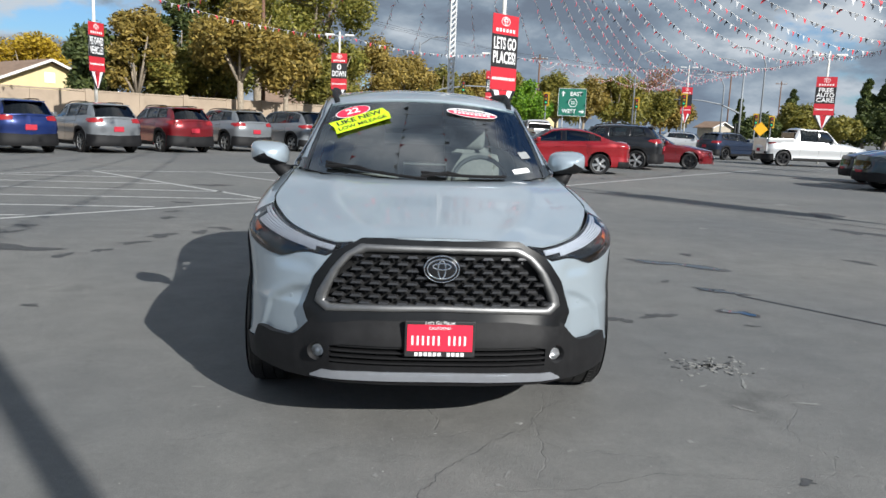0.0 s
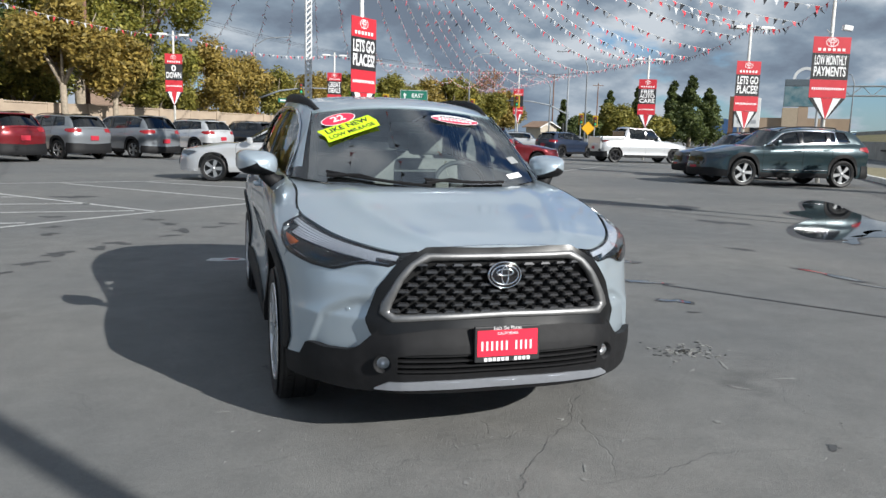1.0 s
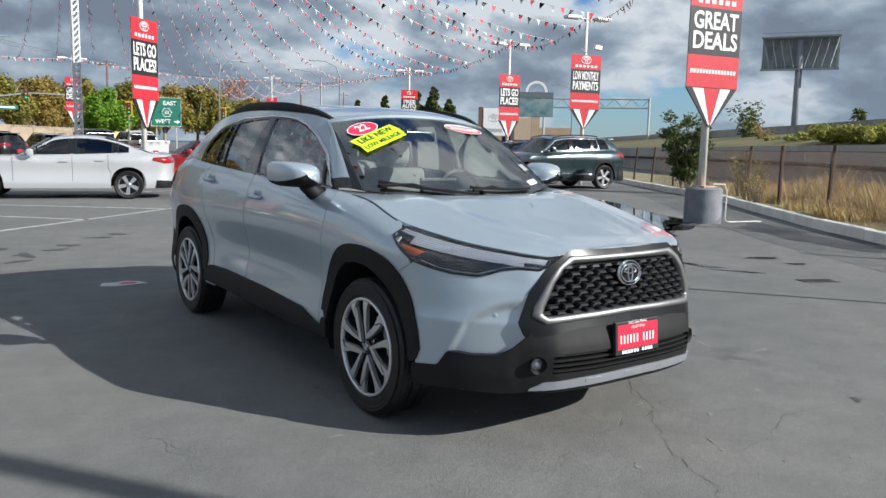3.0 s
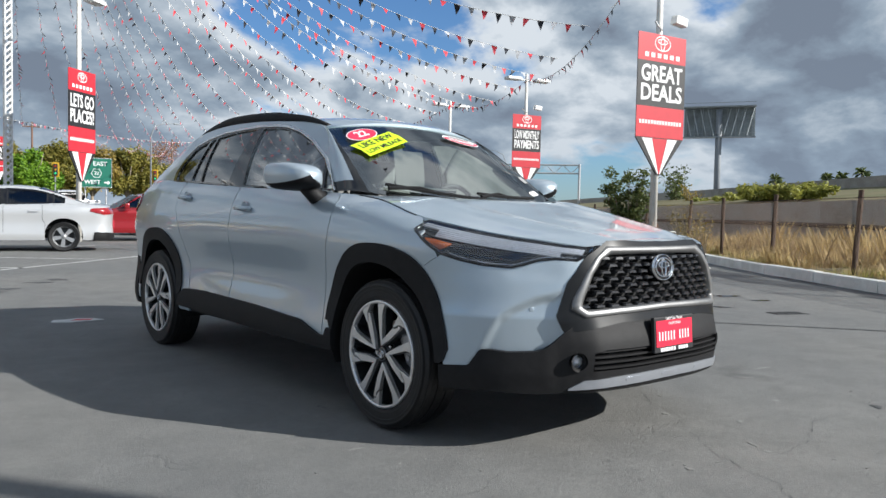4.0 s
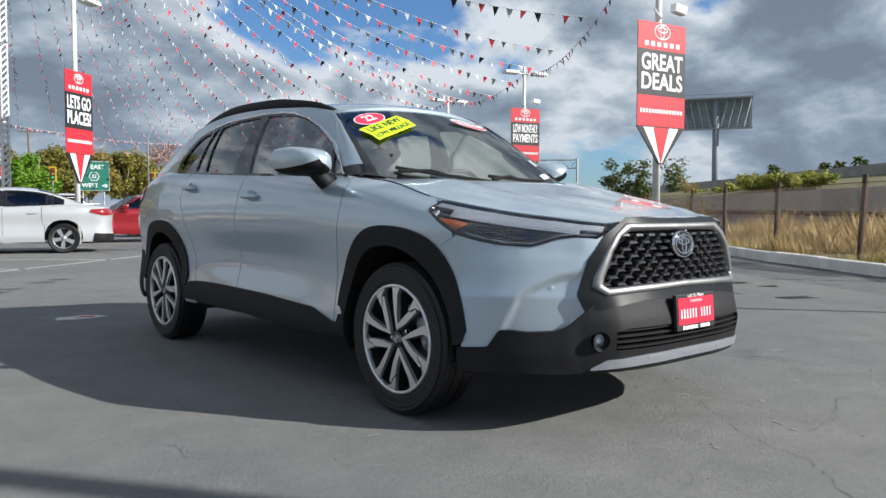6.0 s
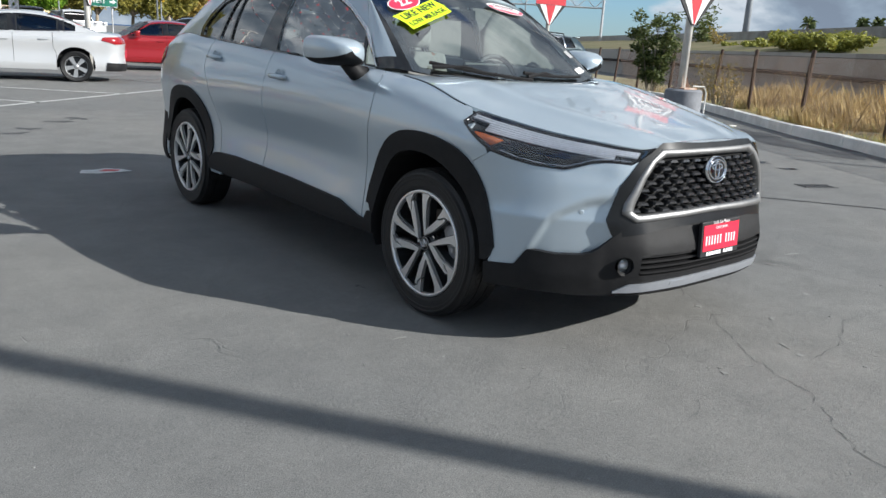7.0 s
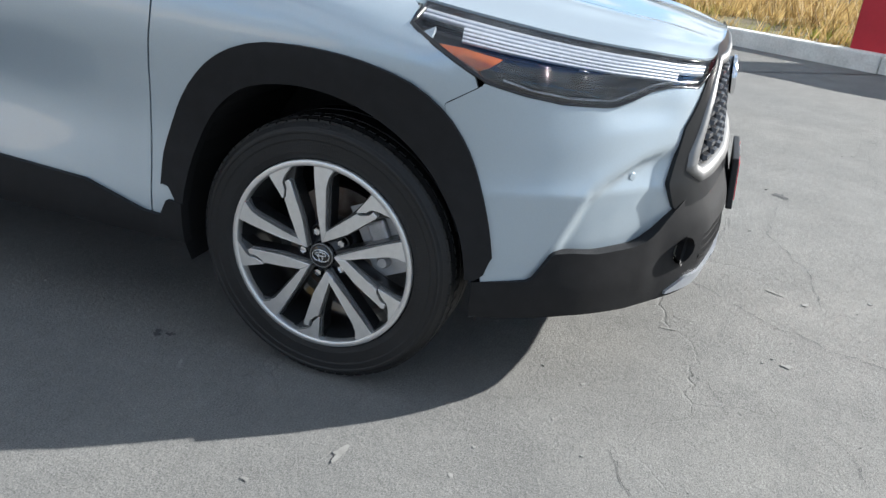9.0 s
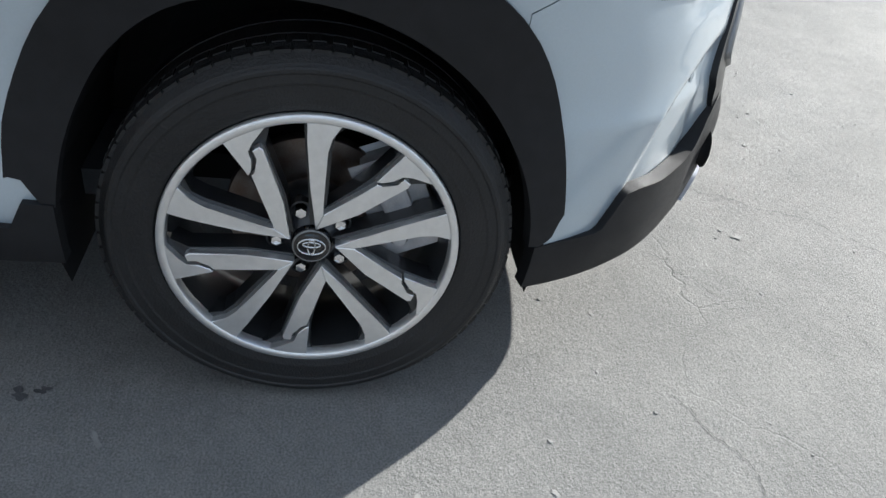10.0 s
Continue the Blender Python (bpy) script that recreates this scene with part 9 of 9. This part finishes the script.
    if kind in ("suv", "long_suv", "van"):
        cs = can(np.array([cant[-4][0]]))[0]
        part("spoiler", box(-cs[0] * 0.92, cs[0] * 0.92, cant[-4][0] - 0.03, cant[-4][0] + 0.17, cs[1] + 0.02, cs[1] + 0.055, 0.012), paint, car)
    part("cabin", box(-0.68, 0.68, y0 + 0.2, y1 - 0.2, 0.28, H - 0.12), DARK, car, "dark cabin")
    for sx in (-0.36, 0.36):
        part("seat_back", box(sx - 0.22, sx + 0.22, 1.55, 1.70, H - 0.2, H + 0.22 * ws, 0.05), DASH, car)
    for c in (0.0, yr):
        for s in (-1, 1):
            wheel_thing(car, pose(s * 0.79 * (1.04 if kind == "pickup" else 1.0), c, wr, 0, 90 * s, 0), False, wr, wr * 0.70, 0.22, 36, 5, rim or FARRIM, turn=17 * (c + s))
    car.matrix_world = pose(x, y, gz(x, y), 0, 0, heading + 90) @ pose(0, -mid * size, 0) @ Matrix.Diagonal((size, size, size, 1))
    return car


SILVERCAR, REDCAR, BLUECAR = car_paint("car_silver", (0.20, 0.215, 0.23)), car_paint("car_red", (0.17, 0.008, 0.013)), car_paint("car_blue", (0.006, 0.022, 0.12))
WHITECAR, TEALCAR, BLACKCAR = car_paint("car_white", (0.58, 0.59, 0.60)), car_paint("car_teal", (0.020, 0.040, 0.048)), car_paint("car_black", (0.012, 0.013, 0.016))
CRIMSON, NAVY = car_paint("car_crimson", (0.30, 0.010, 0.016)), car_paint("car_navy", (0.012, 0.022, 0.05))
DARKRIM = mat("black_rim", (0.02, 0.02, 0.022), 0.4, 0.5, vary=0.1)
ROW = 125.0
u = Vector((math.cos(radians(ROW)), math.sin(radians(ROW))))
for px, py, kind, paint, lab in ((-11.4, 20.5, "suv", BLUECAR, "blue SUV parked in the row by the wall"), (-9.5, 22.4, "suv", SILVERCAR, "silver SUV parked in the row by the wall"), (-7.6, 24.6, "suv", REDCAR, "dark red SUV parked in the row by the wall"),
                                 (-5.9, 27.3, "suv", SILVERCAR, "silver SUV parked in the row by the wall"), (-3.7, 29.6, "van", SILVERCAR, "silver minivan parked in the row"), (-1.3, 33.2, "suv", WHITECAR, "white boxy SUV parked in the row"),
                                 (1.3, 36.0, "suv", BLACKCAR, "black SUV parked in the row")):
    plain_car(kind, paint, px + u.x * 1.35, py + u.y * 1.35, ROW + 8, lab)
plain_car("sedan", WHITECAR, 0.52, 16.1, 165, "white sedan with grey alloy wheels in the aisle")
plain_car("sedan", CRIMSON, 5.2, 20.6, 172, "bright red sedan in the aisle")
plain_car("suv", BLACKCAR, 8.1, 25.0, 155, "black SUV in the aisle")
plain_car("sedan", REDCAR, 10.7, 26.9, -18, "dark red sedan in the aisle", DARKRIM)
plain_car("suv", WHITECAR, 23.6, 55.0, -25, "white SUV by the street")
plain_car("suv", NAVY, 21.2, 42.6, 25, "navy blue SUV by the street", DARKRIM)
plain_car("pickup", WHITECAR, 22.0, 34.8, -3, "white crew-cab pickup truck with black wheels", DARKRIM, "pickup", trim=WHITECAR)
plain_car("long_suv", TEALCAR, 15.6, 16.15, 172, "dark teal-grey SUV with alloy wheels by the kerb", size=1.15, bright=True)
plain_car("suv", BLACKCAR, 16.9, 19.6, 166, "dark grey SUV behind another one")
plain_car("suv", BLACKCAR, 4.0, 41.5, 100, "black SUV parked in the far row")
plain_car("pickup", WHITECAR, 9.0, 44.0, 100, "white pickup parked in the far row", None, "pickup", trim=WHITECAR)
plain_car("pickup", BLACKCAR, 6.4, 42.5, 100, "black pickup parked in the far row", None, "pickup", trim=BLACKCAR)
